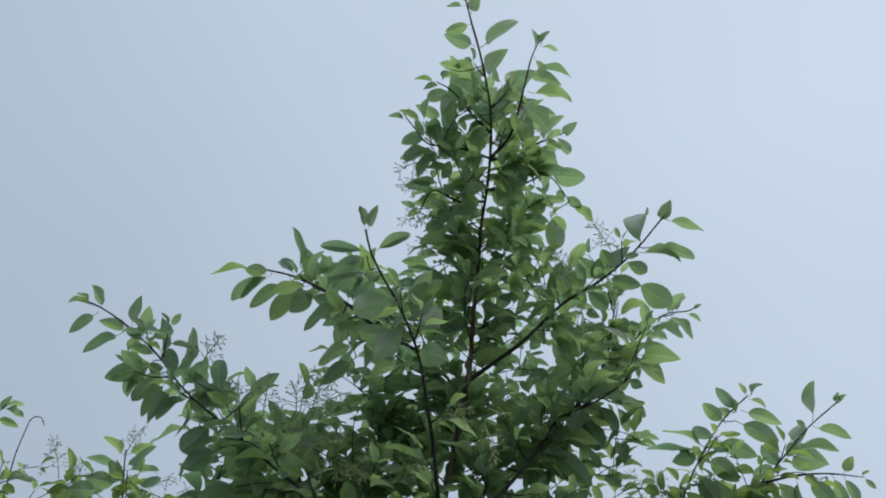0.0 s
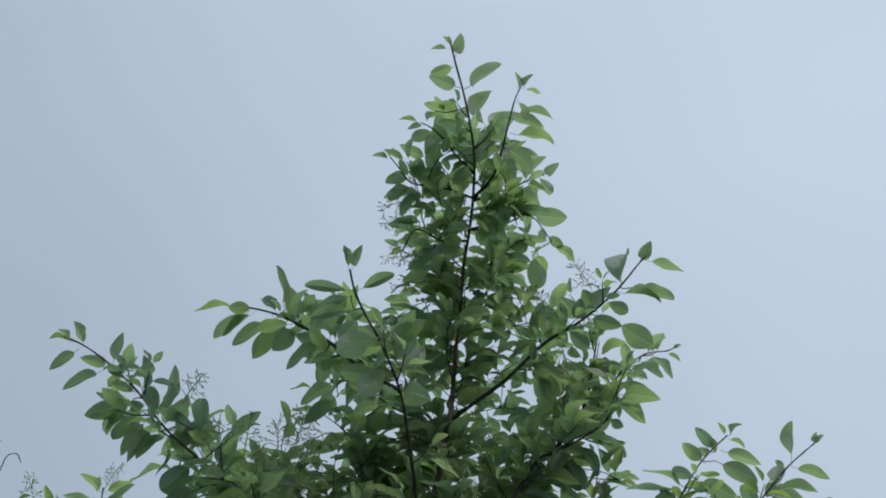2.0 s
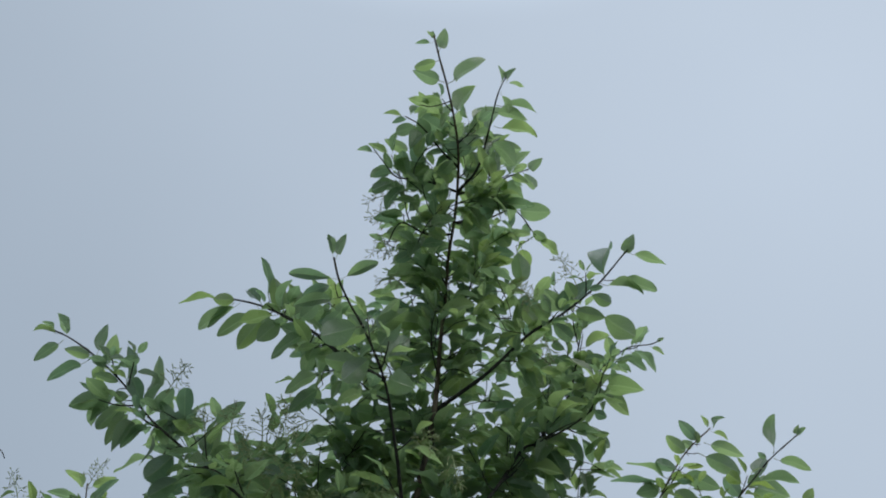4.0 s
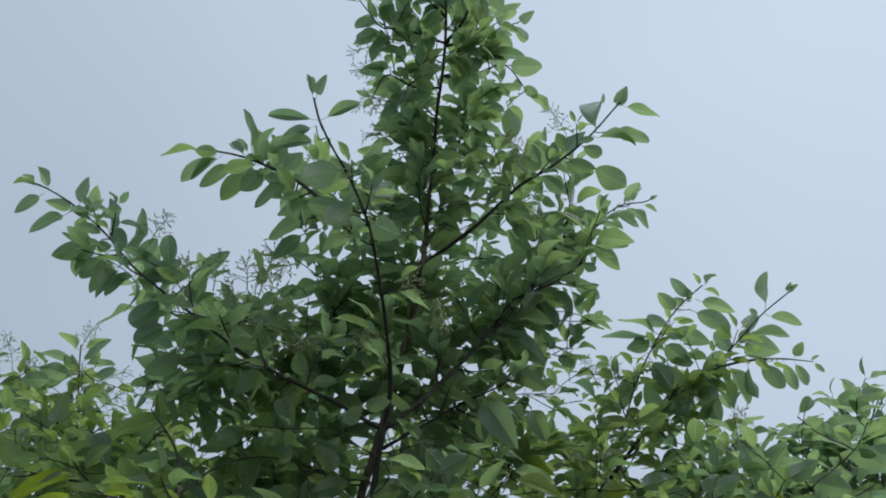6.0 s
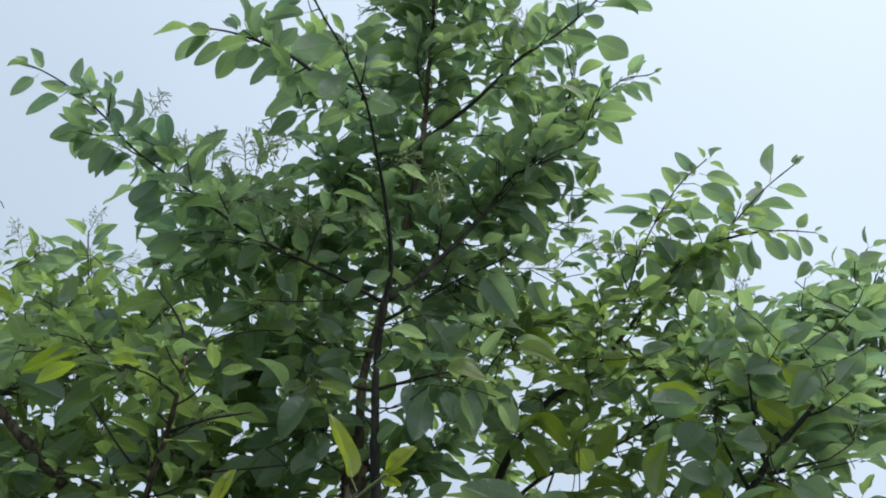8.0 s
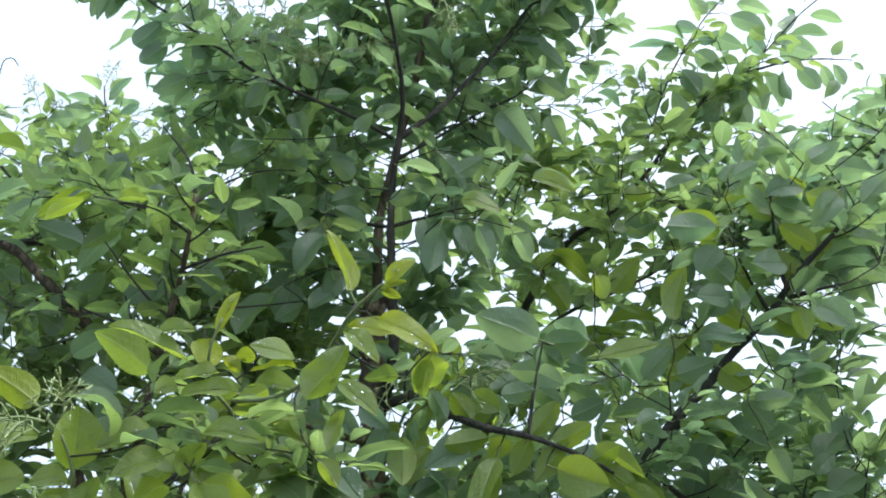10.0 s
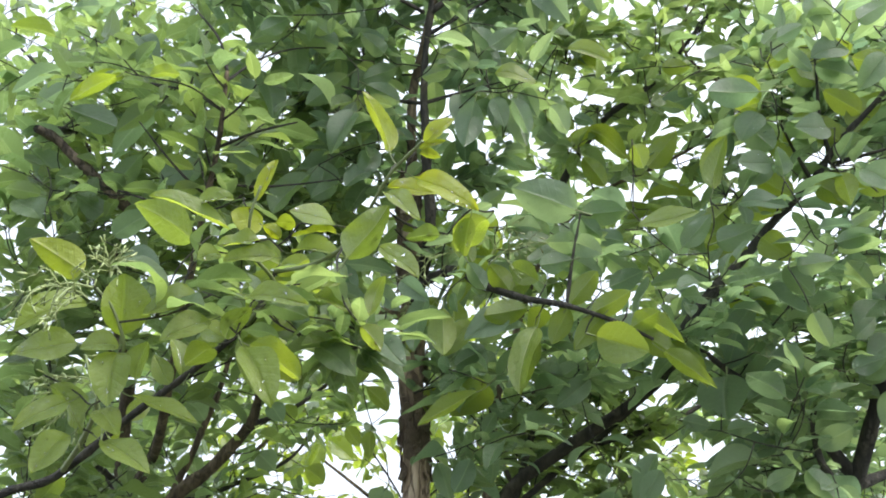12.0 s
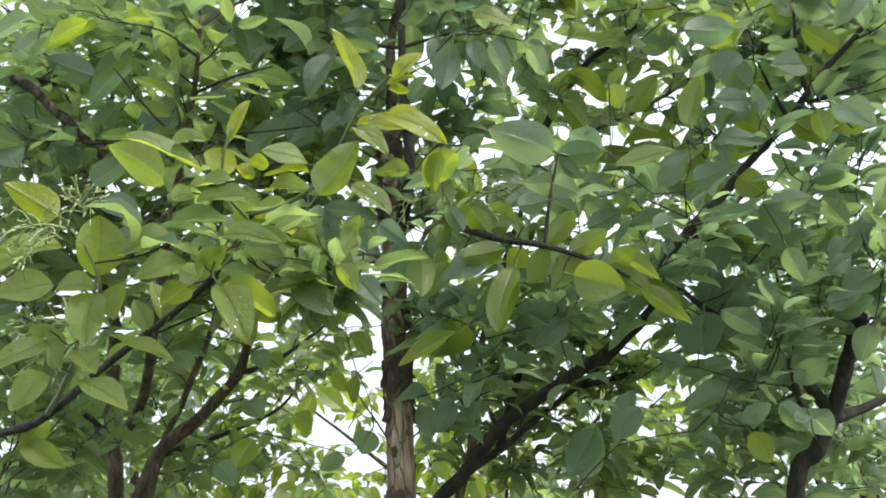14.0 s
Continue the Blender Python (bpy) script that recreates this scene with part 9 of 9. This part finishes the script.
clump(tree_left, (-0.251, 0.12, 2.019), (0.045, 0.12, 0.036), 2, 0.082)
clump(tree_left, (-0.152, 0.12, 2.037), (0.045, 0.12, 0.036), 2, 0.082)
clump(tree_left, (-0.36, 0.12, 1.982), (0.045, 0.12, 0.036), 2, 0.082)
clump(tree_left, (-0.275, 0.12, 1.974), (0.045, 0.12, 0.036), 2, 0.082)
clump(tree_left, (-0.202, 0.12, 1.969), (0.045, 0.12, 0.036), 2, 0.082)
clump(tree_left, (-0.112, 0.12, 1.968), (0.045, 0.12, 0.036), 2, 0.082)
clump(tree_left, (-0.396, 0.12, 1.916), (0.045, 0.12, 0.036), 2, 0.082)
clump(tree_left, (-0.327, 0.12, 1.929), (0.045, 0.12, 0.036), 2, 0.082)
clump(tree_left, (-0.222, 0.12, 1.914), (0.045, 0.12, 0.036), 2, 0.082)
clump(tree_left, (-0.163, 0.12, 1.931), (0.045, 0.12, 0.036), 2, 0.082)
clump(tree_left, (-0.355, 0.12, 1.86), (0.045, 0.12, 0.036), 2, 0.082)
clump(tree_left, (-0.294, 0.12, 1.856), (0.045, 0.12, 0.036), 2, 0.082)
clump(tree_left, (-0.197, 0.12, 1.872), (0.045, 0.12, 0.036), 2, 0.082)
clump(tree_left, (-0.122, 0.12, 1.853), (0.045, 0.12, 0.036), 2, 0.082)
clump(tree_left, (-0.77, 0.2, 2.218), (0.05, 0.12, 0.04), 2, 0.082)
clump(tree_left, (-0.667, 0.2, 2.191), (0.05, 0.12, 0.04), 2, 0.082)
clump(tree_left, (-0.746, 0.2, 2.154), (0.05, 0.12, 0.04), 2, 0.082)
clump(tree_left, (-0.749, 0.2, 2.033), (0.05, 0.12, 0.04), 2, 0.082)
clump(tree_left, (-0.675, 0.2, 2.054), (0.05, 0.12, 0.04), 2, 0.082)
clump(tree_left, (-0.7, 0.2, 1.988), (0.05, 0.12, 0.04), 2, 0.082)
clump(tree_rear, (0.035, 0.3, 1.912), (0.045, 0.12, 0.036), 2, 0.08)
clump(tree_rear, (0.126, 0.3, 1.893), (0.045, 0.12, 0.036), 2, 0.08)
clump(tree_rear, (0.075, 0.3, 1.835), (0.045, 0.12, 0.036), 2, 0.08)
clump(tree_rear, (0.187, 0.3, 1.846), (0.045, 0.12, 0.036), 2, 0.08)
clump(tree_main, (-0.256, 0.02, 2.402), (0.05, 0.12, 0.04), 2, 0.085)
clump(tree_main, (-0.153, 0.02, 2.399), (0.05, 0.12, 0.04), 2, 0.085)
clump(tree_main, (-0.039, 0.02, 2.433), (0.05, 0.12, 0.04), 2, 0.085)
clump(tree_main, (0.033, 0.02, 2.427), (0.05, 0.12, 0.04), 2, 0.085)
clump(tree_main, (-0.133, 0.02, 2.264), (0.05, 0.12, 0.04), 2, 0.085)
clump(tree_main, (-0.064, 0.02, 2.264), (0.05, 0.12, 0.04), 2, 0.085)
clump(tree_main, (0.047, 0.02, 2.293), (0.05, 0.12, 0.04), 2, 0.085)
clump(tree_main, (-0.242, 0.02, 2.196), (0.05, 0.12, 0.04), 2, 0.085)
clump(tree_main, (-0.157, 0.02, 2.203), (0.05, 0.12, 0.04), 2, 0.085)
clump(tree_main, (-0.071, 0.02, 2.187), (0.05, 0.12, 0.04), 2, 0.085)
clump(tree_main, (-0.018, 0.02, 2.219), (0.05, 0.12, 0.04), 2, 0.085)
clump(tree_main, (0.095, 0.02, 2.179), (0.05, 0.12, 0.04), 2, 0.085)
clump(tree_left, (-0.252, 0.1, 2.316), (0.05, 0.12, 0.04), 2, 0.085)
clump(tree_left, (-0.154, 0.1, 2.303), (0.05, 0.12, 0.04), 2, 0.085)
clump(tree_left, (-0.27, 0.1, 2.251), (0.05, 0.12, 0.04), 2, 0.085)
clump(tree_left, (-0.181, 0.1, 2.216), (0.05, 0.12, 0.04), 2, 0.085)
clump(tree_left, (-0.103, 0.1, 2.244), (0.05, 0.12, 0.04), 2, 0.085)
clump(tree_left, (-0.215, 0.1, 2.172), (0.05, 0.12, 0.04), 2, 0.085)
clump(tree_left, (-0.14, 0.1, 2.162), (0.05, 0.12, 0.04), 2, 0.085)
clump(tree_right, (0.668, 0.05, 1.928), (0.05, 0.12, 0.04), 2, 0.082)
clump(tree_right, (0.72, 0.05, 1.896), (0.05, 0.12, 0.04), 2, 0.082)
clump(tree_right, (0.679, 0.05, 1.83), (0.05, 0.12, 0.04), 2, 0.082)
clump(tree_right, (0.657, 0.05, 1.793), (0.05, 0.12, 0.04), 2, 0.082)
clump(tree_right, (0.715, 0.05, 1.786), (0.05, 0.12, 0.04), 2, 0.082)
clump(tree_right, (0.673, 0.05, 1.724), (0.05, 0.12, 0.04), 2, 0.082)
clump(tree_right, (0.622, 0.05, 1.667), (0.05, 0.12, 0.04), 2, 0.082)
clump(tree_right, (0.711, 0.05, 1.67), (0.05, 0.12, 0.04), 2, 0.082)
clump(tree_right, (0.558, 0.15, 2.27), (0.05, 0.12, 0.04), 2, 0.08)
clump(tree_right, (0.646, 0.15, 2.293), (0.05, 0.12, 0.04), 2, 0.08)
clump(tree_right, (0.772, 0.15, 2.285), (0.05, 0.12, 0.04), 2, 0.08)
clump(tree_right, (0.853, 0.15, 2.312), (0.05, 0.12, 0.04), 2, 0.08)
clump(tree_right, (0.592, 0.15, 2.204), (0.05, 0.12, 0.04), 2, 0.08)
clump(tree_right, (0.665, 0.15, 2.204), (0.05, 0.12, 0.04), 2, 0.08)
clump(tree_right, (0.79, 0.15, 2.233), (0.05, 0.12, 0.04), 2, 0.08)
clump(tree_right, (0.876, 0.15, 2.215), (0.05, 0.12, 0.04), 2, 0.08)
clump(tree_left, (-0.837, 0.36, 2.262), (0.055, 0.12, 0.045), 2, 0.085)
clump(tree_left, (-0.739, 0.36, 2.266), (0.055, 0.12, 0.045), 2, 0.085)
clump(tree_left, (-0.588, 0.36, 2.236), (0.055, 0.12, 0.045), 2, 0.085)
clump(tree_left, (-0.523, 0.36, 2.266), (0.055, 0.12, 0.045), 2, 0.085)
clump(tree_left, (-0.415, 0.36, 2.247), (0.055, 0.12, 0.045), 2, 0.085)
clump(tree_left, (-0.306, 0.36, 2.239), (0.055, 0.12, 0.045), 2, 0.085)
clump(tree_left, (-0.163, 0.36, 2.238), (0.055, 0.12, 0.045), 2, 0.085)
clump(tree_left, (-0.054, 0.36, 2.215), (0.055, 0.12, 0.045), 2, 0.085)
clump(tree_left, (-0.858, 0.36, 2.165), (0.055, 0.12, 0.045), 2, 0.085)
clump(tree_left, (-0.731, 0.36, 2.164), (0.055, 0.12, 0.045), 2, 0.085)
clump(tree_left, (-0.616, 0.36, 2.143), (0.055, 0.12, 0.045), 2, 0.085)
clump(tree_left, (-0.498, 0.36, 2.162), (0.055, 0.12, 0.045), 2, 0.085)
clump(tree_left, (-0.381, 0.36, 2.124), (0.055, 0.12, 0.045), 2, 0.085)
clump(tree_left, (-0.288, 0.36, 2.145), (0.055, 0.12, 0.045), 2, 0.085)
clump(tree_left, (-0.176, 0.36, 2.104), (0.055, 0.12, 0.045), 2, 0.085)
clump(tree_left, (-0.038, 0.36, 2.108), (0.055, 0.12, 0.045), 2, 0.085)
clump(tree_left, (-0.792, 0.36, 2.043), (0.055, 0.12, 0.045), 2, 0.085)
clump(tree_left, (-0.715, 0.36, 2.075), (0.055, 0.12, 0.045), 2, 0.085)
clump(tree_left, (-0.587, 0.36, 2.045), (0.055, 0.12, 0.045), 2, 0.085)
clump(tree_left, (-0.496, 0.36, 2.056), (0.055, 0.12, 0.045), 2, 0.085)
clump(tree_left, (-0.385, 0.36, 2.038), (0.055, 0.12, 0.045), 2, 0.085)
clump(tree_left, (-0.287, 0.36, 2.041), (0.055, 0.12, 0.045), 2, 0.085)
clump(tree_left, (-0.171, 0.36, 2.008), (0.055, 0.12, 0.045), 2, 0.085)
clump(tree_left, (-0.060, 0.36, 2.028), (0.055, 0.12, 0.045), 2, 0.085)
clump(tree_left, (-0.819, 0.36, 1.963), (0.055, 0.12, 0.045), 2, 0.085)
clump(tree_left, (-0.715, 0.36, 1.970), (0.055, 0.12, 0.045), 2, 0.085)
clump(tree_left, (-0.589, 0.36, 1.968), (0.055, 0.12, 0.045), 2, 0.085)
clump(tree_left, (-0.482, 0.36, 1.950), (0.055, 0.12, 0.045), 2, 0.085)
clump(tree_left, (-0.363, 0.36, 1.926), (0.055, 0.12, 0.045), 2, 0.085)
clump(tree_left, (-0.260, 0.36, 1.924), (0.055, 0.12, 0.045), 2, 0.085)
clump(tree_left, (-0.174, 0.36, 1.920), (0.055, 0.12, 0.045), 2, 0.085)
clump(tree_left, (-0.074, 0.36, 1.919), (0.055, 0.12, 0.045), 2, 0.085)
clump(tree_left, (-0.805, 0.36, 1.866), (0.055, 0.12, 0.045), 2, 0.085)
clump(tree_left, (-0.713, 0.36, 1.870), (0.055, 0.12, 0.045), 2, 0.085)
clump(tree_left, (-0.555, 0.36, 1.864), (0.055, 0.12, 0.045), 2, 0.085)
clump(tree_left, (-0.464, 0.36, 1.841), (0.055, 0.12, 0.045), 2, 0.085)
clump(tree_left, (-0.359, 0.36, 1.844), (0.055, 0.12, 0.045), 2, 0.085)
clump(tree_left, (-0.263, 0.36, 1.857), (0.055, 0.12, 0.045), 2, 0.085)
clump(tree_left, (-0.189, 0.36, 1.848), (0.055, 0.12, 0.045), 2, 0.085)
clump(tree_left, (-0.084, 0.36, 1.847), (0.055, 0.12, 0.045), 2, 0.085)
clump(tree_main, (0.028, -0.05, 2.586), (0.045, 0.04, 0.04), 2, 0.085)
clump(tree_main, (0.077, -0.05, 2.535), (0.045, 0.04, 0.04), 2, 0.085)
clump(tree_main, (0.123, -0.05, 2.589), (0.045, 0.04, 0.04), 2, 0.085)
clump(tree_main, (0.034, -0.05, 2.471), (0.045, 0.04, 0.04), 2, 0.085)
clump(tree_main, (0.080, -0.05, 2.436), (0.045, 0.04, 0.04), 2, 0.085)
clump(tree_main, (0.119, -0.05, 2.486), (0.045, 0.04, 0.04), 2, 0.085)
clump(tree_main, (-0.017, -0.05, 2.482), (0.045, 0.04, 0.04), 2, 0.085)
clump(tree_main, (0.058, -0.05, 2.366), (0.045, 0.04, 0.04), 2, 0.085)
clump(tree_main, (0.101, -0.05, 2.345), (0.045, 0.04, 0.04), 2, 0.085)
clump(tree_main, (-0.001, -0.05, 2.376), (0.045, 0.04, 0.04), 2, 0.085)
clump(tree_main, (0.061, -0.05, 2.280), (0.045, 0.04, 0.04), 2, 0.085)
clump(tree_main, (0.108, -0.05, 2.260), (0.045, 0.04, 0.04), 2, 0.085)
clump(tree_main, (0.144, -0.05, 2.391), (0.045, 0.04, 0.04), 2, 0.085)
clump(tree_main, (0.014, -0.05, 2.289), (0.045, 0.04, 0.04), 2, 0.085)
clump(tree_right, (0.923, 0.12, 2.294), (0.05, 0.08, 0.04), 3, 0.084)
clump(tree_right, (0.858, 0.12, 2.248), (0.05, 0.08, 0.04), 3, 0.084)
clump(tree_right, (0.787, 0.12, 2.214), (0.05, 0.08, 0.04), 3, 0.084)
clump(tree_right, (0.896, 0.12, 2.204), (0.05, 0.08, 0.04), 3, 0.084)
clump(tree_right, (0.703, 0.12, 2.170), (0.05, 0.08, 0.04), 3, 0.084)
clump(tree_right, (0.803, 0.12, 2.160), (0.05, 0.08, 0.04), 3, 0.084)
clump(tree_right, (0.866, 0.12, 2.118), (0.05, 0.08, 0.04), 3, 0.084)
clump(tree_right, (0.744, 0.12, 2.118), (0.05, 0.08, 0.04), 3, 0.084)
clump(tree_right, (0.666, 0.12, 2.097), (0.05, 0.08, 0.04), 3, 0.084)
clump(tree_right, (0.801, 0.12, 2.067), (0.05, 0.08, 0.04), 3, 0.084)
clump(tree_right, (0.857, 0.12, 2.038), (0.05, 0.08, 0.04), 3, 0.084)
clump(tree_right, (0.721, 0.12, 2.038), (0.05, 0.08, 0.04), 3, 0.084)
clump(tree_right, (0.615, 0.12, 2.047), (0.05, 0.08, 0.04), 3, 0.084)
clump(tree_right, (0.617, 0.12, 2.117), (0.05, 0.08, 0.04), 3, 0.084)
clump(tree_right, (0.519, 0.12, 2.057), (0.05, 0.08, 0.04), 3, 0.084)
clump(tree_rear, (-0.017, 0.22, 2.479), (0.045, 0.05, 0.04), 2, 0.085)
clump(tree_rear, (-0.013, 0.22, 2.404), (0.045, 0.05, 0.04), 2, 0.085)
clump(tree_rear, (0.006, 0.22, 2.300), (0.045, 0.05, 0.04), 2, 0.085)
clump(tree_rear, (-0.002, 0.22, 2.206), (0.045, 0.05, 0.04), 2, 0.085)
clump(tree_rear, (-0.015, 0.22, 2.092), (0.045, 0.05, 0.04), 2, 0.085)
clump(tree_rear, (0.002, 0.22, 2.010), (0.045, 0.05, 0.04), 2, 0.085)
clump(tree_rear, (0.000, 0.22, 1.920), (0.045, 0.05, 0.04), 2, 0.085)
clump(tree_rear, (0.058, 0.55, 1.638), (0.06, 0.08, 0.05), 2, 0.085)
clump(tree_rear, (0.132, 0.55, 1.591), (0.06, 0.08, 0.05), 2, 0.085)
clump(tree_rear, (0.070, 0.55, 1.528), (0.06, 0.08, 0.05), 2, 0.085)
clump(tree_rear, (0.207, 0.55, 1.502), (0.06, 0.08, 0.05), 2, 0.085)
clump(tree_rear, (0.286, 0.55, 1.564), (0.06, 0.08, 0.05), 2, 0.085)
clump(tree_rear, (0.330, 0.55, 1.477), (0.06, 0.08, 0.05), 2, 0.085)
clump(tree_rear, (0.377, 0.55, 1.582), (0.06, 0.08, 0.05), 2, 0.085)
clump(tree_rear, (0.145, 0.55, 1.440), (0.06, 0.08, 0.05), 2, 0.085)
clump(tree_rear, (0.251, 0.55, 1.427), (0.06, 0.08, 0.05), 2, 0.085)
clump(tree_rear, (0.398, 0.55, 1.422), (0.06, 0.08, 0.05), 2, 0.085)
# tone 1 in these two groups is backlight put into the leaf colour
leaves(lt_a, [
    ((-0.235, 0.1, 1.611), (-0.209, 0.1, 1.578), 0.032, 63, 0),
    ((-0.35, 0.1, 1.702), (-0.319, 0.1, 1.666), 0.035, 62, 0),
    ((-0.372, 0.12, 1.621), (-0.337, 0.12, 1.586), 0.037, 61, 0),
    ((-0.039, 0.05, 1.481), (-0.056, 0.05, 1.442), 0.040, -80, 0),
    ((-0.072, 0.05, 1.442), (-0.117, 0.05, 1.423), 0.025, -77, 0),
    ((-0.128, 0.02, 1.668), (-0.099, 0.02, 1.638), 0.032, 69, 0),
    ((-0.08, 0.05, 1.626), (-0.042, 0.05, 1.582), 0.027, -71, 1),
    ((-0.073, 0.1, 1.57), (-0.077, 0.1, 1.519), 0.022, -31, 1),
], 0, True)
leaves(lt_a, [
    ((-0.308, 0.3, 1.558), (-0.272, 0.3, 1.523), 0.041, 63, 0),
    ((-0.227, 0.3, 1.531), (-0.188, 0.3, 1.501), 0.036, -74, 1),
    ((-0.212, 0.2, 1.59), (-0.236, 0.2, 1.618), 0.030, 76, 1),
    ((-0.137, 0.2, 1.586), (-0.109, 0.2, 1.549), 0.026, -75, 1),
    ((-0.274, 0.05, 1.445), (-0.239, 0.05, 1.405), 0.036, 58, 0),
    ((-0.194, 0, 1.475), (-0.224, 0, 1.426), 0.035, 54, 1),
    ((0.088, 0, 1.661), (0.111, 0, 1.624), 0.034, 73, 0),
], 0, True)

# the far middle tree's yellow-green leaf colour holds the glow of light behind it
for one in (tree_main, tree_left, tree_right, tree_rear, tree_far_left, tree_far_mid, tree_far_right):
    clothe(one, 0 if one in (tree_main, tree_right) else 1 if one is tree_far_mid else 3,
           ((leader, 2.5, 0.017), (stem, 1.86, 0.016), (limb_r, 2, 0.014), (limb_rb, 2, 0.013), (limb_x, 1.9, 0.012), (limb_y, 1.9, 0.012))
           if one is tree_main else ())
